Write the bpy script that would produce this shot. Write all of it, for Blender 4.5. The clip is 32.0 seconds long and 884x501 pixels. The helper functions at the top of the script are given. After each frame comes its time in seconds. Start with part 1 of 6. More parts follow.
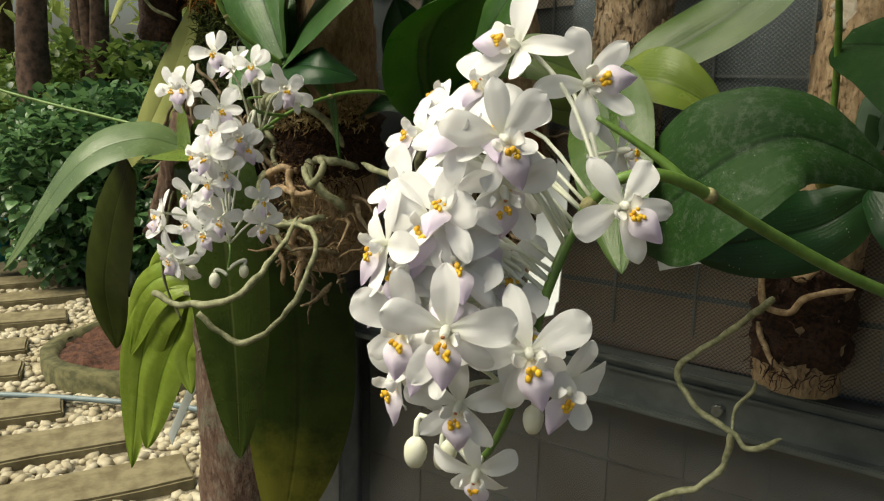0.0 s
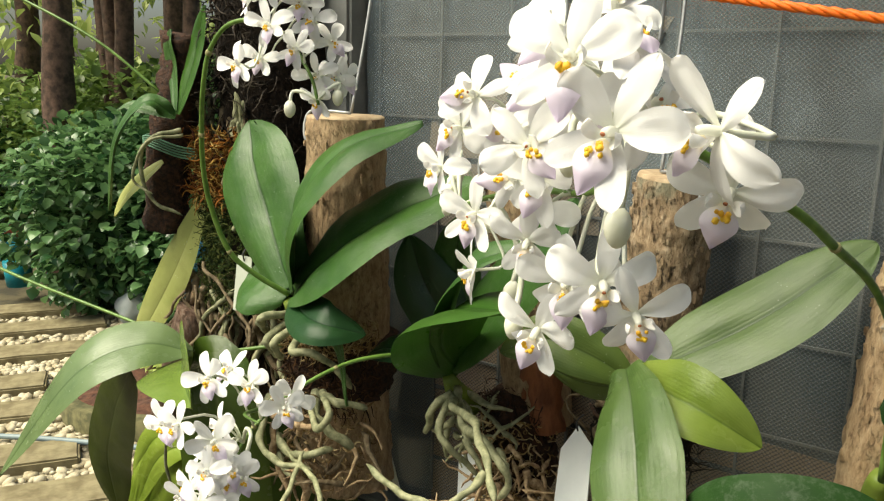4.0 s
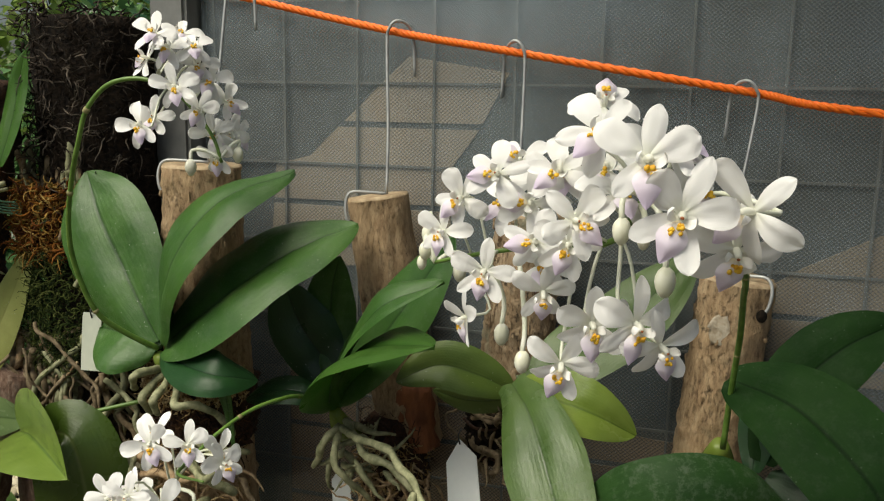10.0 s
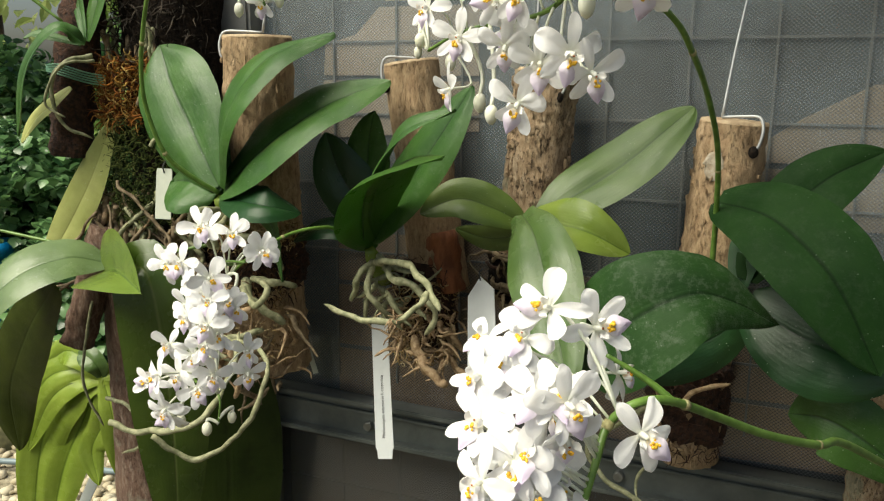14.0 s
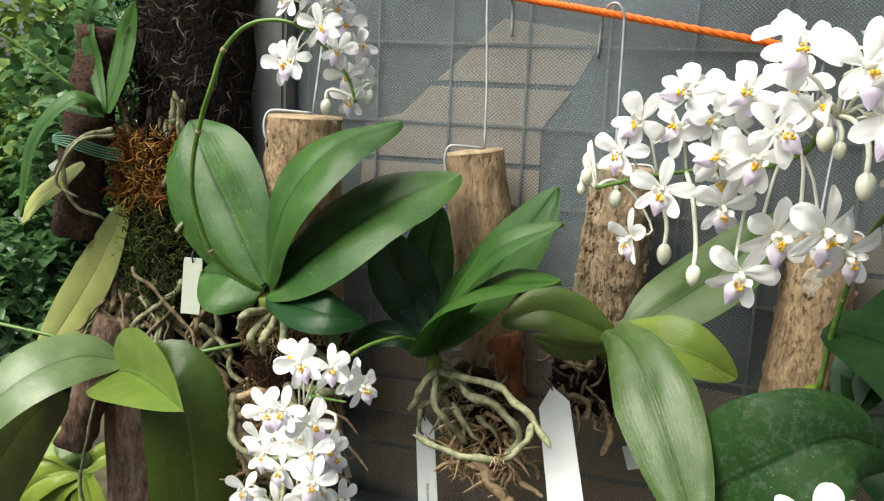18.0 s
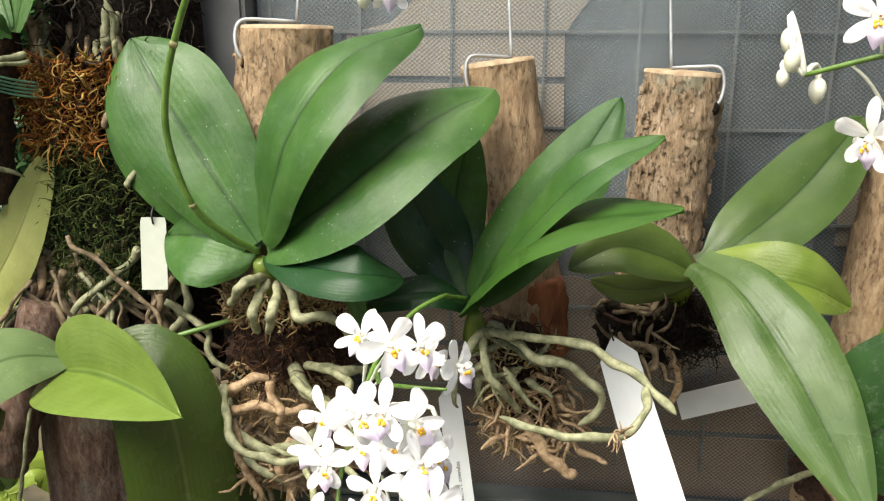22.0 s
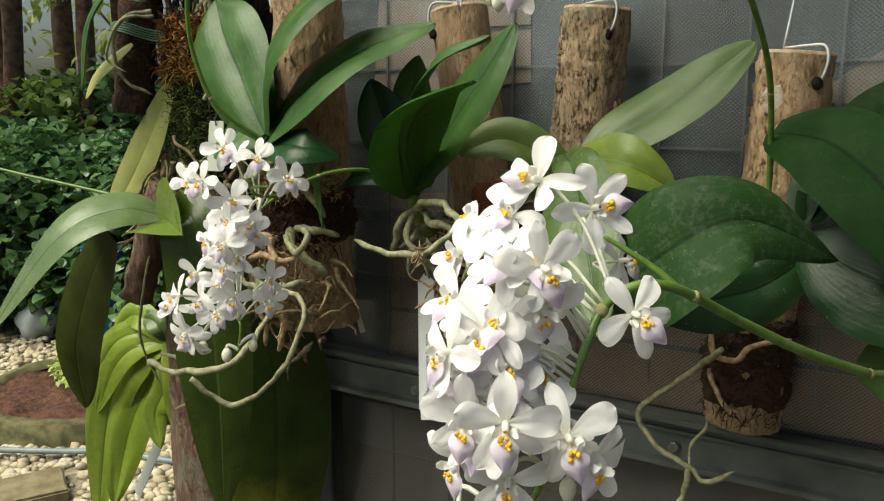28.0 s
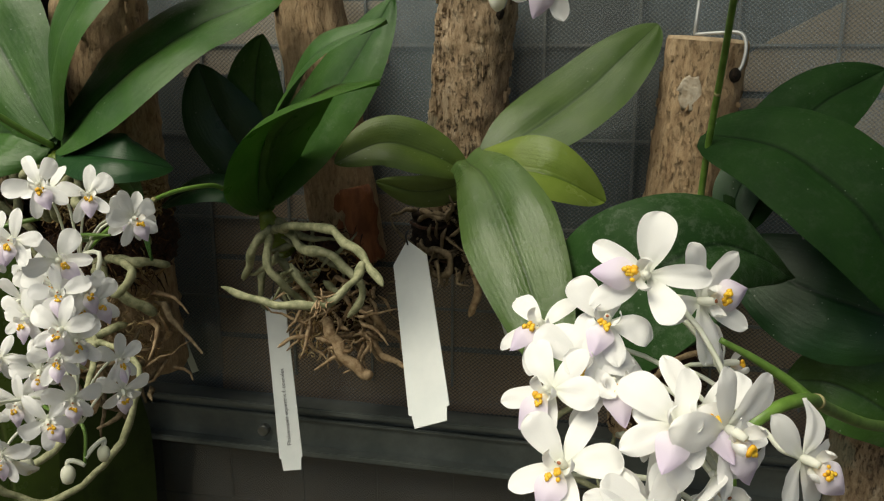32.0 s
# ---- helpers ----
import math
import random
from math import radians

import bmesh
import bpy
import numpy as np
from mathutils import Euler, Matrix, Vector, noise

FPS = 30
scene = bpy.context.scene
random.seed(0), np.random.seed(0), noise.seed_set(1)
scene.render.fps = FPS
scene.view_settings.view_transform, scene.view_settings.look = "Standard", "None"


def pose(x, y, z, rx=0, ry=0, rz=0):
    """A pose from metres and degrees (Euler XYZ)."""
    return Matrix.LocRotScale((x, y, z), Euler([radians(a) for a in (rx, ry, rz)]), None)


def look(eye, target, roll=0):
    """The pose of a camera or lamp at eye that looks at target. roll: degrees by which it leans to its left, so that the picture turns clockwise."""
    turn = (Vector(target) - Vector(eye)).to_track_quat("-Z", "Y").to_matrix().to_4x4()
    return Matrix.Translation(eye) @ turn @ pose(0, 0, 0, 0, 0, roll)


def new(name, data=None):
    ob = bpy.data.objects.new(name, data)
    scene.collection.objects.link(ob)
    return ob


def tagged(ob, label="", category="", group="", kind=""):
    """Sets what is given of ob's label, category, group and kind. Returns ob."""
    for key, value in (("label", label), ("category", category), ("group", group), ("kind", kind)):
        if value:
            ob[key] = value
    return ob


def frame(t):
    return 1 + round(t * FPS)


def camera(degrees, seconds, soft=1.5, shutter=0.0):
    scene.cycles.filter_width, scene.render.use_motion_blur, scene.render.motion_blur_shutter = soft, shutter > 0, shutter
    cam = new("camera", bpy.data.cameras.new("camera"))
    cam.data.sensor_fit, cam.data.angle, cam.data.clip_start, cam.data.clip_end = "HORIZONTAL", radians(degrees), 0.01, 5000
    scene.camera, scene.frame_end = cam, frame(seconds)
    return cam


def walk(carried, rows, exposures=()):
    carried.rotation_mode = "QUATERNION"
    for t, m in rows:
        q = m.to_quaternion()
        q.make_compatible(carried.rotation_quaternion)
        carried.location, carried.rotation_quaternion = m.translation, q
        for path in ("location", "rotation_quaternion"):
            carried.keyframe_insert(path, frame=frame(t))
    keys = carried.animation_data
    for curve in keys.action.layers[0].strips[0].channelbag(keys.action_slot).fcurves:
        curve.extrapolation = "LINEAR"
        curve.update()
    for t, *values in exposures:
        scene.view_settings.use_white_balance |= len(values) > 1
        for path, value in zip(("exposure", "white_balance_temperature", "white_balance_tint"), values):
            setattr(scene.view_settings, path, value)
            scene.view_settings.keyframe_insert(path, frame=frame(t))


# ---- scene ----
cam = camera(56.4, 32.0, soft=1.2)
METRES, EYE, TILT, LEAN, TURN = 2.0, 1.3, -11.8, -0.96, 34.4
ROWS = [
    (0.0, 0.0, 0.0, 0.0, -0.0, 0.0, 0.0),
    (0.5, -0.0026, 0.0012, -0.0019, -0.56, -0.36, 0.05),
    (1.0, -0.0001, 0.0034, 0.0014, -0.63, 0.2, 0.35),
    (1.5, -0.0021, 0.008, 0.004, -0.95, -0.23, 0.04),
    (2.0, -0.0038, 0.0125, 0.0131, -1.14, -2.67, -0.77),
    (2.5, -0.0036, 0.0107, 0.03, -1.17, -3.34, -0.65),
    (3.0, -0.0059, 0.0145, 0.0527, -1.58, -2.56, -0.95),
    (3.5, -0.0068, 0.0173, 0.0702, -0.35, -1.12, -0.98),
    (4.0, 0.0019, 0.0182, 0.0884, 1.45, 0.27, -0.81),
    (4.5, 0.0066, 0.0213, 0.0976, 1.73, 1.48, -1.02),
    (6.5, -0.009, 0.0435, 0.1048, -11.8, 0.34, 2.47),
    (7.0, -0.017, 0.0422, 0.1047, -16.47, 0.09, 3.64),
    (7.5, -0.0287, 0.0349, 0.1021, -17.78, -0.14, 4.03),
    (8.0, -0.0482, 0.0246, 0.1003, -18.11, -0.04, 2.97),
    (8.5, -0.0544, 0.0184, 0.0998, -19.03, -0.01, 2.91),
    (9.0, -0.0542, 0.01, 0.1001, -18.59, 0.92, 3.14),
    (9.5, -0.0551, 0.0024, 0.0981, -18.16, 0.73, 3.37),
    (10.0, -0.0553, 0.0041, 0.0976, -18.0, 0.83, 3.54),
    (10.5, -0.0555, 0.0032, 0.0967, -17.6, 0.5, 3.81),
    (11.0, -0.0519, -0.0024, 0.0963, -17.14, 0.57, 4.24),
    (11.5, -0.0517, -0.0086, 0.0948, -15.37, 0.29, 3.85),
    (12.0, -0.0451, -0.0235, 0.0877, -12.07, 0.52, 2.94),
    (12.5, -0.0341, -0.0384, 0.0741, -9.59, 0.73, 1.84),
    (13.0, -0.0313, -0.0449, 0.0599, -7.25, 0.43, 1.38),
    (13.5, -0.032, -0.0424, 0.0511, -8.3, 0.21, 2.01),
    (15.5, -0.123, 0.0044, 0.0386, -24.47, -0.52, 4.45),
    (16.0, -0.1304, 0.0042, 0.0434, -24.41, -0.21, 4.19),
    (16.5, -0.1316, 0.0029, 0.0548, -24.6, 0.11, 3.75),
    (17.0, -0.1277, 0.0016, 0.066, -23.39, 0.96, 3.81),
    (17.5, -0.1171, 0.0048, 0.0769, -21.83, 0.65, 4.24),
    (18.0, -0.0979, 0.0072, 0.0818, -18.72, 0.68, 2.14),
    (18.5, -0.1061, 0.0378, 0.0907, -22.74, -1.15, 3.41),
    (19.0, -0.1264, 0.0791, 0.0935, -30.18, -2.65, 6.16),
    (19.5, -0.1466, 0.1058, 0.0874, -33.52, -3.91, 6.03),
    (20.0, -0.15, 0.1193, 0.0796, -35.32, -5.2, 5.64),
    (20.5, -0.1498, 0.1189, 0.0791, -34.2, -5.13, 6.08),
    (21.0, -0.1462, 0.1057, 0.0825, -32.4, -4.45, 6.53),
    (21.5, -0.136, 0.0888, 0.0839, -30.43, -3.81, 6.74),
    (22.0, -0.1278, 0.0827, 0.0839, -28.22, -3.92, 6.31),
    (22.5, -0.1241, 0.0823, 0.0846, -27.66, -3.65, 6.5),
    (23.0, -0.1312, 0.0954, 0.0841, -30.07, -3.56, 5.83),
    (23.5, -0.1425, 0.1119, 0.0823, -32.6, -4.25, 5.74),
    (24.0, -0.1489, 0.1103, 0.0825, -33.35, -4.15, 5.99),
    (24.5, -0.1395, 0.0843, 0.0806, -30.28, -3.25, 6.51),
    (26.5, -0.0628, 0.0178, 0.0579, -13.06, 0.36, 2.89),
    (27.0, -0.0474, 0.0037, 0.0428, -9.33, 0.65, 2.51),
    (27.5, -0.0328, -0.0106, 0.0276, -6.08, 0.38, 2.51),
    (28.0, -0.0211, -0.0258, 0.0143, -5.19, 1.69, 1.87),
    (28.5, -0.0219, -0.026, 0.0122, -5.17, 1.19, 1.34),
    (29.0, -0.0219, -0.0227, 0.0064, -5.92, 0.14, 1.71),
    (29.5, -0.0209, -0.0258, -0.0021, -5.19, -0.6, 2.63),
    (30.0, -0.0241, -0.025, 0.0014, -6.94, -0.4, 2.51),
    (30.5, -0.0389, -0.0149, 0.0195, -10.11, -0.2, 3.13),
    (31.0, -0.0484, 0.0068, 0.0252, -15.83, -0.55, 4.04),
    (31.5, -0.0491, 0.024, 0.029, -20.53, -1.61, 5.48),
    (32.0, -0.0553, 0.0369, 0.0434, -23.3, -3.28, 5.55),
]
EXPOSURES = [
    (0.0, -0.05, 7000, 3), (1.0, -0.18, 7000, 3), (2.0, -0.18, 7000, 3), (3.0, 0.46, 7000, 3), (4.0, 0.52, 7000, 3), (4.5, 0.17, 7000, 3),
    (7.0, -0.18, 6700, 5), (8.0, -0.24, 6700, 5), (10.0, -0.18, 6700, 5), (12.0, -0.32, 6700, 5), (13.0, 0.37, 6750, 4), (16.0, 0.16, 6450, 5),
    (17.0, 0.31, 6300, 6), (18.0, 0.41, 6300, 6), (19.0, 0.56, 6350, 8), (20.0, 0.76, 6450, 10), (24.0, 0.76, 6450, 10), (27.0, 0.76, 6350, 7),
    (28.0, 0.08, 6750, 3), (29.0, -0.14, 6950, 3), (30.0, 0.15, 6950, 3), (31.0, -0.03, 6850, 3), (32.0, -0.38, 6800, 3)]
walk(cam, [(t, pose(0, 0, EYE, TILT, LEAN, TURN) @ pose(METRES * x, METRES * y, METRES * z, 90 + pitch, roll, yaw)) for t, x, y, z, yaw, pitch, roll in ROWS], EXPOSURES)

# ---- daylight: bright hazy sky, soft sun behind the camera ----
world = bpy.data.worlds.new("sky")
scene.world = world
world.use_nodes = True
wn = world.node_tree
sky = wn.nodes.new("ShaderNodeTexSky")
sky.sky_type, sky.sun_disc = "NISHITA", False
sky.sun_elevation, sky.sun_rotation = radians(56), radians(214)
sky.air_density, sky.dust_density, sky.ozone_density = 1.0, 4.0, 1.0
wn.links.new(sky.outputs[0], wn.nodes["Background"].inputs[0])
wn.nodes["Background"].inputs[1].default_value = 0.09
sun = new("sun", bpy.data.lights.new("sun", "SUN"))
sun.data.energy, sun.data.angle, sun.data.color = 5.0, radians(45), (1.0, 0.94, 0.82)
sun.matrix_world = look((-2.1, -2.3, 6.2), (-0.2, 0.5, 1.2))

# ---- materials ----


def material(name, rough=0.5, metal=0.0, spec=0.5):
    m = bpy.data.materials.new(name)
    m.use_nodes = True
    b = m.node_tree.nodes["Principled BSDF"]
    b.inputs["Roughness"].default_value, b.inputs["Metallic"].default_value = rough, metal
    b.inputs["Specular IOR Level"].default_value = spec
    return m, m.node_tree, b


def ramp(nt, src, *stops):
    r = nt.nodes.new("ShaderNodeValToRGB")
    while len(r.color_ramp.elements) < len(stops):
        r.color_ramp.elements.new(0.5)
    for e, (p, c) in zip(r.color_ramp.elements, stops):
        e.position, e.color = p, (*c, 1)
    nt.links.new(src, r.inputs[0])
    return r.outputs[0]


def noisy(nt, scale, detail=4.0, coords="Object", stretch=None, rough=0.6):
    c = nt.nodes.new("ShaderNodeTexCoord")
    n = nt.nodes.new("ShaderNodeTexNoise")
    n.inputs["Scale"].default_value, n.inputs["Detail"].default_value, n.inputs["Roughness"].default_value = scale, detail, rough
    if stretch:
        mp = nt.nodes.new("ShaderNodeMapping")
        mp.inputs["Scale"].default_value = stretch
        nt.links.new(c.outputs[coords], mp.inputs[0])
        nt.links.new(mp.outputs[0], n.inputs[0])
    else:
        nt.links.new(c.outputs[coords], n.inputs[0])
    return n.outputs["Fac"]


def mixed(nt, fac, a, b, kind="MIX"):
    m = nt.nodes.new("ShaderNodeMix")
    m.data_type, m.blend_type = "RGBA", kind
    for sock, v in ((m.inputs["Factor"], fac), (m.inputs["A"], a), (m.inputs["B"], b)):
        if isinstance(v, (int, float)):
            sock.default_value = v
        elif isinstance(v, tuple):
            sock.default_value = (*v, 1)
        else:
            nt.links.new(v, sock)
    return m.outputs["Result"]


def calc(nt, op, a, b=0.0):
    m = nt.nodes.new("ShaderNodeMath")
    m.operation = op
    for sock, v in zip(m.inputs, (a, b)):
        if isinstance(v, (int, float)):
            sock.default_value = v
        else:
            nt.links.new(v, sock)
    return m.outputs[0]


def bumped(nt, b, height, strength, distance=0.002):
    n = nt.nodes.new("ShaderNodeBump")
    n.inputs["Strength"].default_value, n.inputs["Distance"].default_value = strength, distance
    nt.links.new(height, n.inputs["Height"])
    nt.links.new(n.outputs[0], b.inputs["Normal"])


def plain(name, dark, light, scale=40, rough=0.6, metal=0.0, bump=0.3, depth=0.002, stretch=None, spec=0.5):
    """Two-tone noise with relief."""
    m, nt, b = material(name, rough, metal, spec)
    n = noisy(nt, scale, 6, stretch=stretch)
    n2 = noisy(nt, scale * 0.23, 3)
    c = ramp(nt, n, (0.38, dark), (0.62, light))
    c = mixed(nt, calc(nt, "MULTIPLY", n2, 0.5), c, tuple(x * 0.6 for x in dark))
    nt.links.new(c, b.inputs["Base Color"])
    if bump:
        bumped(nt, b, n, bump, depth)
    return m


def leaf_material(name, dark, light, rib, rough=0.34, spots=0.0, spot_colour=(0.05, 0.03, 0.01), dust=0.0, clear=0.18, specks=0.5, gloss=0.4, spot_scale=60, tip=None):
    m, nt, b = material(name, rough, spec=gloss)
    uv = nt.nodes.new("ShaderNodeUVMap")
    s = nt.nodes.new("ShaderNodeSeparateXYZ")
    nt.links.new(uv.outputs[0], s.inputs[0])
    off = calc(nt, "ABSOLUTE", calc(nt, "SUBTRACT", s.outputs[0], 0.5))
    c = ramp(nt, noisy(nt, 22, 5), (0.3, dark), (0.72, light))
    wave = calc(nt, "SINE", calc(nt, "MULTIPLY", s.outputs[0], 120.0))
    streak = noisy(nt, 1.0, 4, "UV", (55, 3, 1))
    c = mixed(nt, calc(nt, "MULTIPLY", streak, 0.16), c, light)
    vein = ramp(nt, off, (0.0, (1, 1, 1)), (0.012, (0.7, 0.7, 0.7)), (0.03, (0, 0, 0)))
    c = mixed(nt, calc(nt, "MULTIPLY", vein, 0.75), c, rib)
    fine = ramp(nt, noisy(nt, 1.0, 5, "UV", (130, 5, 1), 0.7), (0.42, (0, 0, 0)), (0.66, (1, 1, 1)))
    c = mixed(nt, calc(nt, "MULTIPLY", fine, 0.09), c, tuple(x * 0.55 for x in dark))
    cells = nt.nodes.new("ShaderNodeTexVoronoi")
    cells.inputs["Scale"].default_value = 265
    nt.links.new(nt.nodes.new("ShaderNodeTexCoord").outputs["Object"], cells.inputs[0])
    pick = ramp(nt, noisy(nt, 38, 3), (0.5, (0, 0, 0)), (0.68, (1, 1, 1)))
    speck = calc(nt, "MULTIPLY", calc(nt, "LESS_THAN", cells.outputs["Distance"], 0.11), pick)
    c = mixed(nt, calc(nt, "MULTIPLY", speck, specks), c, (0.62, 0.68, 0.6))
    if dust:
        d = ramp(nt, noisy(nt, 120, 10, rough=0.82), (0.5, (0, 0, 0)), (0.72, (1, 1, 1)))
        c = mixed(nt, calc(nt, "MULTIPLY", d, dust), c, (0.42, 0.46, 0.38))
    if tip:
        d = ramp(nt, calc(nt, "ADD", s.outputs[1], calc(nt, "MULTIPLY", noisy(nt, 30, 6, rough=0.7), 0.3)), (0.82, (0, 0, 0)), (0.98, (1, 1, 1)))
        c = mixed(nt, d, c, tip)
    if spots:
        d = ramp(nt, noisy(nt, spot_scale, 8, rough=0.7), (0.5, (0, 0, 0)), (0.64, (1, 1, 1)))
        c = mixed(nt, calc(nt, "MULTIPLY", d, spots), c, spot_colour)
    nt.links.new(c, b.inputs["Base Color"])
    rn = noisy(nt, 35, 4)
    nt.links.new(calc(nt, "ADD", calc(nt, "MULTIPLY", rn, 0.25), rough - 0.1), b.inputs["Roughness"])
    h = calc(nt, "ADD", calc(nt, "ADD", calc(nt, "MULTIPLY", wave, 0.05), calc(nt, "MULTIPLY", fine, -0.12)), calc(nt, "SUBTRACT", calc(nt, "MULTIPLY", noisy(nt, 90, 7, rough=0.7), 1.1), vein))
    bumped(nt, b, h, 0.32, 0.0014)
    tr = nt.nodes.new("ShaderNodeBsdfTranslucent")
    nt.links.new(c, tr.inputs[0])
    mx = nt.nodes.new("ShaderNodeMixShader")
    mx.inputs[0].default_value = clear
    nt.links.new(b.outputs[0], mx.inputs[1])
    nt.links.new(tr.outputs[0], mx.inputs[2])
    nt.links.new(mx.outputs[0], nt.nodes["Material Output"].inputs[0])
    return m


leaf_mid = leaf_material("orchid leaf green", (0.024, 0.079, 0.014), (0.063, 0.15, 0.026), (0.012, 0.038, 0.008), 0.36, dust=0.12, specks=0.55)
# on the right-hand orchid this dark green also stands in for shade
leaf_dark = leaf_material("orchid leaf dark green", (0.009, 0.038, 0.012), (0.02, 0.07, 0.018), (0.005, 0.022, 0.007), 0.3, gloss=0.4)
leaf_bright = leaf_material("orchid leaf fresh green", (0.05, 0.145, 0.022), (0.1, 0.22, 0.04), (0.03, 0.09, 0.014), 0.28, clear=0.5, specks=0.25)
leaf_pale = leaf_material("orchid leaf pale green", (0.052, 0.105, 0.024), (0.105, 0.175, 0.047), (0.034, 0.07, 0.015), 0.24, clear=0.22, specks=0.25, gloss=0.55)
leaf_sage = leaf_material("orchid leaf sage green", (0.034, 0.072, 0.014), (0.07, 0.12, 0.027), (0.02, 0.045, 0.01), 0.3, clear=0.2, specks=0.25, gloss=0.45)
leaf_olive = leaf_material("orchid leaf olive green", (0.06, 0.105, 0.017), (0.12, 0.172, 0.036), (0.04, 0.07, 0.014), 0.33)
# shade on the right-hand orchid is put into this green; little dust
leaf_shaded = leaf_material("orchid leaf green with shade in its colour", (0.006, 0.022, 0.005), (0.014, 0.04, 0.009), (0.003, 0.01, 0.003), 0.58, dust=0.03, clear=0.03, specks=0.2, gloss=0.06)
leaf_lime = leaf_material("orchid leaf lime green", (0.2, 0.3, 0.03), (0.36, 0.47, 0.08), (0.1, 0.18, 0.02), 0.25, clear=0.36, specks=0.2)
leaf_mottled = leaf_material("orchid leaf mottled", (0.045, 0.07, 0.01), (0.09, 0.12, 0.018), (0.06, 0.09, 0.016), 0.4, 0.4, (0.03, 0.045, 0.008), clear=0.5, specks=0.1, gloss=0.3, spot_scale=16)
leaf_old = leaf_material("old yellow-tipped orchid leaf", (0.022, 0.045, 0.007), (0.05, 0.08, 0.013), (0.03, 0.05, 0.01), 0.36, 0.5, (0.016, 0.03, 0.006), clear=0.35, specks=0.1, gloss=0.3, spot_scale=26, tip=(0.2, 0.2, 0.03))
leaf_hang = leaf_material("old hanging orchid leaf", (0.032, 0.066, 0.009), (0.085, 0.135, 0.02), (0.13, 0.165, 0.05), 0.24, 0.3, (0.03, 0.05, 0.008), specks=0.1, gloss=0.5, spot_scale=22)
leaf_straw = leaf_material("orchid leaf yellowed", (0.28, 0.32, 0.085), (0.44, 0.46, 0.16), (0.3, 0.32, 0.1), 0.5, 0.12, (0.12, 0.08, 0.03))


leaf_shine = leaf_material("orchid leaf grey-green and glossy", (0.1, 0.16, 0.06), (0.19, 0.27, 0.11), (0.06, 0.11, 0.03), 0.22, clear=0.25, gloss=0.6)
leaf_lime2 = leaf_material("orchid leaf yellow-green", (0.13, 0.2, 0.025), (0.25, 0.33, 0.07), (0.06, 0.11, 0.012), 0.22, clear=0.3, specks=0.2)
# dusty leaf of the same orchid, green kept lighter where more light falls
leaf_dusty_lit = leaf_material("broad orchid leaf with dust", (0.012, 0.04, 0.009), (0.03, 0.078, 0.018), (0.005, 0.018, 0.004), 0.48, dust=0.2, clear=0.05, specks=0.3, gloss=0.14)
leaf_fresh = leaf_material("orchid leaf new growth", (0.12, 0.2, 0.026), (0.22, 0.31, 0.06), (0.06, 0.115, 0.014), 0.14, clear=0.28, specks=0.2, gloss=0.85)


def petal_material(name, inner, outer, tip=None, clear=0.36):
    """Thin matt petal: light passes through, fine lengthwise veins."""
    m, nt, b = material(name, 0.62, spec=0.22)
    uv = nt.nodes.new("ShaderNodeUVMap")
    s = nt.nodes.new("ShaderNodeSeparateXYZ")
    nt.links.new(uv.outputs[0], s.inputs[0])
    c = ramp(nt, s.outputs[1], (0.02, inner), (0.3, outer), (1.0, tip or outer))
    streak = noisy(nt, 1.0, 4, "UV", (34, 3, 1))
    c = mixed(nt, calc(nt, "MULTIPLY", streak, 0.14), c, tuple(x * 0.84 for x in outer))
    blot = ramp(nt, noisy(nt, 5.5, 3), (0.45, (0, 0, 0)), (0.75, (1, 1, 1)))
    c = mixed(nt, calc(nt, "MULTIPLY", blot, 0.08), c, (0.86, 0.82, 0.9))
    nt.links.new(c, b.inputs["Base Color"])
    bumped(nt, b, streak, 0.2, 0.0004)
    tr = nt.nodes.new("ShaderNodeBsdfTranslucent")
    nt.links.new(c, tr.inputs[0])
    mx = nt.nodes.new("ShaderNodeMixShader")
    mx.inputs[0].default_value = clear
    nt.links.new(b.outputs[0], mx.inputs[1])
    nt.links.new(tr.outputs[0], mx.inputs[2])
    nt.links.new(mx.outputs[0], nt.nodes["Material Output"].inputs[0])
    return m


petal_white = petal_material("white petal", (0.9, 0.91, 0.82), (0.965, 0.965, 0.96))
lip_lilac = petal_material("lilac lip", (0.94, 0.86, 0.62), (0.93, 0.89, 0.94), (0.79, 0.69, 0.87), 0.36)
callus_gold = plain("golden callus", (0.86, 0.44, 0.02), (0.97, 0.7, 0.06), 9, 0.45, bump=0.5, depth=0.0005)
anther_brown = plain("brown anther cap", (0.25, 0.06, 0.02), (0.5, 0.2, 0.08), 60, 0.5, bump=0)
bud_cream = plain("cream bud", (0.78, 0.79, 0.6), (0.9, 0.9, 0.8), 120, 0.4, bump=0.1, depth=0.0005)
stem_green = plain("flower stem green", (0.085, 0.17, 0.024), (0.16, 0.28, 0.055), 120, 0.4, bump=0.2, depth=0.0006)
node_brown = plain("dry stem node", (0.22, 0.2, 0.08), (0.42, 0.4, 0.2), 300, 0.7)
pedicel_green = plain("pale flower stalk", (0.76, 0.79, 0.62), (0.88, 0.89, 0.8), 200, 0.45, bump=0.1, depth=0.0004)
root_grey = plain("aerial root", (0.16, 0.17, 0.085), (0.39, 0.39, 0.235), 170, 0.7, bump=0.7, depth=0.001)
root_tan = plain("old tan root", (0.24, 0.15, 0.075), (0.54, 0.4, 0.24), 220, 0.8, bump=0.8, depth=0.001)


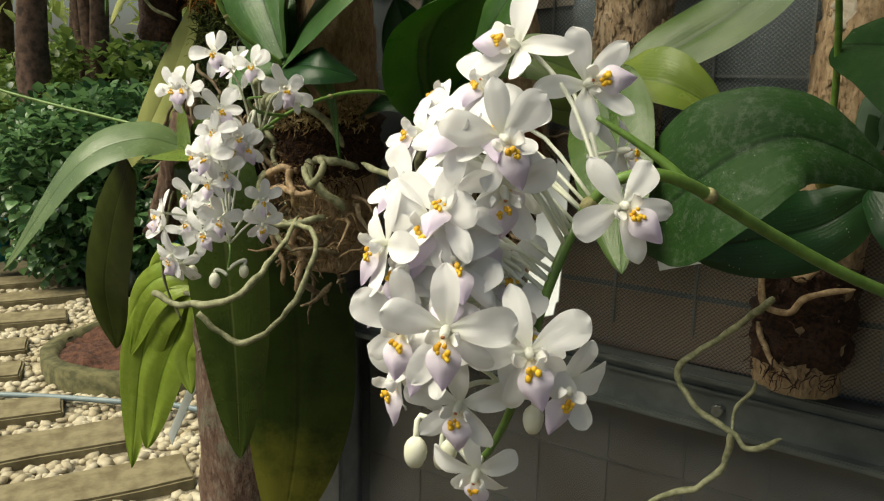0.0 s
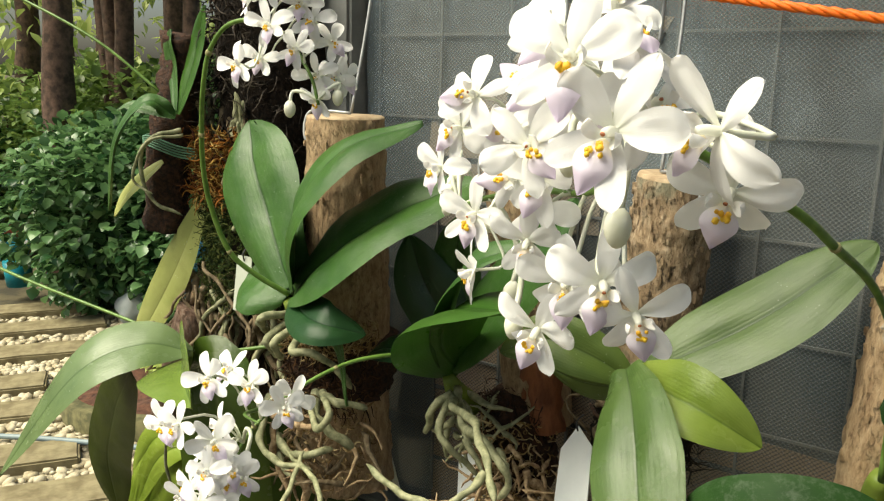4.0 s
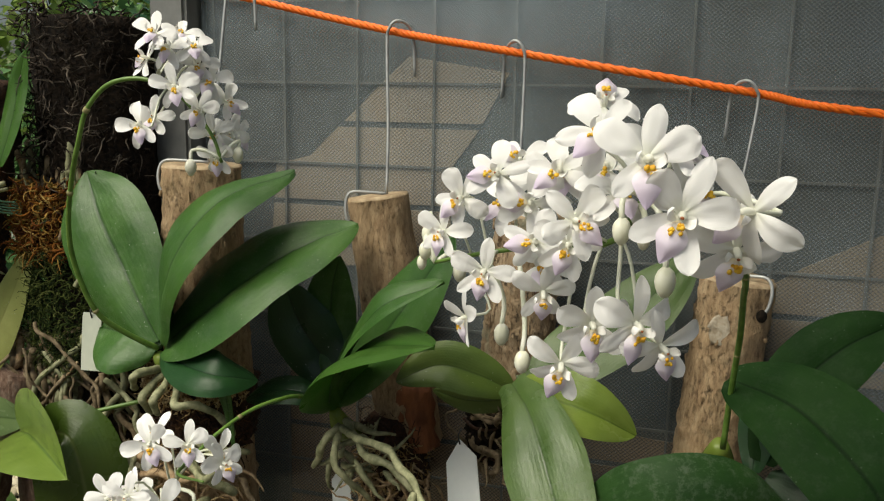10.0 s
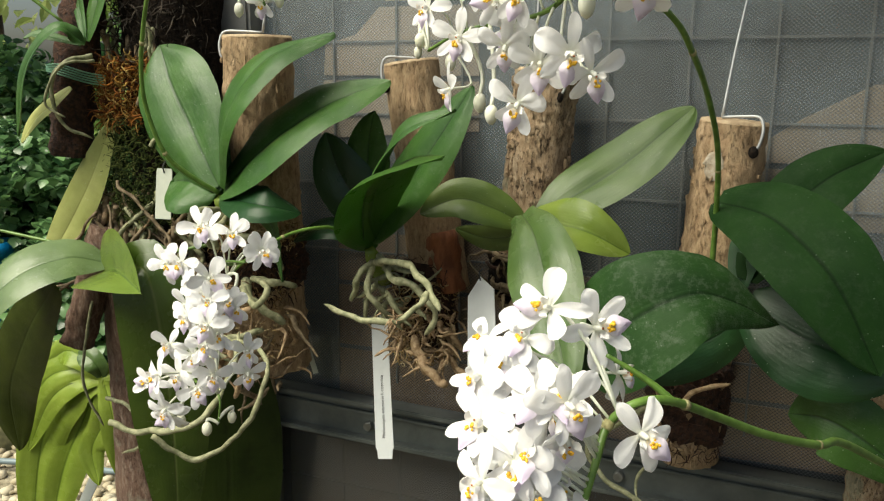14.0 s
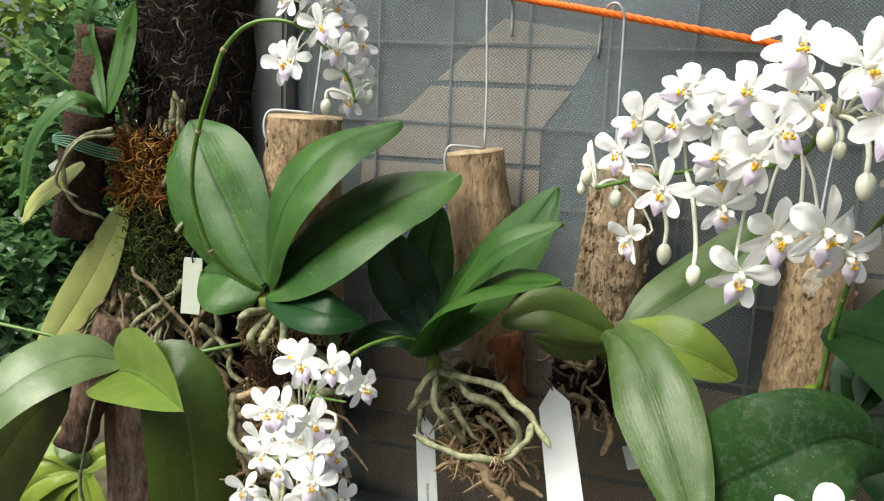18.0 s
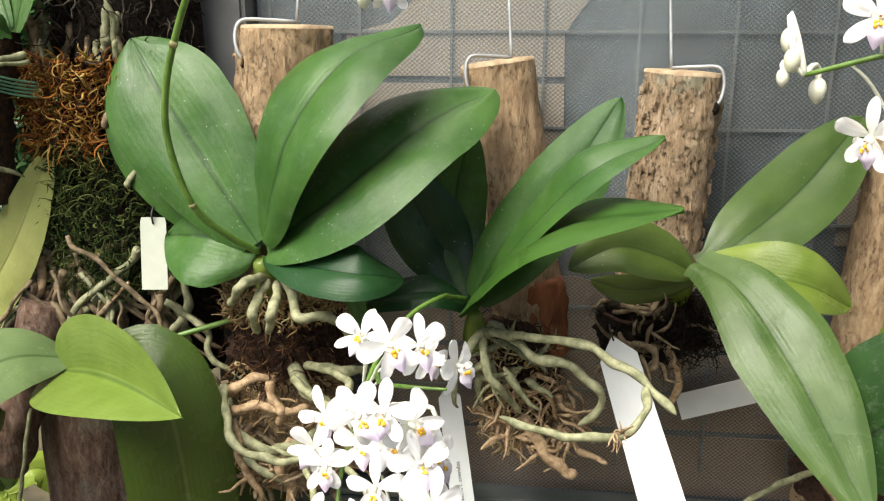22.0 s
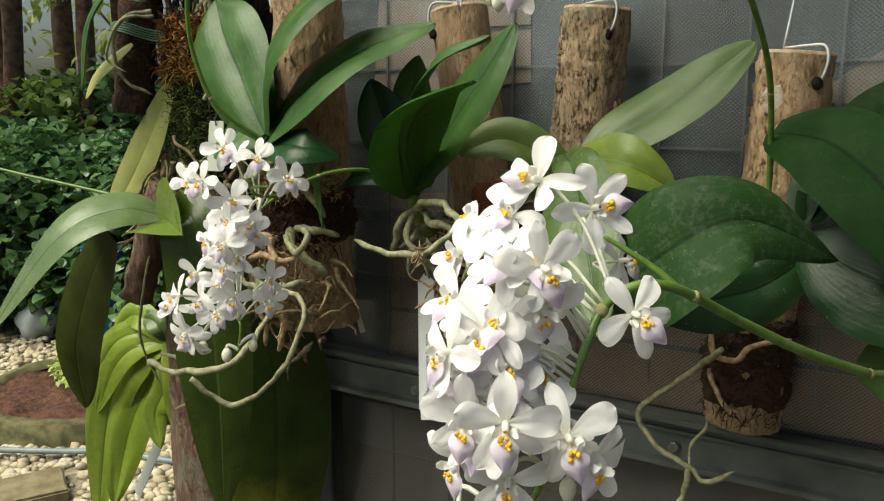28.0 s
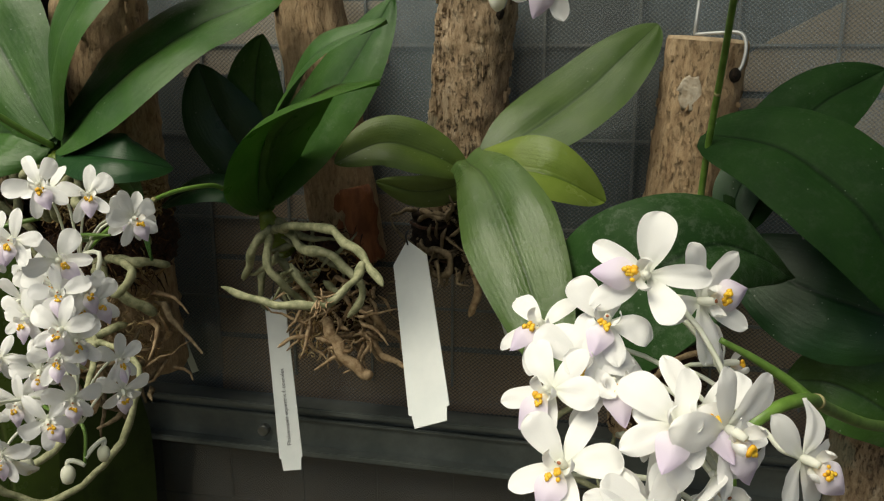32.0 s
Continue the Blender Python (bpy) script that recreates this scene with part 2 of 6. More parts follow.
def bark_material(name, dark, mid, light, pits, lichen):
    m, nt, b = material(name, 0.88)
    n1 = noisy(nt, 170, 10, stretch=(1, 1, 0.3), rough=0.78)
    c = ramp(nt, n1, (0.34, dark), (0.5, mid), (0.66, light))
    pit = ramp(nt, noisy(nt, 420, 5, stretch=(1, 1, 0.45), rough=0.7), (0.36, (1, 1, 1)), (0.47, (0, 0, 0)))
    worn = ramp(nt, noisy(nt, 42, 5, rough=0.65), (0.42, (0.25, 0.25, 0.25)), (0.56, (1, 1, 1)))
    pit = calc(nt, "MULTIPLY", pit, worn)
    c = mixed(nt, calc(nt, "MULTIPLY", pit, pits), c, tuple(v * 0.35 for v in dark))
    patch = ramp(nt, noisy(nt, 26, 6), (0.56, (0, 0, 0)), (0.64, (1, 1, 1)))
    c = mixed(nt, calc(nt, "MULTIPLY", patch, lichen), c, (0.3, 0.36, 0.26))
    nt.links.new(c, b.inputs["Base Color"])
    bumped(nt, b, calc(nt, "SUBTRACT", n1, calc(nt, "MULTIPLY", pit, 0.5)), 1.0, 0.004)
    return m


bark_light = bark_material("peeled branch bark", (0.26, 0.165, 0.088), (0.44, 0.305, 0.172), (0.58, 0.435, 0.27), 0.55, 0.1)
bark_rough = bark_material("rough branch bark", (0.16, 0.1, 0.055), (0.38, 0.27, 0.16), (0.58, 0.46, 0.32), 0.95, 0.45)
trunk_smooth = bark_material("smooth post bark", (0.07, 0.04, 0.026), (0.18, 0.105, 0.07), (0.34, 0.26, 0.2), 0.3, 0.3)
knot_pale = plain("pale branch knot", (0.36, 0.29, 0.2), (0.56, 0.5, 0.4), 200, 0.9, bump=0.8, depth=0.002)
root_brown = plain("dull brown root", (0.1, 0.07, 0.035), (0.3, 0.23, 0.14), 190, 0.8, bump=0.7, depth=0.001)
bark_inner = plain("red-brown inner bark", (0.16, 0.05, 0.018), (0.36, 0.13, 0.05), 90, 0.75, bump=0.8, depth=0.003, stretch=(1, 1, 0.2))
cut_wood = plain("sawn wood end", (0.27, 0.19, 0.11), (0.5, 0.39, 0.25), 120, 0.8, bump=0.4)
fibre_black = plain("tree fern fibre", (0.005, 0.004, 0.003), (0.03, 0.02, 0.013), 260, 0.95, bump=1.0, depth=0.004, spec=0.2)
twig_grey = plain("dry grey-brown rootlet", (0.02, 0.015, 0.01), (0.11, 0.085, 0.06), 200, 0.85, bump=0.5)
fibre_brown = plain("coconut fibre", (0.014, 0.006, 0.003), (0.085, 0.034, 0.015), 260, 0.9, bump=1.0, depth=0.003)


def strand_material(name, *colours):
    """Dry moss or fibre: each strand has its own colour."""
    m, nt, b = material(name, 0.92, spec=0.2)
    g = nt.nodes.new("ShaderNodeNewGeometry")
    last = len(colours) - 1
    c = ramp(nt, g.outputs["Random Per Island"], *((i / last, v) for i, v in enumerate(colours)))
    c = mixed(nt, calc(nt, "MULTIPLY", noisy(nt, 300, 4), 0.5), c, tuple(v * 0.4 for v in colours[0]))
    nt.links.new(c, b.inputs["Base Color"])
    return m


moss_green = strand_material("green moss", (0.008, 0.017, 0.004), (0.022, 0.04, 0.008), (0.06, 0.085, 0.016), (0.16, 0.18, 0.05))
moss_rust = strand_material("rusty moss", (0.05, 0.016, 0.005), (0.17, 0.055, 0.011), (0.36, 0.14, 0.024), (0.33, 0.2, 0.045), (0.5, 0.36, 0.12))
moss_pale = strand_material("sphagnum", (0.2, 0.12, 0.05), (0.42, 0.29, 0.13), (0.62, 0.5, 0.28))
coir_red = strand_material("red-brown coir", (0.012, 0.006, 0.004), (0.05, 0.024, 0.011), (0.17, 0.085, 0.036))
tag_white = plain("white plastic tag", (0.72, 0.76, 0.76), (0.82, 0.85, 0.84), 30, 0.35, bump=0.03)
tag_cream = plain("cream plastic tag", (0.44, 0.48, 0.4), (0.55, 0.58, 0.49), 30, 0.4, bump=0.03)
ink = plain("black ink", (0.02, 0.02, 0.02), (0.05, 0.05, 0.05), 30, 0.6, bump=0)
wire_steel = plain("galvanised wire", (0.3, 0.31, 0.32), (0.48, 0.5, 0.5), 60, 0.5, 0.4, bump=0.1)
wire_green = plain("green tie wire", (0.1, 0.25, 0.15), (0.2, 0.4, 0.26), 60, 0.5, bump=0.1)
rope_orange = plain("orange nylon rope", (0.95, 0.15, 0.006), (1.0, 0.22, 0.012), 500, 0.55, bump=0.3, depth=0.0006)
rail_grey = plain("grey-green painted steel", (0.09, 0.105, 0.1), (0.16, 0.178, 0.168), 25, 0.4, 0.3, bump=0.15)
post_grey = plain("weathered grey paint", (0.14, 0.145, 0.14), (0.22, 0.225, 0.22), 25, 0.55, bump=0.15)
steel_bolt = plain("steel bolt", (0.2, 0.21, 0.2), (0.36, 0.37, 0.36), 60, 0.4, 0.8, bump=0.1)
strip_dull = plain("dull brown wire", (0.05, 0.043, 0.036), (0.075, 0.066, 0.055), 60, 0.6, 0.1, bump=0.1)
strip_grey = plain("grey welded wire", (0.1, 0.105, 0.102), (0.165, 0.168, 0.162), 60, 0.65, 0.0, bump=0.1)
gravel_mat = plain("cream river pebbles", (0.38, 0.32, 0.2), (0.64, 0.58, 0.43), 14, 0.75, bump=0.3)
slab_mat = plain("mossy stone slab", (0.15, 0.12, 0.06), (0.29, 0.25, 0.14), 16, 0.85, bump=0.5, depth=0.004)
ground_mat = plain("damp garden ground", (0.04, 0.035, 0.02), (0.12, 0.1, 0.05), 6, 0.95, bump=0.6, depth=0.01)
gravel_base = plain("pebble bed", (0.22, 0.19, 0.12), (0.42, 0.37, 0.26), 40, 0.9, bump=0.8, depth=0.02)
soil_mat = plain("red-brown garden soil", (0.05, 0.02, 0.012), (0.16, 0.068, 0.038), 30, 0.95, bump=1.0, depth=0.02)
kerb_mat = plain("mossy kerb stone", (0.06, 0.06, 0.024), (0.17, 0.155, 0.07), 20, 0.95, bump=0.6, depth=0.006)
hose_mat = plain("grey-blue garden hose", (0.16, 0.22, 0.24), (0.25, 0.32, 0.33), 12, 0.5, bump=0.05)


def foliage_material(name, dark, light, rough):
    m, nt, b = material(name, rough)
    g = nt.nodes.new("ShaderNodeNewGeometry")
    c = ramp(nt, g.outputs["Random Per Island"], (0.0, dark), (1.0, light))
    c = mixed(nt, calc(nt, "MULTIPLY", noisy(nt, 9, 3), 0.3), c, dark)
    nt.links.new(c, b.inputs["Base Color"])
    tr = nt.nodes.new("ShaderNodeBsdfTranslucent")
    nt.links.new(c, tr.inputs[0])
    mx = nt.nodes.new("ShaderNodeMixShader")
    mx.inputs[0].default_value = 0.35
    nt.links.new(b.outputs[0], mx.inputs[1])
    nt.links.new(tr.outputs[0], mx.inputs[2])
    nt.links.new(mx.outputs[0], nt.nodes["Material Output"].inputs[0])
    return m


foliage_deep = foliage_material("dark shrub leaf", (0.02, 0.065, 0.022), (0.2, 0.36, 0.14), 0.24)
foliage_mid = foliage_material("garden leaf", (0.1, 0.18, 0.04), (0.34, 0.46, 0.12), 0.4)
foliage_light = foliage_material("sunlit garden leaf", (0.3, 0.4, 0.09), (0.62, 0.7, 0.25), 0.45)
tree_bark = plain("garden tree bark", (0.05, 0.03, 0.02), (0.17, 0.1, 0.07), 18, 0.9, bump=0.8, depth=0.01)
mug_teal = plain("turquoise plastic", (0.0, 0.2, 0.26), (0.02, 0.3, 0.38), 10, 0.35, bump=0)
pot_red = plain("terracotta pot", (0.5, 0.1, 0.04), (0.7, 0.2, 0.09), 20, 0.6)
bucket_blue = plain("bright blue plastic", (0.0, 0.17, 0.4), (0.01, 0.26, 0.55), 10, 0.35, bump=0)
basin_white = plain("white plastic basin", (0.6, 0.62, 0.6), (0.75, 0.76, 0.72), 10, 0.4, bump=0)
pot_pale = plain("pale plastic bag", (0.35, 0.4, 0.4), (0.5, 0.54, 0.53), 10, 0.5)


def mesh_panel_material(name, tan, dark, gap):
    """Fine diamond mesh lying over a tan board."""
    m, nt, b = material(name, 0.65)
    c = nt.nodes.new("ShaderNodeTexCoord")
    s = nt.nodes.new("ShaderNodeSeparateXYZ")
    nt.links.new(c.outputs["Object"], s.inputs[0])
    k = 2 * math.pi / 0.0035
    x, z = calc(nt, "MULTIPLY", s.outputs[0], k), calc(nt, "MULTIPLY", s.outputs[2], k * 1.15)
    d = calc(nt, "ADD", calc(nt, "COSINE", x), calc(nt, "COSINE", z))
    f = ramp(nt, calc(nt, "ABSOLUTE", d), (gap, (0, 0, 0)), (gap + 0.25, (1, 1, 1)))
    base = ramp(nt, noisy(nt, 3.2, 3), (0.35, tan), (0.65, tuple(v * 0.72 for v in tan)))
    base = mixed(nt, calc(nt, "MULTIPLY", noisy(nt, 60, 5), 0.5), base, tuple(v * 0.5 for v in tan))
    col = mixed(nt, f, dark, base)
    nt.links.new(col, b.inputs["Base Color"])
    bumped(nt, b, f, 0.5, 0.001)
    return m


# blue-grey of the sky mirrored in the sheet is put into this board's colour
panel_sky_grey = mesh_panel_material("board behind diamond mesh with sky reflection in its grey", (0.054, 0.066, 0.072), (0.13, 0.14, 0.14), 0.26)
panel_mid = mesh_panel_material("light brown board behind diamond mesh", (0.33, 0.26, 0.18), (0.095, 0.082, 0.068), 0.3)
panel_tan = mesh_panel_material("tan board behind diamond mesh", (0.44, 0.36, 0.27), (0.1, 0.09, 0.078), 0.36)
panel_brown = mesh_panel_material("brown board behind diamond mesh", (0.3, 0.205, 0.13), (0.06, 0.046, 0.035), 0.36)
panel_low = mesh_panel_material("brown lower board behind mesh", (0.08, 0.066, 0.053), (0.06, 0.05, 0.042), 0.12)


def film_material():
    """Clear plastic sheet: a little hazy, sky reflection put into the haze colour, soft gloss."""
    m, nt, b = material("clouded plastic sheet", 0.5)
    b.inputs["Base Color"].default_value = (0.32, 0.4, 0.45, 1)
    tr = nt.nodes.new("ShaderNodeBsdfTransparent")
    mx = nt.nodes.new("ShaderNodeMixShader")
    # cloudy streaks: the sheet's own haze plus painted pale reflections
    haze_and_sheen = ramp(nt, noisy(nt, 5.5, 9, stretch=(1, 1, 0.55), rough=0.72), (0.36, (0.05, 0.05, 0.05)), (0.64, (0.38, 0.38, 0.38)))
    g = nt.nodes.new("ShaderNodeNewGeometry")
    at = nt.nodes.new("ShaderNodeSeparateXYZ")
    nt.links.new(g.outputs["Position"], at.inputs[0])
    # dust is only a height factor: more painted sky reflection towards the top
    dust = nt.nodes.new("ShaderNodeMapRange")
    for i, v in ((1, 1.14), (2, 1.34), (3, 0.42), (4, 1.0)):
        dust.inputs[i].default_value = v
    nt.links.new(at.outputs[2], dust.inputs[0])
    nt.links.new(calc(nt, "MULTIPLY", haze_and_sheen, dust.outputs[0]), mx.inputs[0])
    nt.links.new(tr.outputs[0], mx.inputs[1])
    nt.links.new(b.outputs[0], mx.inputs[2])
    gloss = nt.nodes.new("ShaderNodeBsdfGlossy")
    gloss.inputs["Roughness"].default_value = 0.12
    fr = nt.nodes.new("ShaderNodeFresnel")
    fr.inputs[0].default_value = 1.55
    top = nt.nodes.new("ShaderNodeMixShader")
    nt.links.new(calc(nt, "MULTIPLY", fr.outputs[0], 1.6), top.inputs[0])
    nt.links.new(mx.outputs[0], top.inputs[1])
    nt.links.new(gloss.outputs[0], top.inputs[2])
    nt.links.new(top.outputs[0], nt.nodes["Material Output"].inputs[0])
    bp = nt.nodes.new("ShaderNodeBump")
    bp.inputs["Strength"].default_value, bp.inputs["Distance"].default_value = 0.3, 0.004
    nt.links.new(noisy(nt, 12, 3), bp.inputs["Height"])
    nt.links.new(bp.outputs[0], gloss.inputs["Normal"])
    return m


film_mat = film_material()

# ---- building blocks ----


def finish(name, bm, mat, smooth=True):
    me = bpy.data.meshes.new(name)
    bm.to_mesh(me)
    bm.free()
    if smooth:
        me.polygons.foreach_set("use_smooth", [True] * len(me.polygons))
    me.materials.append(mat)
    return me


def thing(name, at, label, category, group="", kind=""):
    e = new(name)
    e.location = at
    e.empty_display_size = 0.02
    return tagged(e, label, category, group, kind)


def part(name, bm, mat, parent, label="", smooth=True):
    """One mesh object, modelled in world metres, under a thing whose origin is unturned."""
    ob = new(name, bm if isinstance(bm, (bpy.types.Mesh, bpy.types.Curve)) else finish(name, bm, mat, smooth))
    if parent:
        ob.parent = parent
        off = Vector(parent.location)
        if parent.parent:
            off = off + Vector(parent.parent.location)
        ob.matrix_parent_inverse = Matrix.Translation(-off)
    return tagged(ob, label)


def solid(name, bm, mat, label, category, group="", kind="", smooth=True):
    return tagged(new(name, finish(name, bm, mat, smooth)), label, category, group, kind)


def through_points(pts, per=6):
    """Catmull-Rom curve through the points."""
    p = [Vector(q) for q in pts]
    p = [p[0] * 2 - p[1]] + p + [p[-1] * 2 - p[-2]]
    out = []
    for i in range(1, len(p) - 2):
        a, b, c, d = p[i - 1:i + 3]
        for k in range(per):
            t = k / per
            out.append(0.5 * (2 * b + (c - a) * t + (2 * a - 5 * b + 4 * c - d) * t * t + (3 * b - a - 3 * c + d) * t ** 3))
    return out + [p[-2].copy()]


def tube(bm, line, radius, sides=8, rough=0.0, taper=None, seed=0.0):
    """A closed tube along a line. taper: radius factor by 0..1."""
    n, rings = len(line), []
    t0 = (line[1] - line[0]).normalized()
    side = t0.cross(Vector((0.31, 0.77, 0.55))).normalized()
    for i, p in enumerate(line):
        t = (line[min(i + 1, n - 1)] - line[max(i - 1, 0)]).normalized()
        side = (side - t * side.dot(t)).normalized()
        up = t.cross(side)
        r = radius * (taper(i / (n - 1)) if taper else 1.0)
        ring = []
        for k in range(sides):
            a = 2 * math.pi * k / sides
            d = side * math.cos(a) + up * math.sin(a)
            q = r * (1 + rough * noise.noise((p + d * r) * 90 + Vector((seed, 0, 0)))) if rough else r
            ring.append(bm.verts.new(p + d * q))
        rings.append(ring)
    for a, b in zip(rings, rings[1:]):
        for k in range(sides):
            bm.faces.new((a[k], a[(k + 1) % sides], b[(k + 1) % sides], b[k]))
    bm.faces.new(rings[0][::-1])
    bm.faces.new(rings[-1])


def tube_bm(pts, radius, sides=8, per=6, rough=0.0, taper=None):
    bm = bmesh.new()
    tube(bm, through_points(pts, per), radius, sides, rough, taper)
    return bm


def box(bm, lo, hi, bevel=0.0):
    vs = bmesh.ops.create_cube(bm, size=1.0)["verts"]
    lo, hi = Vector(lo), Vector(hi)
    for v in vs:
        v.co = (lo + hi) / 2 + Vector((v.co.x * (hi.x - lo.x), v.co.y * (hi.y - lo.y), v.co.z * (hi.z - lo.z)))
    if bevel:
        es = list({e for v in vs for e in v.link_edges})
        bmesh.ops.bevel(bm, geom=es, offset=bevel, segments=2, affect="EDGES")


def blade(bm, line, width, facing, fold, thick, profile, cols=8, curl=0.0, wave=0.0, seed=0.0, groove=0.0, lobe=0.0):
    """A leaf or petal along a line: upper and lower skin that meet at the rim, closer rows towards the tip."""
    uvl = bm.loops.layers.uv.verify()
    n = len(line)
    facing = Vector(facing).normalized()
    rows = []
    for i in range(n):
        v = 1 - (1 - i / (n - 1)) ** 1.7
        x = v * (n - 1)
        k = min(int(x), n - 2)
        rows.append((v, line[k].lerp(line[k + 1], x - k), (line[min(k + 2, n - 1)] - line[max(k - 1, 0)]).normalized()))
    grids = []
    for skin in (0, 1):
        grid = []
        for v, p, t in rows:
            s = t.cross(facing).normalized()
            up = s.cross(t)
            w = width / 2 * profile(v)
            row = []
            for k in range(cols + 1):
                u = 2 * k / cols - 1
                a = abs(u)
                lift = fold * w * a ** 1.1 - curl * w * u * u + groove * w * math.sin(math.pi * min(1.0, a * 1.02)) ** 0.8
                lift += wave * width * (noise.noise(Vector((u * 1.3 + seed, v * 3.1, seed))) + 0.3 * noise.noise(Vector((u * 3.3 + seed, v * 9.0, seed + 5))))
                q = p + s * (u * w) + up * lift - t * (lobe * width * a ** 1.6 * (1 - v) ** 3)
                if skin:
                    q = q - up * thick * (1 - a ** 3)
                row.append((bm.verts.new(q), (k / cols, v)))
            grid.append(row)
        grids.append(grid)
    for skin, grid in enumerate(grids):
        for a, c in zip(grid, grid[1:]):
            for k in range(cols):
                q = [a[k], a[k + 1], c[k + 1], c[k]]
                if skin:
                    q = q[::-1]
                f = bm.faces.new([x[0] for x in q])
                for loop, x in zip(f.loops, q):
                    loop[uvl].uv = x[1]


def leaf_profile(v):
    return max(min(1.0, max(0.0, math.sin(math.pi * min(1.0, v ** 1.12))) ** 0.66 + 0.3 * (1 - v) ** 4), 0.004)


count = [0]


def heart_profile(v):
    grow = (1 - (1 - min(v / 0.42, 1.0)) ** 2.2) ** 0.5
    return max(grow * max(0.0, 1 - (max(0.0, v - 0.42) / 0.58) ** 1.9) ** 0.85, 0.004)


def stalked_profile(v):
    return max(0.13, max(0.0, math.sin(math.pi * min(1.0, v ** 0.95))) ** 0.8) if v < 0.5 else max(0.004, max(0.0, math.sin(math.pi * min(1.0, v ** 0.95))) ** 0.8)


def pointed_profile(v):
    e = (v - 0.28) / (0.28 if v < 0.28 else 0.72)
    return max(0.004, 0.3 * (1 - 6 * v), max(0.0, 1 - abs(e) ** (2.2 if e < 0 else 1.6)) ** (0.55 if e < 0 else 0.92))


def obovate_profile(v):
    e = (v - 0.6) / (0.6 if v < 0.6 else 0.4)
    return max(0.004, 0.3 * (1 - 3 * v), max(0.0, 1 - abs(e) ** (1.9 if e < 0 else 2.3)) ** (0.85 if e < 0 else 0.62))


def strap_profile(v):
    return max(0.42 * (1 - v), min(1.0, 0.35 + 1.25 * v) * max(0.0, 1 - (max(0.0, v - 0.45) / 0.55) ** 2.2) ** 0.8, 0.004)


def leaf(plant, mat, base, a, b, tip, width, facing, fold, shape=leaf_profile):
    count[0] += 1
    bm = bmesh.new()
    blade(bm, through_points([base, a, b, tip], 14), width, facing, fold, 0.0018, shape, 18, 0.2, 0.022 if plant is orchid_f else 0.04, count[0] * 1.7, 0.055 if plant in (orchid_a, orchid_b, orchid_c) else 0.0 if plant is orchid_f else 0.03, 0.16 if shape is heart_profile else 0.0)
    return part("leaf", bm, mat, plant)


def root(plant, pts, radius, mat=None):
    """An aerial root: wandering, uneven, with a rounded tip."""
    line = through_points(pts, 9)
    for i, p in enumerate(line):
        p += Vector((noise.noise(p * 75), noise.noise(p * 75 + Vector((9, 0, 0))), noise.noise(p * 75 + Vector((0, 9, 0))))) * radius * 0.8
    bm = bmesh.new()
    tube(bm, line, radius, 10, 0.3, lambda v: (1.0 - 0.3 * v ** 3) * (max(0.0, 1 - (max(0.0, v - 0.93) / 0.072) ** 2)) ** 0.5 * (0.96 + 0.08 * math.sin(v * 23)))
    return part("root", bm, mat or root_grey, plant)


def spike(plant, pts, radius, nodes=(0.16, 0.36, 0.54)):
    line = through_points(pts, 6)
    bm = bmesh.new()
    tube(bm, line, radius, 10, 0, lambda v: 1.0 - 0.55 * v)
    ob = part("flower_stem", bm, stem_green, plant)
    for f in nodes:
        i = int(f * len(line))
        nb = bmesh.new()
        d = (line[i + 1] - line[i]).normalized() * radius
        tube(nb, [line[i] - d * 0.8, line[i], line[i] + d * 0.8], radius * 1.05, 10, 0, lambda v: 1.0 - 0.3 * abs(v - 0.4))
        part("stem_node", nb, node_brown, plant)
    return line


# one flower's pieces, in its own axes: it faces -y, its lip hangs down -z; breadth 1
def petal_outline(v):
    """Narrow claw, broadest beyond the middle, round tip."""
    e = (v - 0.58) / (0.58 if v < 0.58 else 0.42)
    if e < 0:
        return max(0.13, max(0.0, 1 - abs(e) ** 1.7) ** 0.85)
    return max(0.02, max(0.0, 1 - e ** 2.2) ** 0.6)


def sepal_outline(v):
    e = (v - 0.52) / (0.52 if v < 0.52 else 0.48)
    return max(0.02, 0.3 * (1 - 3 * v), max(0.0, 1 - abs(e) ** 2.0) ** (0.7 if e < 0 else 0.66))


def petal_mesh(name, angle, length, width, back, bend, mat, outline, curl, fold, seed=0.0):
    bm = bmesh.new()
    c, s = math.cos(radians(angle)), math.sin(radians(angle))
    out = Vector((s, 0, c))
    pts = [out * 0.02, out * (length * 0.4) + Vector((0, back * 0.22 - bend, 0)), out * (length * 0.75) + Vector((0, back * 0.62 - bend, 0)), out * length * (1 - 0.25 * abs(back)) + Vector((0, back, 0))]
    blade(bm, through_points(pts, 5), width, (0, -1, 0), fold, 0.007, outline, 10, curl, 0.07, seed)
    return finish(name, bm, mat)


def lip_mesh(k):
    bm = bmesh.new()
    pts = [(0, -0.08, -0.05), (0, -0.16, -0.13), (0, -0.2, -0.27), (0, -0.17 + 0.012 * (k % 6), -0.46)]
    blade(bm, through_points(pts, 5), 0.285, (0, -1, 0.35), -0.22, 0.008, lambda v: max(0.26 * (1 - 2 * v), max(0.0, 1 - abs((v - 0.5) / 0.5) ** 1.75) ** 0.8, 0.03), 8, 0.22, 0.06, k)
    return finish("lip", bm, lip_lilac)


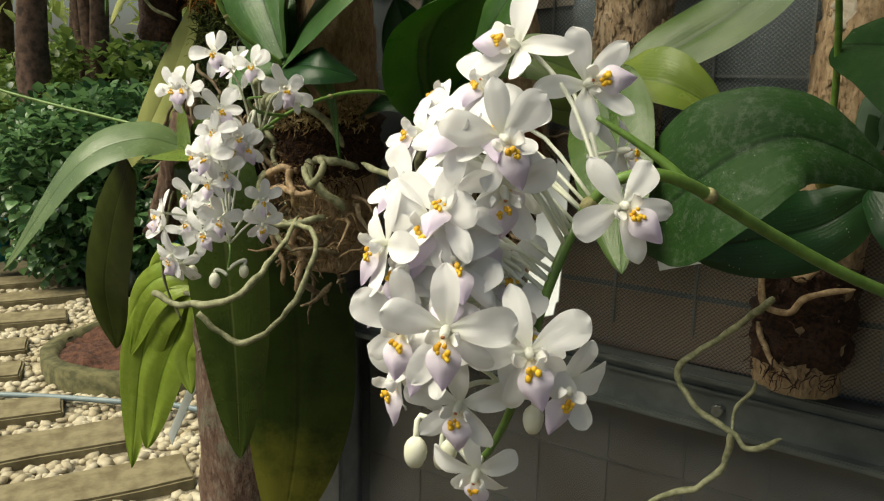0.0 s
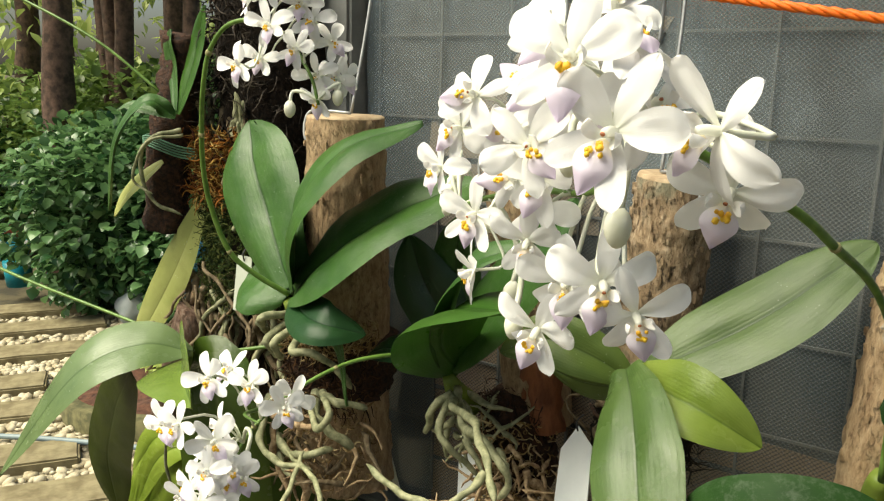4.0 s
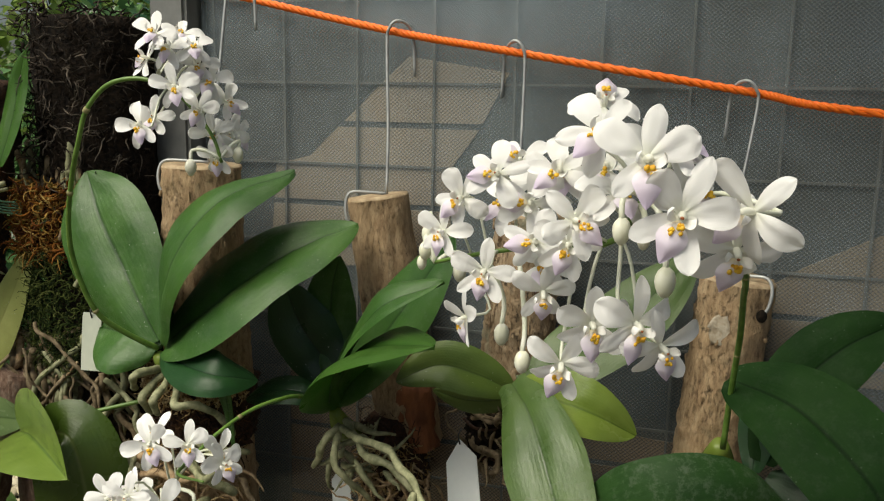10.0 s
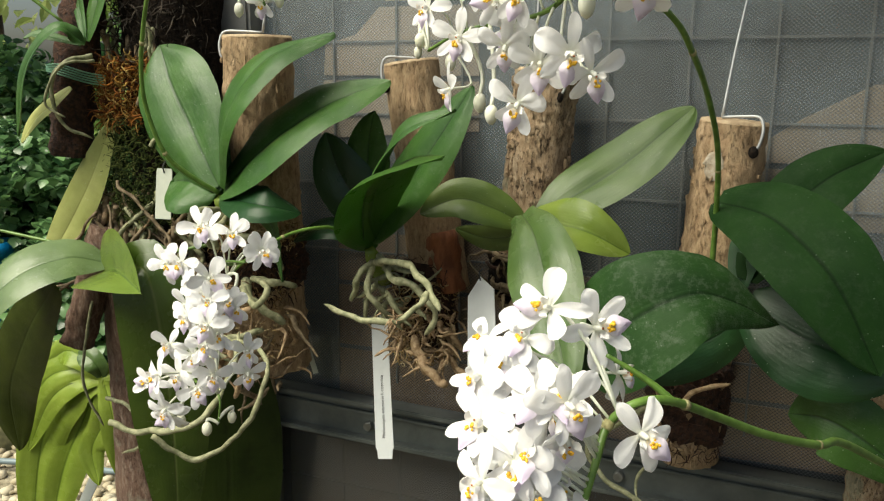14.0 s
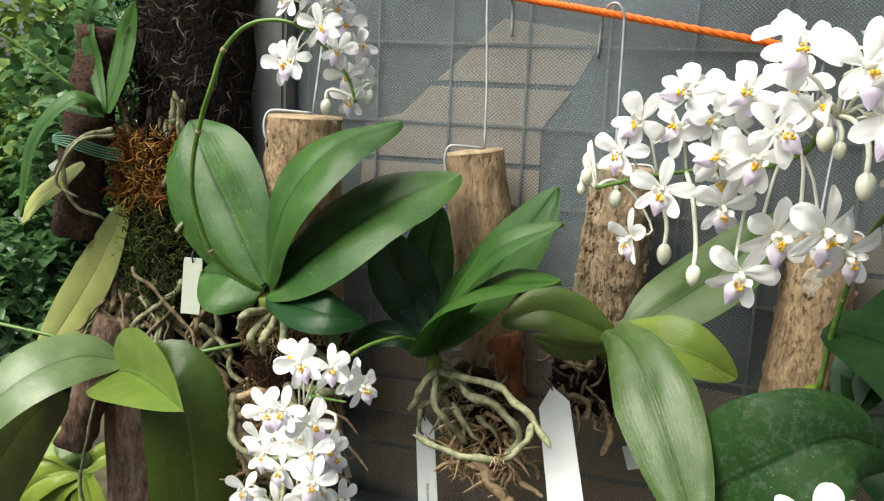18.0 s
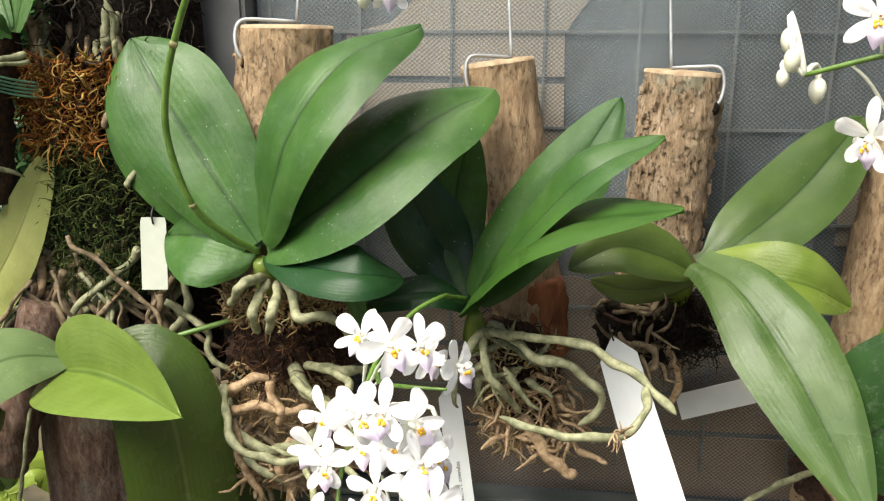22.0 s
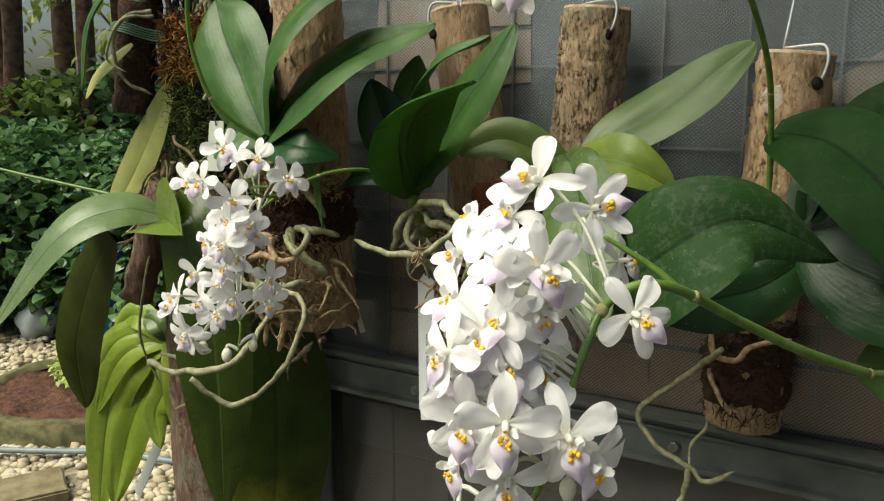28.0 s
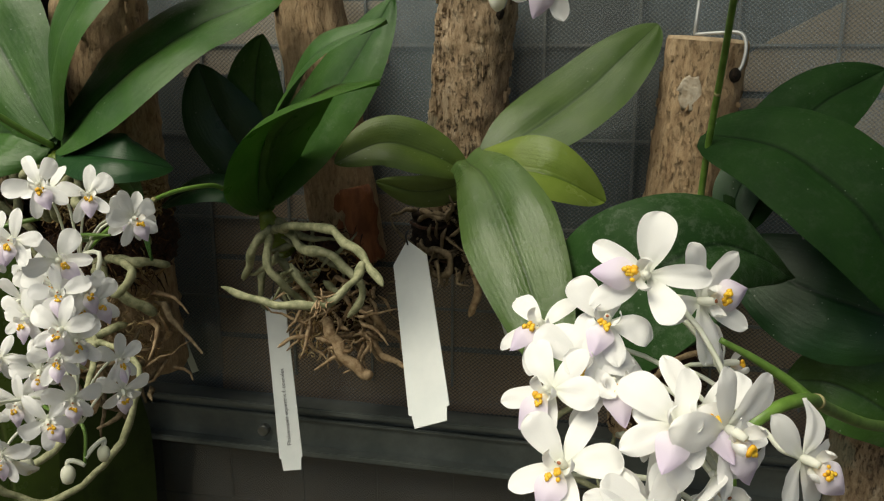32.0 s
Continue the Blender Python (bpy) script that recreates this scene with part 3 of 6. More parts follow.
def callus_mesh(k):
    """A crest of small warty lumps."""
    bm = bmesh.new()
    r = random.Random(900 + k)
    for i in range(9):
        at = (r.uniform(-0.055, 0.055), -0.192 + r.uniform(-0.02, 0.015), -0.125 + r.uniform(-0.055, 0.06))
        bmesh.ops.create_icosphere(bm, subdivisions=1, radius=r.uniform(0.018, 0.032), matrix=Matrix.Translation(at) @ Matrix.Diagonal((1.0, 0.85, 1.2, 1)))
    return finish("callus", bm, callus_gold)


def anther_mesh():
    bm = bmesh.new()
    bmesh.ops.create_icosphere(bm, subdivisions=2, radius=0.017, matrix=Matrix.Translation((0, -0.172, -0.012)) @ Matrix.Diagonal((1.1, 0.7, 0.9, 1)))
    return finish("anther", bm, anther_brown)


def column_mesh():
    bm = bmesh.new()
    tube(bm, through_points([(0, 0.05, 0), (0, -0.02, 0.0), (0, -0.1, 0.005), (0, -0.165, -0.01)], 3), 0.036, 8, 0, lambda v: 0.8 + 0.3 * math.sin(math.pi * v))
    for s in (-1, 1):
        arm = [(0.03 * s, -0.07, -0.05), (0.1 * s, -0.13, -0.04), (0.135 * s, -0.2, 0.0), (0.1 * s, -0.25, 0.05)]
        blade(bm, through_points(arm, 3), 0.11, (-s * 0.8, -0.5, 0.3), 0.2, 0.008, lambda v: max(0.1, (1 - abs(2 * v - 1) ** 2.2) ** 0.6), 5)
    return finish("flower", bm, petal_white)


FORMS = []
ANTHER = anther_mesh()
for k in range(16):
    r = random.Random(50 + k)
    j = lambda a: r.uniform(-a, a)
    shape = lambda: (r.uniform(-0.12, 0.22), r.uniform(-0.08, 0.2))
    FORMS.append([
        ("sepal", petal_mesh("sepal", j(9), 0.55 + j(0.04), 0.215 + j(0.02), 0.02 + j(0.2), 0.03, petal_white, sepal_outline, *shape(), k)),
        ("sepal", petal_mesh("sepal", 143 + j(12), 0.53 + j(0.04), 0.21 + j(0.025), 0.04 + j(0.22), 0.03, petal_white, sepal_outline, *shape(), k + 7)),
        ("sepal", petal_mesh("sepal", -143 + j(12), 0.53 + j(0.04), 0.21 + j(0.025), 0.04 + j(0.22), 0.03, petal_white, sepal_outline, *shape(), k + 14)),
        ("petal", petal_mesh("petal", 70 + j(14), 0.53 + j(0.04), 0.3 + j(0.04), -0.02 + j(0.26), 0.05, petal_white, petal_outline, *shape(), k + 21)),
        ("petal", petal_mesh("petal", -70 + j(14), 0.53 + j(0.04), 0.3 + j(0.04), -0.02 + j(0.26), 0.05, petal_white, petal_outline, *shape(), k + 28)),
        ("lip", lip_mesh(k)),
        ("callus", callus_mesh(k)),
    ] + ([("anther", ANTHER)] if k % 2 else []))
COLUMN = column_mesh()


def flower(plant, line, at, azimuth, height, roll, breadth):
    """An open flower at a place, facing (azimuth 0: -y, 90: +x), with its stalk from the stem."""
    count[0] += 1
    ob = new("flower", COLUMN)
    ob.parent = plant
    ob.matrix_parent_inverse = Matrix.Translation(-Vector(plant.location))
    m = Matrix.Translation(at) @ Euler((0, 0, radians(azimuth))).to_matrix().to_4x4() @ Euler((radians(-height), 0, 0)).to_matrix().to_4x4() @ Euler((0, radians(-roll), 0)).to_matrix().to_4x4()
    ob.matrix_basis = m @ Matrix.Scale(breadth, 4)
    for name, me in FORMS[count[0] % len(FORMS)]:
        p = new(name, me)
        p.parent = ob
    stalk(plant, line, Vector(at) + m.to_3x3() @ Vector((0, 0.05 * breadth, 0)), m.to_3x3() @ Vector((0, 1, 0)), breadth * 0.026)


def stalk(plant, line, at, back, radius):
    upper = line[len(line) // 2:]
    near = min(upper, key=lambda q: (q - at + Vector((0, 0, 0.004))).length)
    span = (near - at).length
    if span > 0.075:
        return
    mid = at + back * min(0.4 * span, 0.012)
    part("flower_stalk", tube_bm([at, mid, (mid + near) / 2 + Vector((0, 0, 0.12 * span)), near], radius, 6, 3), pedicel_green, plant)


def bud(plant, line, at, radius):
    bm = bmesh.new()
    bmesh.ops.create_uvsphere(bm, u_segments=12, v_segments=8, radius=radius, matrix=Matrix.Translation(at))
    for v in bm.verts:
        d = v.co - Vector(at)
        d.z *= 1.35
        d.x *= 0.92 + 0.25 * d.z / radius * 0.3
        v.co = Vector(at) + d * (1 + 0.06 * math.cos(3 * math.atan2(d.y, d.x)))
    part("bud", bm, bud_cream, plant, "cream unopened flower bud")
    stalk(plant, line, Vector(at) + Vector((0, 0, radius)), Vector((0, 0.3, 0.9)), 0.0011)


def tangle(name, parent, centre, size, n, radius, mat, seed, length=0.05, down=0.4, sides=5, label="", curly=False):
    """Many short wandering strands in one mesh."""
    r = random.Random(seed)
    bm = bmesh.new()
    for _ in range(n):
        a = r.uniform(0, 2 * math.pi)
        q = r.uniform(0.78, 1.0) if curly else math.sqrt(r.random())
        p = Vector((centre[0] + size[0] * q * math.cos(a), centre[1] - size[1] * abs(q * math.sin(a)), centre[2] + size[2] * r.uniform(-1, 1)))
        d = Vector((r.uniform(-1, 1), r.uniform(-1, 0.3), r.uniform(-1, 1) - down)).normalized()
        line = [p]
        step = length * r.uniform(0.5, 1.2) / 5
        coil = Matrix.Rotation(r.uniform(-0.9, 0.9), 3, Vector((r.uniform(-1, 1), r.uniform(-1, 1), r.uniform(-1, 1))).normalized())
        for _ in range(8 if curly else 5):
            if curly:
                d = (coil @ d + Vector((r.uniform(-0.3, 0.3), r.uniform(-0.3, 0.3), r.uniform(-0.3, 0.3)))).normalized()
            else:
                d = (d + Vector((r.uniform(-0.6, 0.6), r.uniform(-0.6, 0.6), r.uniform(-0.6, 0.6) - down * 0.2))).normalized()
            p = p + d * step * (0.7 if curly else 1.0)
            line.append(p)
        tube(bm, line, radius * r.uniform(0.6, 1.3), sides, 0, lambda v: min(1.0, 0.25 + 4 * v) * (1.0 - 0.75 * v))
    ob = part(name, bm, mat, parent, label)
    ob["kind"] = "stuff"
    return ob


def branch_log(foot, top, r0, r1, mat, label, seed, flaky=1.0, split=0.0):
    """A sawn branch that hangs on a wire: bark body, sawn end, wire loop."""
    foot, top = Vector(foot), Vector(top)
    e = thing("mount_log", foot, label, "log", "orchid mounts")
    bm = bmesh.new()
    n, sides = 70, 44
    line = [foot.lerp(top, i / n) for i in range(n + 1)]
    rings = []
    axis = (top - foot).normalized()
    sx = axis.cross(Vector((0, 1, 0))).normalized()
    sy = axis.cross(sx)
    for i, p in enumerate(line):
        v = i / n
        ring = []
        for k in range(sides):
            a = 2 * math.pi * k / sides
            d = sx * math.cos(a) + sy * math.sin(a)
            q = p + d * r0
            bumpy = 0.07 * noise.noise(Vector((math.cos(a) * 1.3, math.sin(a) * 1.3, v * 3 + seed))) + flaky * 0.06 * noise.noise(q * 90 + Vector((seed, 0, 0))) + 0.07 * noise.noise(Vector((q.x * 190, q.y * 190, q.z * 30 + seed))) + flaky * 0.06 * noise.noise(q * 260)
            if split:
                bumpy -= 0.22 * math.exp(-((a - split) / 0.09) ** 2)
            ring.append(bm.verts.new(p + d * ((r0 * (1 - v) + r1 * v) * (1 + bumpy))))
        rings.append(ring)
    for a, b in zip(rings, rings[1:]):
        for k in range(sides):
            bm.faces.new((a[k], a[(k + 1) % sides], b[(k + 1) % sides], b[k]))
    bm.faces.new(rings[0][::-1])
    cap = [v.co.copy() for v in rings[-1]]
    part("bark", bm, mat, e)
    cb = bmesh.new()
    prev = None
    for f, h in ((1.0, 0.0), (0.97, 0.002), (0.6, 0.0026), (0.2, 0.0022)):
        ring = [cb.verts.new(top + (q - top) * f + axis * h) for q in cap]
        if prev:
            for k in range(sides):
                cb.faces.new((prev[k], prev[(k + 1) % sides], ring[(k + 1) % sides], ring[k]))
        prev = ring
    cb.faces.new(prev)
    part("sawn_end", cb, cut_wood, e, "pale sawn wood end")
    return e


def hanger(log, top, r, hook, side):
    """Wire from the rope down to the log's top, then over its end and into its side."""
    t, h = Vector(top), Vector(hook)
    ring = t + Vector((-0.35 * r * side, -0.2 * r, 0.004))
    over = [ring, t + Vector((0.25 * r * side, -0.42 * r, 0.005)), t + Vector((0.72 * r * side, -0.58 * r, 0.0045)), t + Vector((0.84 * r * side, -0.68 * r, -0.004)), t + Vector((0.76 * r * side, -0.76 * r, -0.015)), t + Vector((0.62 * r * side, -0.72 * r, -0.019))]
    part("wire_loop", tube_bm(over, 0.0012, 6, 4), wire_steel, log)
    # no hole is cut: a black ball gives the shade inside it
    bore = bmesh.new()
    bmesh.ops.create_uvsphere(bore, u_segments=12, v_segments=8, radius=0.0036, matrix=Matrix.Translation(t + Vector((0.62 * r * side, -0.76 * r, -0.02))) @ Matrix.Diagonal((1.0, 0.7, 1.25, 1)))
    part("hole_shade", bore, fibre_black, log, "black ball standing for the shade in the wire's hole")
    back = -side
    rise = [ring, ring.lerp(h, 0.4) + Vector((0.003 * side, 0, 0)), h + Vector((-0.008 * back, -0.006, -0.012)), h + Vector((-0.0065 * back, -0.006, 0.001)), h + Vector((-0.001 * back, -0.005, 0.0068)), h + Vector((0.006 * back, 0.001, 0.0045)), h + Vector((0.0095 * back, 0.005, -0.006)), h + Vector((0.011 * back, 0.005, -0.034))]
    part("wire_hook", tube_bm(rise, 0.0012, 6, 5), wire_steel, log)


def tag(top, foot, width, facing, mat, label, words="", parent_name="plant_tag", notch=True):
    """A stiff plastic tag with a pointed top and stepped foot."""
    top, foot = Vector(top), Vector(foot)
    e = thing(parent_name, foot, label, "tag", "plant tags")
    down = (foot - top)
    length = down.length
    down.normalize()
    s = down.cross(Vector(facing)).normalized()
    n = s.cross(down)
    w = width / 2
    shape = [(0, 0), (w * 0.9, width * 0.55), (w, length * 0.93), (w * 0.86, length * 0.935), (w * 0.78, length), (-w * 0.78, length), (-w * 0.86, length * 0.935), (-w, length * 0.93), (-w * 0.9, width * 0.55)]
    if not notch:
        shape = [(w * 0.9, 0), (w, 0.003), (w, length), (-w, length), (-w, 0.003), (-w * 0.9, 0)]
    bm = bmesh.new()
    f = bm.faces.new([bm.verts.new(top + s * x + down * y) for x, y in shape])
    r = bmesh.ops.extrude_face_region(bm, geom=[f])
    for v in r["geom"]:
        if isinstance(v, bmesh.types.BMVert):
            v.co += n * 0.0009
    bmesh.ops.recalc_face_normals(bm, faces=bm.faces)
    part("plate", bm, mat, e, smooth=False)
    part("tie", tube_bm([top + down * 0.004 + n * 0.001, top - down * 0.002 + n * 0.003, top - down * 0.009 - n * 0.003], 0.0006, 6, 4), ink, e, "thin black tie")
    if words:
        cu = bpy.data.curves.new("print", "FONT")
        cu.body, cu.size, cu.extrude = words, 0.0042, 0.00005
        cu.align_y = "CENTER"
        cu.materials.append(ink)
        ob = part("print", cu, ink, e, "one line of black print")
        q = top + down * length * 0.86 + n * 0.0011
        ob.matrix_basis = Matrix.Translation(q) @ Matrix((-down, n.cross(-down), n)).transposed().to_4x4()
    return e


# ---- the wall: mesh panels on a steel frame, behind a clouded sheet ----
X0, X1 = -0.535, 1.4
wall = thing("wall_north", (0, 0.62, 0), "tan board wall panel behind wire mesh", "wall", kind="structure")
bm = bmesh.new()
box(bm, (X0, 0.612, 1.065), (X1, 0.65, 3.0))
part("upper_board", bm, panel_sky_grey, wall, smooth=False)
# slats fill only the patches left free of the reflection painted on the board
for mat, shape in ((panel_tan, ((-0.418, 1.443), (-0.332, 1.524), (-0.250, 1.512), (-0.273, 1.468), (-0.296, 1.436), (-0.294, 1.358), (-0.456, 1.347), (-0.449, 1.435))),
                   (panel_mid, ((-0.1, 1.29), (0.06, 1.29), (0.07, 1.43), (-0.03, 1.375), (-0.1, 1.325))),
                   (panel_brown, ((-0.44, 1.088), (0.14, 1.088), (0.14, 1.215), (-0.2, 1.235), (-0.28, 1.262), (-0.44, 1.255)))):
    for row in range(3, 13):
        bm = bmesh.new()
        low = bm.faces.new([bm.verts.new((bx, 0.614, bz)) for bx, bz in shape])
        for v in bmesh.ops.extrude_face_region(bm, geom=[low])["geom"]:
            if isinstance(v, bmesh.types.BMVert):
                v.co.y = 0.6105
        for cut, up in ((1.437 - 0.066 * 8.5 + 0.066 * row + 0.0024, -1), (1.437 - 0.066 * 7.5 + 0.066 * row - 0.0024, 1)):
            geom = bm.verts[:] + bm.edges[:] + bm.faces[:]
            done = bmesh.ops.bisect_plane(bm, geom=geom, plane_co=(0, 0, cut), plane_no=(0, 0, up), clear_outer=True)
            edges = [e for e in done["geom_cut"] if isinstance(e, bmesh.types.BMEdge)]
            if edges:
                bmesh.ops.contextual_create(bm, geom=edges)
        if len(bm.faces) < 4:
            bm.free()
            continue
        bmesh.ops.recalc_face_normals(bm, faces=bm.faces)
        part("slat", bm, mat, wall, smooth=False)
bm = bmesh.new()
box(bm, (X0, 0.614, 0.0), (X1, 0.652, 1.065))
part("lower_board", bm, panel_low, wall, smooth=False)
x = -0.31 - 0.0645 * 3
while x < 0.55:
    bm = bmesh.new()
    box(bm, (x - 0.0009, 0.6075, 1.11), (x + 0.0009, 0.6095, 1.95))
    part("upright_wire", bm, strip_grey, wall, smooth=False)
    if x < 0.1:
        bm = bmesh.new()
        box(bm, (x - 0.0008, 0.6125, 0.4), (x + 0.0008, 0.6136, 1.06))
        part("upright_wire", bm, strip_dull, wall, smooth=False)
    x += 0.0645
z = 1.437 - 0.066 * 4
while z < 1.9:
    bm = bmesh.new()
    box(bm, (X0 + 0.02, 0.6085, z - 0.0009), (X1, 0.6102, z + 0.0009))
    part("cross_wire", bm, strip_grey, wall, smooth=False)
    z += 0.066
z = 0.46
while z < 1.05:
    bm = bmesh.new()
    box(bm, (X0 + 0.02, 0.6122, z - 0.0008), (X1, 0.6138, z + 0.0008))
    part("cross_wire", bm, strip_dull, wall, smooth=False)
    z += 0.066
rail = thing("rail", (0, 0.59, 1.06), "grey-green steel frame rail with bolts", "rail", kind="structure")
bm = bmesh.new()
box(bm, (X0, 0.588, 1.05), (X1, 0.605, 1.088), 0.002)
part("web", bm, rail_grey, rail, smooth=False)
for zz in (1.048, 1.085):
    bm = bmesh.new()
    box(bm, (X0, 0.578, zz), (X1, 0.590, zz + 0.005), 0.001)
    part("flange", bm, rail_grey, rail, smooth=False)
bm = bmesh.new()
box(bm, (X0, 0.584, 1.0755), (X1, 0.5885, 1.0785), 0.0008)
part("ridge", bm, rail_grey, rail, smooth=False)
for xx in (-0.395, -0.151, 0.1, 0.35):
    bm = bmesh.new()
    tube(bm, [Vector((xx, 0.589, 1.064)), Vector((xx, 0.583, 1.064)), Vector((xx, 0.582, 1.064))], 0.0048, 12, 0, lambda v: 1 - 0.5 * max(0, v - 0.6))
    part("bolt", bm, steel_bolt, rail, smooth=False)
rail.rotation_euler, rail.location.z = (0, radians(1.3), 0), 1.0575
post = bmesh.new()
box(post, (X0 - 0.012, 0.58, 0.0), (X0 + 0.022, 0.66, 3.0), 0.003)
solid("frame_post", post, post_grey, "grey painted steel corner post", "post", kind="structure", smooth=False)
bm = bmesh.new()
r = random.Random(4)
cols, rows = 60, 40
grid = [[bm.verts.new((X0 + 0.025 + (1.9 * i / cols), 0.6 + 0.003 * noise.noise(Vector((i * 0.35, k * 0.25, 2))), 1.092 + 0.92 * k / rows)) for i in range(cols + 1)] for k in range(rows + 1)]
for a, b in zip(grid, grid[1:]):
    for i in range(cols):
        bm.faces.new((a[i], a[i + 1], b[i + 1], b[i]))
sheet = solid("plastic_sheet", bm, film_mat, "clouded grey clear plastic sheet over the wall mesh", "plastic sheet")
sheet.visible_shadow = False
bm = bmesh.new()
grid = [[bm.verts.new((X0 + 0.025 + (1.9 * i / cols), 0.606 + 0.002 * noise.noise(Vector((i * 0.3, k * 0.25, 7))), 0.2 + 0.84 * k / rows)) for i in range(cols + 1)] for k in range(rows + 1)]
for a, b in zip(grid, grid[1:]):
    for i in range(cols):
        bm.faces.new((a[i], a[i + 1], b[i + 1], b[i]))
sheet = solid("plastic_sheet", bm, film_mat, "clouded clear plastic sheet over the lower boards", "plastic sheet")
sheet.visible_shadow = False

# ---- plain board added over the wall, out of view, to shade its right part ----
bm = bmesh.new()
box(bm, (-0.3, -0.1, 2.2), (4.2, 0.72, 2.23))
solid("roof", bm, post_grey, "unseen grey board added to shade the plant wall", "roof", kind="structure", smooth=False)

# ---- garden ground ----
bm = bmesh.new()
box(bm, (-300, -300, -0.3), (300, 300, 0.0))
solid("ground", bm, ground_mat, "damp dark garden earth", "ground", kind="structure", smooth=False)
path = Vector((-0.85, 0.52, 0)).normalized()
across = Vector((0.52, 0.85, 0)).normalized()
bm = bmesh.new()
f0, f1 = Vector((-1.2, 0.75, 0.012)), Vector((-5.0, 2.75, 0.012))
vs = [bm.verts.new(q) for q in (f0 - across * 1.2, f0 + across * 0.5, Vector((-2.2, 2.1, 0.012)), f1 + across * 0.32, f1 - across * 0.9)]
f = bm.faces.new(vs)
if f.normal.z < 0:
    f.normal_flip()
solid("gravel_bed", bm, gravel_base, "bed of cream pebbles under a stepping path", "gravel", kind="structure", smooth=False)
SLABS = [((-2.22, 1.33), 0.62, 0.2), ((-2.62, 1.4), 0.62, 0.22), ((-3.02, 1.45), 0.5, 0.2), ((-3.5, 1.6), 0.42, 0.2), ((-3.82, 1.76), 0.5, 0.2), ((-4.16, 2.1), 0.62, 0.22), ((-4.5, 2.42), 0.62, 0.22), ((-4.85, 2.62), 0.6, 0.22)]
for i, ((sx, sy), ln, wd) in enumerate(SLABS):
    bm = bmesh.new()
    box(bm, (-ln / 2, -wd / 2, 0.0), (ln / 2, wd / 2, 0.05), 0.008)
    bmesh.ops.subdivide_edges(bm, edges=bm.edges[:], cuts=3, use_grid_fill=True)
    for v in bm.verts:
        v.co += Vector((1, 1, 0.5)) * 0.008 * noise.noise(v.co * 9 + Vector((i * 3, 0, 0)))
    ob = solid("stepping_stone", bm, slab_mat, "mossy brown stone slab laid in pebbles", "stone slab", "stepping stones", smooth=False)
    ob.matrix_basis = pose(sx, sy, 0.004, 0, 0, math.degrees(math.atan2(across.y, across.x)) + random.uniform(-4, 4))
r = random.Random(8)
bm = bmesh.new()
made = 0
while made < 5200:
    d, k = r.uniform(0.9, 5.4), r.uniform(-0.75, 0.75)
    p = path * d + across * (k + 0.25) + Vector((-0.25, -0.05, 0))
    if any(abs((p - Vector((sx, sy, 0))).dot(across)) < ln / 2 and abs((p - Vector((sx, sy, 0))).dot(path)) < wd / 2 for (sx, sy), ln, wd in SLABS) or (p - Vector((-3.1, 2.27, 0))).length < 0.5:
        continue
    s = r.uniform(0.011, 0.026)
    m = Matrix.Translation((p.x, p.y, 0.012 + s * 0.3)) @ Euler((r.uniform(-0.4, 0.4), r.uniform(-0.4, 0.4), r.uniform(0, 6.3))).to_matrix().to_4x4() @ Matrix.Diagonal((s * r.uniform(1, 1.5), s, s * r.uniform(0.55, 0.8), 1))
    b0 = len(bm.verts)
    bmesh.ops.create_icosphere(bm, subdivisions=1, radius=1.0, matrix=m)
    made += 1
    if made % 400 == 0:
        me = bpy.data.meshes.new("chunk")
        bm.to_mesh(me)
        if made == 400:
            bank = bmesh.new()
        bank.from_mesh(me)
        bpy.data.meshes.remove(me)
        bm.free()
        bm = bmesh.new()
bm.free()
pebbles = solid("pebbles", bank, gravel_mat, "loose cream river pebbles between slabs", "pebbles", kind="stuff")
bm = bmesh.new()
c = Vector((-3.1, 2.27, 0))
rings = []
for rad, zz in ((0.5, 0.0), (0.5, 0.1), (0.44, 0.11), (0.42, 0.08)):
    rings.append([bm.verts.new(c + Vector((math.cos(a) * rad, math.sin(a) * rad, zz + 0.012 * noise.noise(Vector((math.cos(a) * 3, math.sin(a) * 3, rad)))))) for a in [2 * math.pi * i / 48 for i in range(48)]])
for a, b in zip(rings, rings[1:]):
    for i in range(48):
        bm.faces.new((a[i], a[(i + 1) % 48], b[(i + 1) % 48], b[i]))
solid("bed_kerb", bm, kerb_mat, "round mossy kerb of a planting bed", "kerb", kind="structure")
bm = bmesh.new()
bmesh.ops.create_grid(bm, x_segments=30, y_segments=30, size=0.43, matrix=Matrix.Translation((c.x, c.y, 0.085)))
for v in bm.verts:
    v.co.z += 0.03 * noise.noise(v.co * 8) + 0.02 * noise.noise(v.co * 26)
    d = Vector((v.co.x - c.x, v.co.y - c.y))
    if d.length > 0.43:
        d = d.normalized() * 0.43
        v.co.x, v.co.y = c.x + d.x, c.y + d.y
solid("bed_soil", bm, soil_mat, "bare red-brown soil in the round bed", "soil", kind="structure")
bm = bmesh.new()
box(bm, (-9, 2.6, 0), (9, 2.9, 0.1), 0.02)
kerb = solid("kerb", bm, kerb_mat, "low moss-covered stone border", "kerb", kind="structure")
kerb.matrix_basis = pose(-6.1, -0.2, 0, 0, 0, -2) @ pose(0, 0, 0, 0, 0, 31)
hose = solid("garden_hose", tube_bm([(-3.9, 1.1, 0.03), (-3.15, 1.56, 0.05), (-2.67, 1.815, 0.05), (-2.5, 1.9, 0.05), (-2.0, 2.05, 0.03), (-1.4, 2.3, 0.03)], 0.011, 10), hose_mat, "grey-blue garden hose lying on pebbles", "hose")


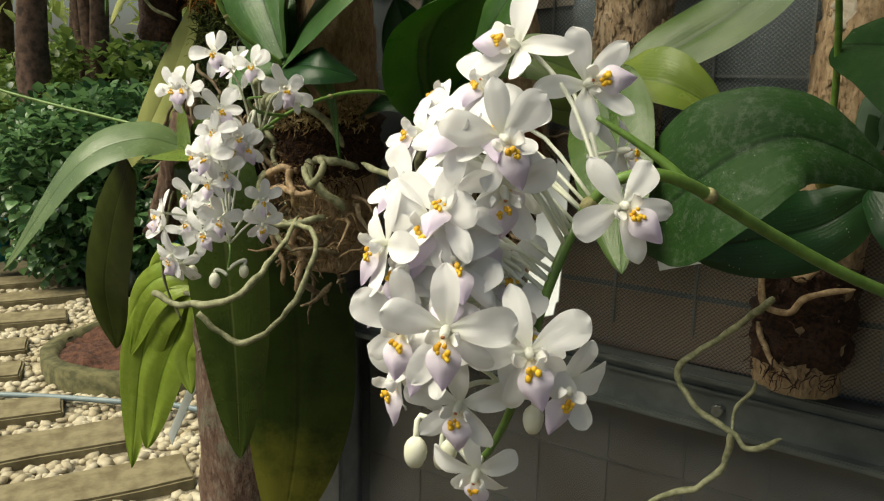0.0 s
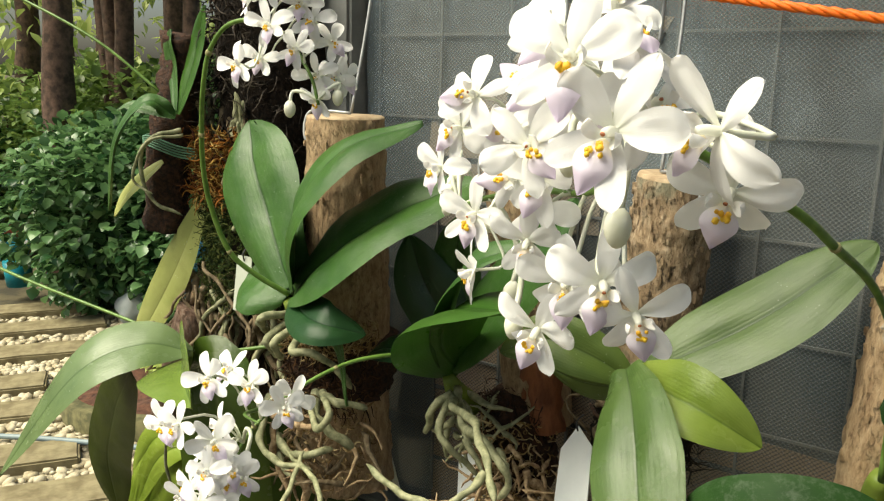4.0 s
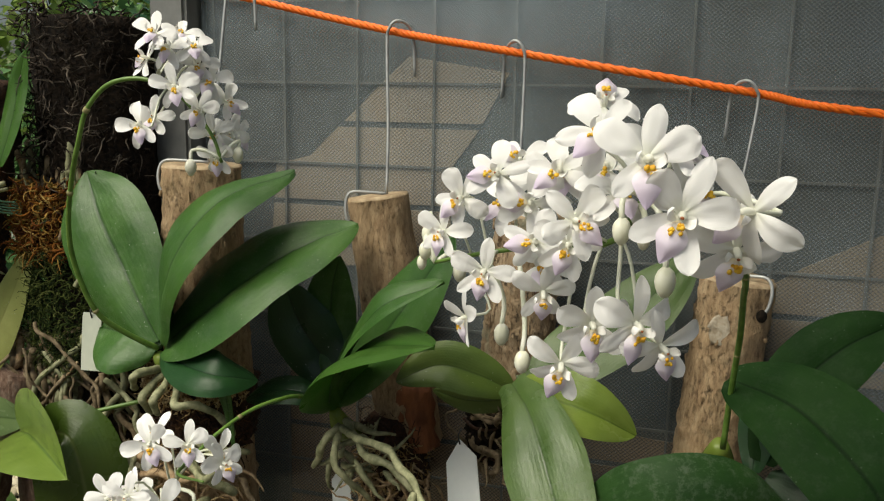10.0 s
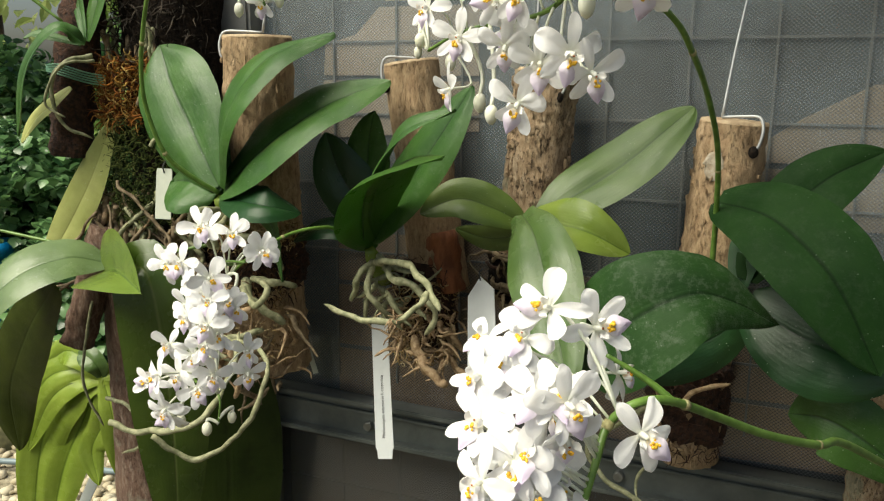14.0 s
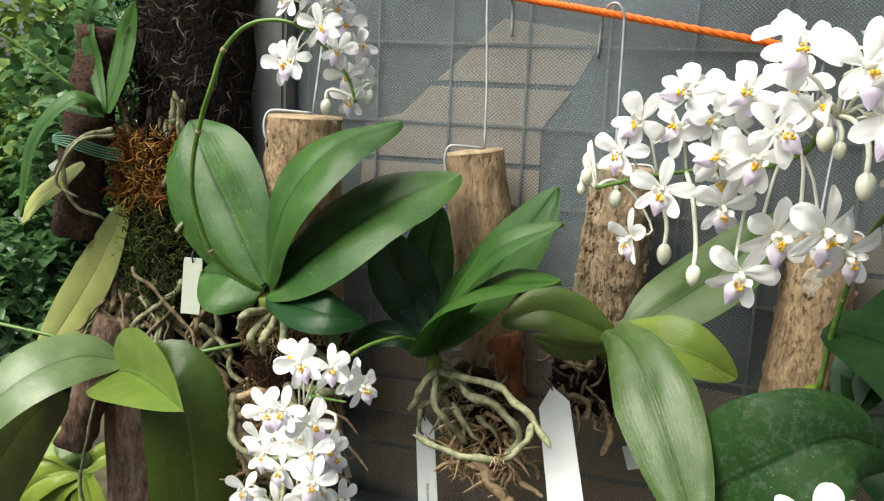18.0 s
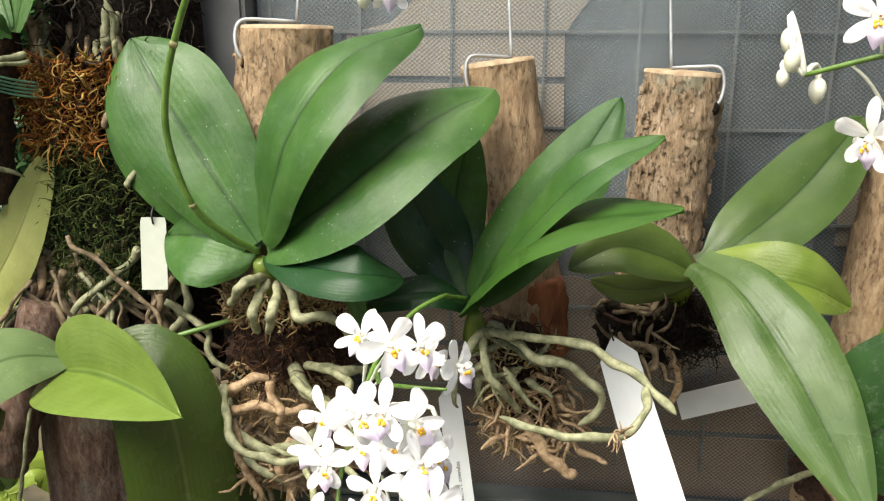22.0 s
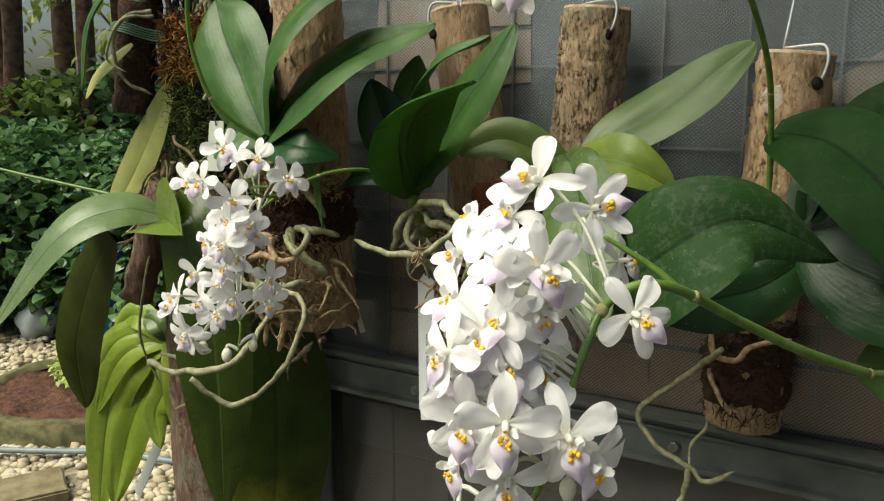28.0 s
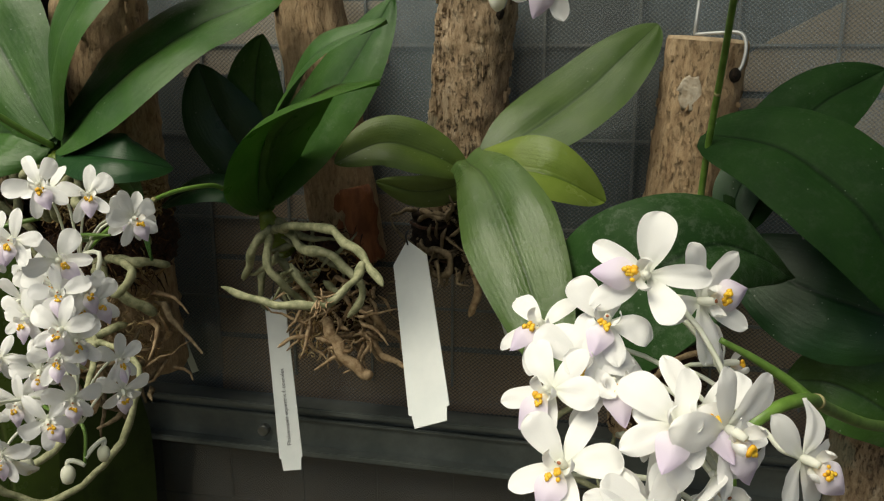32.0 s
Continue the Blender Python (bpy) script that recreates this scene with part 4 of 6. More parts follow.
def foliage(bm, centre, size, n, leaf_len, seed, squash=1.0, droop=0.3):
    r = random.Random(seed)
    for _ in range(n):
        while True:
            q = Vector((r.uniform(-1, 1), r.uniform(-1, 1), r.uniform(-1, 1)))
            if 0.35 < q.length < 1.0 + 0.35 * noise.noise(q * 2.2 + Vector((seed, 0, 0))):
                break
        p = Vector(centre) + Vector((q.x * size[0], q.y * size[1], q.z * size[2]))
        d = (q * 0.7 + Vector((r.uniform(-1, 1), r.uniform(-1, 1), r.uniform(-1, 1) - droop))).normalized()
        s = d.cross(Vector((r.uniform(-0.4, 0.4), r.uniform(-0.4, 0.4), 1))).normalized()
        up = s.cross(d)
        ln = leaf_len * r.uniform(0.6, 1.25)
        w = ln * 0.24 * squash
        a, e = bm.verts.new(p), bm.verts.new(p + d * ln - up * ln * 0.12)
        m1, m2 = bm.verts.new(p + d * ln * 0.33 + up * 0.02 * ln), bm.verts.new(p + d * ln * 0.7)
        l1, l2 = bm.verts.new(p + d * ln * 0.36 + s * w + up * w * 0.35), bm.verts.new(p + d * ln * 0.68 + s * w * 0.8 + up * w * 0.25)
        r1, r2 = bm.verts.new(p + d * ln * 0.36 - s * w + up * w * 0.35), bm.verts.new(p + d * ln * 0.68 - s * w * 0.8 + up * w * 0.25)
        for f in ((a, m1, l1), (l1, m1, m2, l2), (l2, m2, e), (a, r1, m1), (r1, r2, m2, m1), (r2, e, m2)):
            bm.faces.new(f)


def shrub(at, size, n, leaf_len, mat, label, seed):
    e = thing("shrub", (at[0], at[1], 0.0), label, "shrub", "garden shrubs")
    bm = bmesh.new()
    r = random.Random(seed)
    for i in range(7):
        a = r.uniform(0, 6.28)
        tube(bm, through_points([(at[0], at[1], 0), (at[0] + 0.2 * size[0] * math.cos(a), at[1] + 0.2 * size[0] * math.sin(a), at[2] * 0.6), (at[0] + 0.7 * size[0] * math.cos(a), at[1] + 0.7 * size[1] * math.sin(a), at[2] + r.uniform(0, size[2] * 0.8))], 3), 0.018, 5, 0, lambda v: 1 - 0.7 * v)
    part("branches", bm, tree_bark, e)
    bm = bmesh.new()
    foliage(bm, at, size, int(n * 2.6), leaf_len * 0.56, seed, 1.9)
    ob = part("foliage", bm, mat, e)
    ob["kind"] = "stuff"
    return e


def tree(foot, top, radius, crown, size, n, leaf_len, mat, label, seed):
    e = thing("tree", foot, label, "tree", "garden trees")
    f, t = Vector(foot), Vector(top)
    bend = Vector((0.12 * noise.noise(Vector((seed, 1, 2))), 0.12 * noise.noise(Vector((seed, 5, 2))), 0))
    bm = bmesh.new()
    tube(bm, through_points([f, f.lerp(t, 0.35) + bend, f.lerp(t, 0.7) - bend * 0.6, t], 7), radius, 12, 0.3, lambda v: 1.15 - 0.5 * v)
    part("trunk", bm, tree_bark, e)
    r = random.Random(seed)
    bm = bmesh.new()
    for i in range(6):
        s = f.lerp(t, r.uniform(0.5, 0.98))
        q = Vector(crown) + Vector((r.uniform(-1, 1) * size[0], r.uniform(-1, 1) * size[1], r.uniform(-0.6, 0.8) * size[2])) * 0.8
        tube(bm, through_points([s, s.lerp(q, 0.5) + Vector((0, 0, 0.1)), q], 4), radius * 0.35, 6, 0, lambda v: 1 - 0.75 * v)
    part("limbs", bm, tree_bark, e)
    bm = bmesh.new()
    foliage(bm, crown, size, n, leaf_len, seed, 1.0, 0.5)
    ob = part("crown", bm, mat, e, smooth=False)
    ob["kind"] = "stuff"
    return e


shrub((-4.75, 3.15, 0.62), (0.75, 0.75, 0.6), 2600, 0.13, foliage_deep, "dense dark green shrub with glossy leaves", 11)
shrub((-4.0, 3.35, 0.55), (0.7, 0.6, 0.6), 2200, 0.13, foliage_deep, "dense dark green shrub beside the path", 12)
shrub((-5.6, 3.9, 0.9), (0.9, 0.8, 0.7), 2200, 0.14, foliage_mid, "leafy green shrub under the trees", 13)
shrub((-4.9, 4.3, 0.9), (0.9, 0.8, 0.75), 2200, 0.14, foliage_deep, "dark green shrub under the trees", 14)
shrub((-7.2, 4.2, 0.8), (1.2, 1.0, 0.8), 1800, 0.16, foliage_mid, "leafy green shrub at the far end", 15)
shrub((-3.12, 2.4, 0.16), (0.26, 0.22, 0.12), 500, 0.07, foliage_light, "low ferny plant in the round bed", 16)
shrub((-3.2, 3.2, 0.4), (0.5, 0.5, 0.4), 1200, 0.12, foliage_deep, "dark green shrub behind the round bed", 17)
shrub((-2.75, 3.6, 1.0), (0.65, 0.6, 0.95), 2400, 0.14, foliage_deep, "tall dark green shrub behind the wall's end", 18)
shrub((-2.1, 3.9, 1.0), (0.6, 0.6, 1.0), 2200, 0.14, foliage_deep, "tall dark green shrub behind the wall", 19)
shrub((-3.5, 4.2, 1.2), (0.7, 0.6, 1.1), 2200, 0.14, foliage_mid, "tall leafy shrub at the garden's side", 20)
tree((-5.55, 3.12, 0), (-5.4, 3.25, 5.0), 0.1, (-5.4, 3.3, 3.6), (1.3, 1.3, 1.2), 420, 0.16, foliage_light, "tree with a straight reddish-brown trunk", 21)
tree((-5.6, 3.65, 0), (-5.3, 3.7, 5.0), 0.07, (-5.3, 3.9, 3.6), (1.3, 1.3, 1.2), 380, 0.16, foliage_light, "slim brown garden tree", 22)
tree((-5.0, 3.85, 0), (-5.1, 4.0, 5.0), 0.06, (-4.9, 4.2, 3.4), (1.2, 1.2, 1.2), 380, 0.16, foliage_light, "slim crooked garden tree", 23)
tree((-7.6, 4.0, 0), (-7.5, 4.2, 6.0), 0.1, (-7.4, 4.2, 3.0), (1.6, 1.6, 1.5), 190, 0.2, foliage_light, "leafy tree at the end of the garden", 24)
tree((-7.0, 5.2, 0), (-7.1, 5.3, 6.0), 0.09, (-7.0, 5.4, 2.9), (1.6, 1.6, 1.5), 190, 0.2, foliage_light, "leafy tree behind the shrubs", 25)
tree((-5.9, 5.8, 0), (-5.9, 5.9, 6.0), 0.09, (-5.9, 5.9, 2.8), (1.6, 1.6, 1.6), 190, 0.2, foliage_light, "leafy tree behind the shrubs", 26)
tree((-9.6, 6.2, 0), (-9.5, 6.3, 7.0), 0.14, (-9.5, 6.3, 3.0), (2.4, 2.4, 2.2), 170, 0.26, foliage_light, "tall leafy tree in the distance", 27)
tree((-9.6, 4.2, 0), (-9.5, 4.3, 7.0), 0.14, (-9.8, 4.3, 3.4), (2.0, 2.0, 2.2), 130, 0.26, foliage_light, "tall leafy tree in the distance", 28)
wood = random.Random(61)
for k in range(12):
    a, d = radians(wood.uniform(132, 168)), wood.uniform(6.2, 10.5)
    x, y = d * math.cos(a), d * math.sin(a)
    tx, ty = x + wood.uniform(-0.5, 0.5), y + wood.uniform(-0.3, 0.3)
    h = wood.uniform(2.2, 3.2)
    tree((x, y, 0), (tx, ty, 5.5), wood.uniform(0.03, 0.075), (tx, ty, h), (1.0, 1.0, 1.2), 80, 0.12, (foliage_mid, foliage_light)[k % 2], ("slim leaning woodland tree with sparse leaves", "thin brown woodland tree behind the shrubs", "young leafy tree in the woodland")[k % 3], 70 + k)
for k in range(6):
    a, d = radians(134 + 5 * k + wood.uniform(-2, 2)), wood.uniform(7.6, 9.2)
    shrub((d * math.cos(a), d * math.sin(a), 0.7), (0.9, 0.9, 0.65), 700, 0.14, (foliage_mid, foliage_deep)[k % 2], "leafy woodland shrub under the far trees", 90 + k)
mug = thing("mug", (-5.3, 2.68, 0.1), "turquoise plastic mug standing on the stone border", "mug")
bm = bmesh.new()
bmesh.ops.create_cone(bm, cap_ends=True, segments=24, radius1=0.075, radius2=0.09, depth=0.16, matrix=Matrix.Translation((-5.3, 2.68, 0.18)))
part("cup", bm, mug_teal, mug)
part("handle", tube_bm([(-5.22, 2.74, 0.25), (-5.15, 2.8, 0.24), (-5.16, 2.79, 0.15), (-5.24, 2.73, 0.13)], 0.012, 8), mug_teal, mug)



def pot(at, r, h, mat, label):
    e = thing("plant_pot", at, label, "pot", "garden pots")
    bm = bmesh.new()
    rings = [[bm.verts.new(Vector(at) + Vector((math.cos(a) * q, math.sin(a) * q, z))) for a in [2 * math.pi * i / 24 for i in range(24)]] for q, z in ((0.7 * r, 0), (r, h), (1.12 * r, h), (1.12 * r, h * 1.15), (0.95 * r, h * 1.15), (0.9 * r, h * 0.95))]
    for a, c in zip(rings, rings[1:]):
        for i in range(24):
            bm.faces.new((a[i], a[(i + 1) % 24], c[(i + 1) % 24], c[i]))
    bm.faces.new(rings[0][::-1])
    part("pot_wall", bm, mat, e)
    bm = bmesh.new()
    bmesh.ops.create_circle(bm, cap_ends=True, segments=24, radius=r * 0.9, matrix=Matrix.Translation((at[0], at[1], at[2] + h * 0.97)))
    part("potting_soil", bm, soil_mat, e)


pot((-6.55, 3.3, 0), 0.14, 0.22, pot_red, "terracotta pot standing at the garden's end")
pot((-6.95, 3.75, 0), 0.16, 0.26, pot_red, "terracotta pot beside shrubs")
pot((-6.1, 3.05, 0), 0.12, 0.2, mug_teal, "turquoise plastic pot on the ground")
pot((-7.2, 3.55, 0), 0.2, 0.32, basin_white, "white plastic tub at the garden's end")
pot((-7.7, 4.1, 0), 0.2, 0.3, pot_red, "large terracotta pot at the garden's end")
pot((-3.8, 2.95, 0), 0.105, 0.5, bucket_blue, "tall bright blue plastic bucket among shrubs")
bm = bmesh.new()
bmesh.ops.create_icosphere(bm, subdivisions=3, radius=0.11, matrix=Matrix.Translation((-4.28, 2.86, 0.1)))
for v in bm.verts:
    d = v.co - Vector((-4.28, 2.86, 0.1))
    v.co += d * (0.5 * noise.noise(v.co * 14)) + Vector((0, 0, 0.03 * noise.noise(v.co * 30)))
    v.co.z = max(v.co.z, 0.012)
solid("plastic_bag", bm, pot_pale, "crumpled pale blue plastic bag on the pebbles", "bag")

# ---- orange rope along the wall ----
rope = thing("rope", (-0.3, 0.592, 1.53), "twisted orange nylon rope strung along the wall", "rope")
line = through_points([(-0.9, 0.66, 1.655), (-0.6, 0.6, 1.6), (-0.462, 0.592, 1.568), (-0.335, 0.591, 1.541), (-0.242, 0.591, 1.526), (-0.08, 0.591, 1.5), (0.01, 0.591, 1.486), (0.4, 0.591, 1.45), (0.9, 0.591, 1.46)], 40)
for k in range(3):
    bm = bmesh.new()
    strand = []
    for i, p in enumerate(line):
        a = i * 1.05 + k * 2.094
        strand.append(p + Vector((0, math.cos(a), math.sin(a))) * 0.0015)
    tube(bm, strand, 0.0018, 6)
    part("strand", bm, rope_orange, rope)

# ---- hanging mounts ----
log_a = branch_log((-0.474, 0.535, 1.14), (-0.472, 0.532, 1.437), 0.038, 0.029, bark_light, "short sawn branch with pale brown bark", 1.0)
log_b = branch_log((-0.3125, 0.5675, 1.222), (-0.34, 0.565, 1.416), 0.025, 0.024, bark_light, "sawn branch with peeling light bark and a split", 2.0, 0.5, 1.65)
log_c = branch_log((-0.2335, 0.5675, 1.234), (-0.222, 0.565, 1.41), 0.026, 0.0255, bark_rough, "sawn branch with rough flaky bark", 3.0, 1.1)
log_d = branch_log((-0.098, 0.565, 1.105), (-0.077, 0.562, 1.373), 0.027, 0.0245, bark_light, "sawn branch with brown bark and pale end", 4.0)
log_e = branch_log((0.05, 0.565, 1.0), (0.052, 0.562, 1.25), 0.028, 0.026, bark_rough, "sawn branch mount hanging low", 5.0)
hanger(log_a, (-0.472, 0.532, 1.437), 0.029, (-0.452, 0.56, 1.575), -1)
hanger(log_b, (-0.34, 0.565, 1.416), 0.024, (-0.333, 0.591, 1.542), -1)
hanger(log_c, (-0.222, 0.565, 1.41), 0.0255, (-0.242, 0.591, 1.527), 1)
hanger(log_d, (-0.077, 0.562, 1.373), 0.0245, (-0.08, 0.591, 1.5), 1)
hanger(log_e, (0.052, 0.562, 1.25), 0.026, (0.06, 0.591, 1.482), 1)

part("inner_bark", tube_bm([(-0.301, 0.556, 1.224), (-0.303, 0.555, 1.247), (-0.307, 0.554, 1.276)], 0.0135, 12, 5, 0.5), bark_inner, log_b, "peeled red-brown inner wood")
knot = bmesh.new()
bmesh.ops.create_icosphere(knot, subdivisions=3, radius=0.0085, matrix=Matrix.Translation((-0.088, 0.5385, 1.342)) @ Matrix.Diagonal((0.85, 0.12, 1.3, 1)))
for v in knot.verts:
    v.co += Vector((1, 0.3, 1)) * 0.002 * noise.noise(v.co * 300)
part("knot", knot, knot_pale, log_d, "pale grey knot")

def chips(log, foot, top, radius, n, mat, seed):
    """Loose bark flakes lying on a branch."""
    r = random.Random(seed)
    foot, top = Vector(foot), Vector(top)
    for k in range(n):
        v, a = r.uniform(0.05, 0.97), r.uniform(math.pi, 2 * math.pi)
        out = Vector((math.cos(a), math.sin(a), 0))
        side = Vector((-out.y, out.x, 0))
        c = foot.lerp(top, v) + out * radius * 0.99
        w, h = r.uniform(0.0007, 0.002), r.uniform(0.0012, 0.0045)
        bm = bmesh.new()
        ring = [(-0.6, -1), (0.5, -0.8), (1, -0.1), (0.6, 0.9), (-0.4, 1), (-1, 0.2)]
        low = [bm.verts.new(c + side * (x * w) + Vector((0, 0, z * h)) - out * 0.001) for x, z in ring]
        up = [bm.verts.new(c + side * (x * w * 0.8) + Vector((0, 0, z * h * 0.85)) + out * r.uniform(0.0006, 0.0016)) for x, z in ring]
        bm.faces.new(up)
        for i in range(6):
            bm.faces.new((low[i], low[(i + 1) % 6], up[(i + 1) % 6], up[i]))
        part("bark_flake", bm, mat, log, smooth=False)


chips(log_c, (-0.2335, 0.5675, 1.234), (-0.222, 0.565, 1.41), 0.026, 170, bark_rough, 71)
chips(log_d, (-0.098, 0.565, 1.105), (-0.077, 0.562, 1.373), 0.0255, 40, bark_light, 72)
chips(log_a, (-0.474, 0.535, 1.14), (-0.472, 0.532, 1.437), 0.0315, 40, bark_light, 73)

# ---- mossy tree-fern post at the wall's end ----
fern = thing("tree_fern_post", (-0.59, 0.56, 0.9), "dark tree-fern post with rusty and green moss", "post")
bm = bmesh.new()
n, sides = 40, 28
rings = []
for i in range(n + 1):
    v = i / n
    zz = 1.2 + 0.35 * v
    ring = []
    for k in range(sides):
        a = 2 * math.pi * k / sides
        q = Vector((math.cos(a) * 0.05, math.sin(a) * 0.042, 0))
        g = 1 + 0.12 * noise.noise(Vector((a * 3, zz * 30, 1))) + 0.12 * noise.noise(Vector((math.cos(a) * 9, math.sin(a) * 9, zz * 22)))
        ring.append(bm.verts.new(Vector((-0.588, 0.565, zz)) + q * g))
    rings.append(ring)
for a, b in zip(rings, rings[1:]):
    for k in range(sides):
        bm.faces.new((a[k], a[(k + 1) % sides], b[(k + 1) % sides], b[k]))
bm.faces.new(rings[-1])
bm.faces.new(rings[0][::-1])
part("fibre_core", bm, fibre_black, fern)
tangle("fibre", fern, (-0.588, 0.56, 1.475), (0.055, 0.05, 0.085), 1300, 0.0009, fibre_black, 31, 0.016, 0.3, 4)
tangle("rusty_moss", fern, (-0.602, 0.55, 1.39), (0.05, 0.044, 0.03), 1200, 0.0006, moss_rust, 32, 0.014, 0.1, 4, "", True)
tangle("rusty_moss", fern, (-0.602, 0.548, 1.39), (0.05, 0.046, 0.028), 600, 0.00095, moss_rust, 34, 0.016, 0.25, 5, "", True)
tangle("fibre", fern, (-0.588, 0.56, 1.475), (0.052, 0.054, 0.08), 520, 0.0008, twig_grey, 36, 0.022, 0.3, 5)
tangle("green_moss", fern, (-0.592, 0.55, 1.318), (0.056, 0.046, 0.048), 2900, 0.0006, moss_green, 33, 0.012, 0.0, 4, "", True)
root(fern, [(-0.556, 0.522, 1.364), (-0.559, 0.508, 1.356), (-0.563, 0.501, 1.348), (-0.566, 0.5, 1.342)], 0.0026)
root(fern, [(-0.567, 0.52, 1.4), (-0.57, 0.505, 1.392), (-0.574, 0.5, 1.384), (-0.576, 0.5, 1.377)], 0.0028, root_brown)
for k in range(54):
    r = random.Random(300 + k)
    p = Vector((-0.59 + r.uniform(-0.06, 0.05), 0.516 + r.uniform(-0.012, 0.02), 1.283 + r.uniform(-0.02, 0.018)))
    pts, lean, turn = [p], r.uniform(-0.012, 0.007), r.uniform(0, 6.28)
    for q in range(7):
        p = p + Vector((lean + 0.007 * math.sin(turn + q * 1.3), r.uniform(-0.004, 0.004), -r.uniform(0.006, 0.014)))
        pts.append(p)
    root(fern, pts, r.uniform(0.0012, 0.0034), (root_grey, root_brown, root_grey, root_tan, root_brown)[k % 5])
for k in range(22):
    r = random.Random(420 + k)
    p = Vector((-0.592 + r.uniform(-0.06, 0.05), 0.508 + r.uniform(-0.006, 0.02), 1.285 + r.uniform(-0.02, 0.025)))
    pts, side = [p], r.uniform(-0.012, 0.012)
    for _ in range(6):
        side += r.uniform(-0.009, 0.009)
        p = p + Vector((side, r.uniform(-0.005, 0.005), -r.uniform(0.006, 0.017)))
        pts.append(p)
    root(fern, pts, r.uniform(0.001, 0.0022), root_brown)
for k in range(24):
    r = random.Random(350 + k)
    p = Vector((-0.604 + r.uniform(-0.03, 0.036), 0.522 + r.uniform(-0.006, 0.008), 1.408 + r.uniform(-0.008, 0.016)))
    pts = [p]
    for _ in range(3):
        p = p + Vector((r.uniform(-0.003, 0.003), r.uniform(-0.003, 0.002), r.uniform(0.006, 0.013)))
        pts.append(p)
    root(fern, pts, r.uniform(0.0016, 0.0032), root_grey if k % 3 else root_brown)
trunk = bmesh.new()
tube(trunk, through_points([(-0.645, 0.562, 0.0), (-0.638, 0.56, 0.5), (-0.63, 0.556, 0.95), (-0.62, 0.55, 1.23)], 10), 0.044, 22, 0.12)
solid("timber_post", trunk, trunk_smooth, "brown smooth-barked timber post in the ground", "post")
spur = bmesh.new()
tube(spur, through_points([(-0.672, 0.5, 1.145), (-0.664, 0.502, 1.17), (-0.652, 0.506, 1.21), (-0.636, 0.512, 1.262)], 8), 0.0155, 16, 0.25)
part("stub", spur, trunk_smooth, fern, "cut grey branch stub")
slab = bmesh.new()
tube(slab, through_points([(-0.668, 0.51, 1.33), (-0.662, 0.51, 1.39), (-0.65, 0.515, 1.45), (-0.645, 0.52, 1.5)], 8), 0.019, 14, 0.4)
bark_piece = thing("bark_piece", (-0.65, 0.515, 1.33), "dark bark piece tied to the post with green wire", "bark")
part("slab", slab, fibre_brown, bark_piece)
for k in range(5):
    z = 1.405 + 0.0022 * k
    part("tie_wire", tube_bm([(-0.684, 0.51 + 0.002 * k, z + 0.002), (-0.676, 0.494, z + 0.003 - 0.001 * k), (-0.655, 0.488, z), (-0.632, 0.496, z - 0.007), (-0.62, 0.508, z - 0.01)], 0.0008, 5, 4), wire_green, bark_piece, "green tie wire")

# ---- plants ----
orchid_a = thing("orchid", (-0.474, 0.5, 1.30), "white-flowered orchid with broad upright green leaves", "orchid", "mounted orchids")
orchid_b = thing("orchid", (-0.35, 0.505, 1.27), "white-flowered orchid with dark green folded leaves", "orchid", "mounted orchids")
orchid_c = thing("orchid", (-0.22, 0.51, 1.30), "orchid with pale green arching leaves, no flowers", "orchid", "mounted orchids")
orchid_d = thing("orchid", (-0.083, 0.51, 1.27), "white-flowered orchid with large dusty green leaves", "orchid", "mounted orchids")
orchid_e = thing("orchid", (0.06, 0.52, 1.15), "white-flowered orchid with a long hanging spike", "orchid", "mounted orchids")
orchid_f = thing("orchid", (-0.59, 0.46, 1.23), "large-leaved orchid with long hanging old leaves", "orchid", "mounted orchids")
orchid_g = thing("orchid", (-0.62, 0.53, 1.03), "small lime-green rosette orchid on the post", "orchid", "mounted orchids")
orchid_h = thing("orchid", (-0.66, 0.5, 1.42), "small narrow-leaved orchid tied to bark", "orchid", "mounted orchids")
# leaves: base, two points along the midrib, tip; width, the way the blade faces, fold
leaf(orchid_a, leaf_mid, (-0.477, 0.476, 1.314), (-0.513, 0.488, 1.363), (-0.542, 0.5, 1.402), (-0.563, 0.515, 1.431), 0.076, (0.15, -1, 0.15), 0.15)
leaf(orchid_a, leaf_mid, (-0.473, 0.474, 1.317), (-0.455, 0.46, 1.374), (-0.424, 0.475, 1.417), (-0.384, 0.513, 1.438), 0.074, (-0.55, -0.7, 0.45), 0.12)
leaf(orchid_a, leaf_mid, (-0.472, 0.476, 1.312), (-0.423, 0.465, 1.347), (-0.38, 0.49, 1.382), (-0.34, 0.524, 1.401), 0.081, (-0.45, -0.75, 0.55), 0.25)
leaf(orchid_a, leaf_mid, (-0.478, 0.476, 1.307), (-0.493, 0.475, 1.314), (-0.514, 0.48, 1.317), (-0.54, 0.495, 1.313), 0.064, (0.1, -0.8, 0.55), 0.2)
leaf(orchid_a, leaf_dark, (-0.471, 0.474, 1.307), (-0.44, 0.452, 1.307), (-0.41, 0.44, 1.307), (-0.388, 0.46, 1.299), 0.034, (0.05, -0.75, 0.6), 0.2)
leaf(orchid_a, leaf_mid, (-0.468, 0.474, 1.308), (-0.437, 0.462, 1.305), (-0.417, 0.464, 1.285), (-0.411, 0.466, 1.24), 0.014, (-0.3, -0.6, 0.6), 0.3)
leaf(orchid_a, leaf_mid, (-0.48, 0.492, 1.309), (-0.515, 0.5, 1.338), (-0.551, 0.51, 1.372), (-0.576, 0.522, 1.418), 0.06, (0.35, -1, 0.0), 0.15)
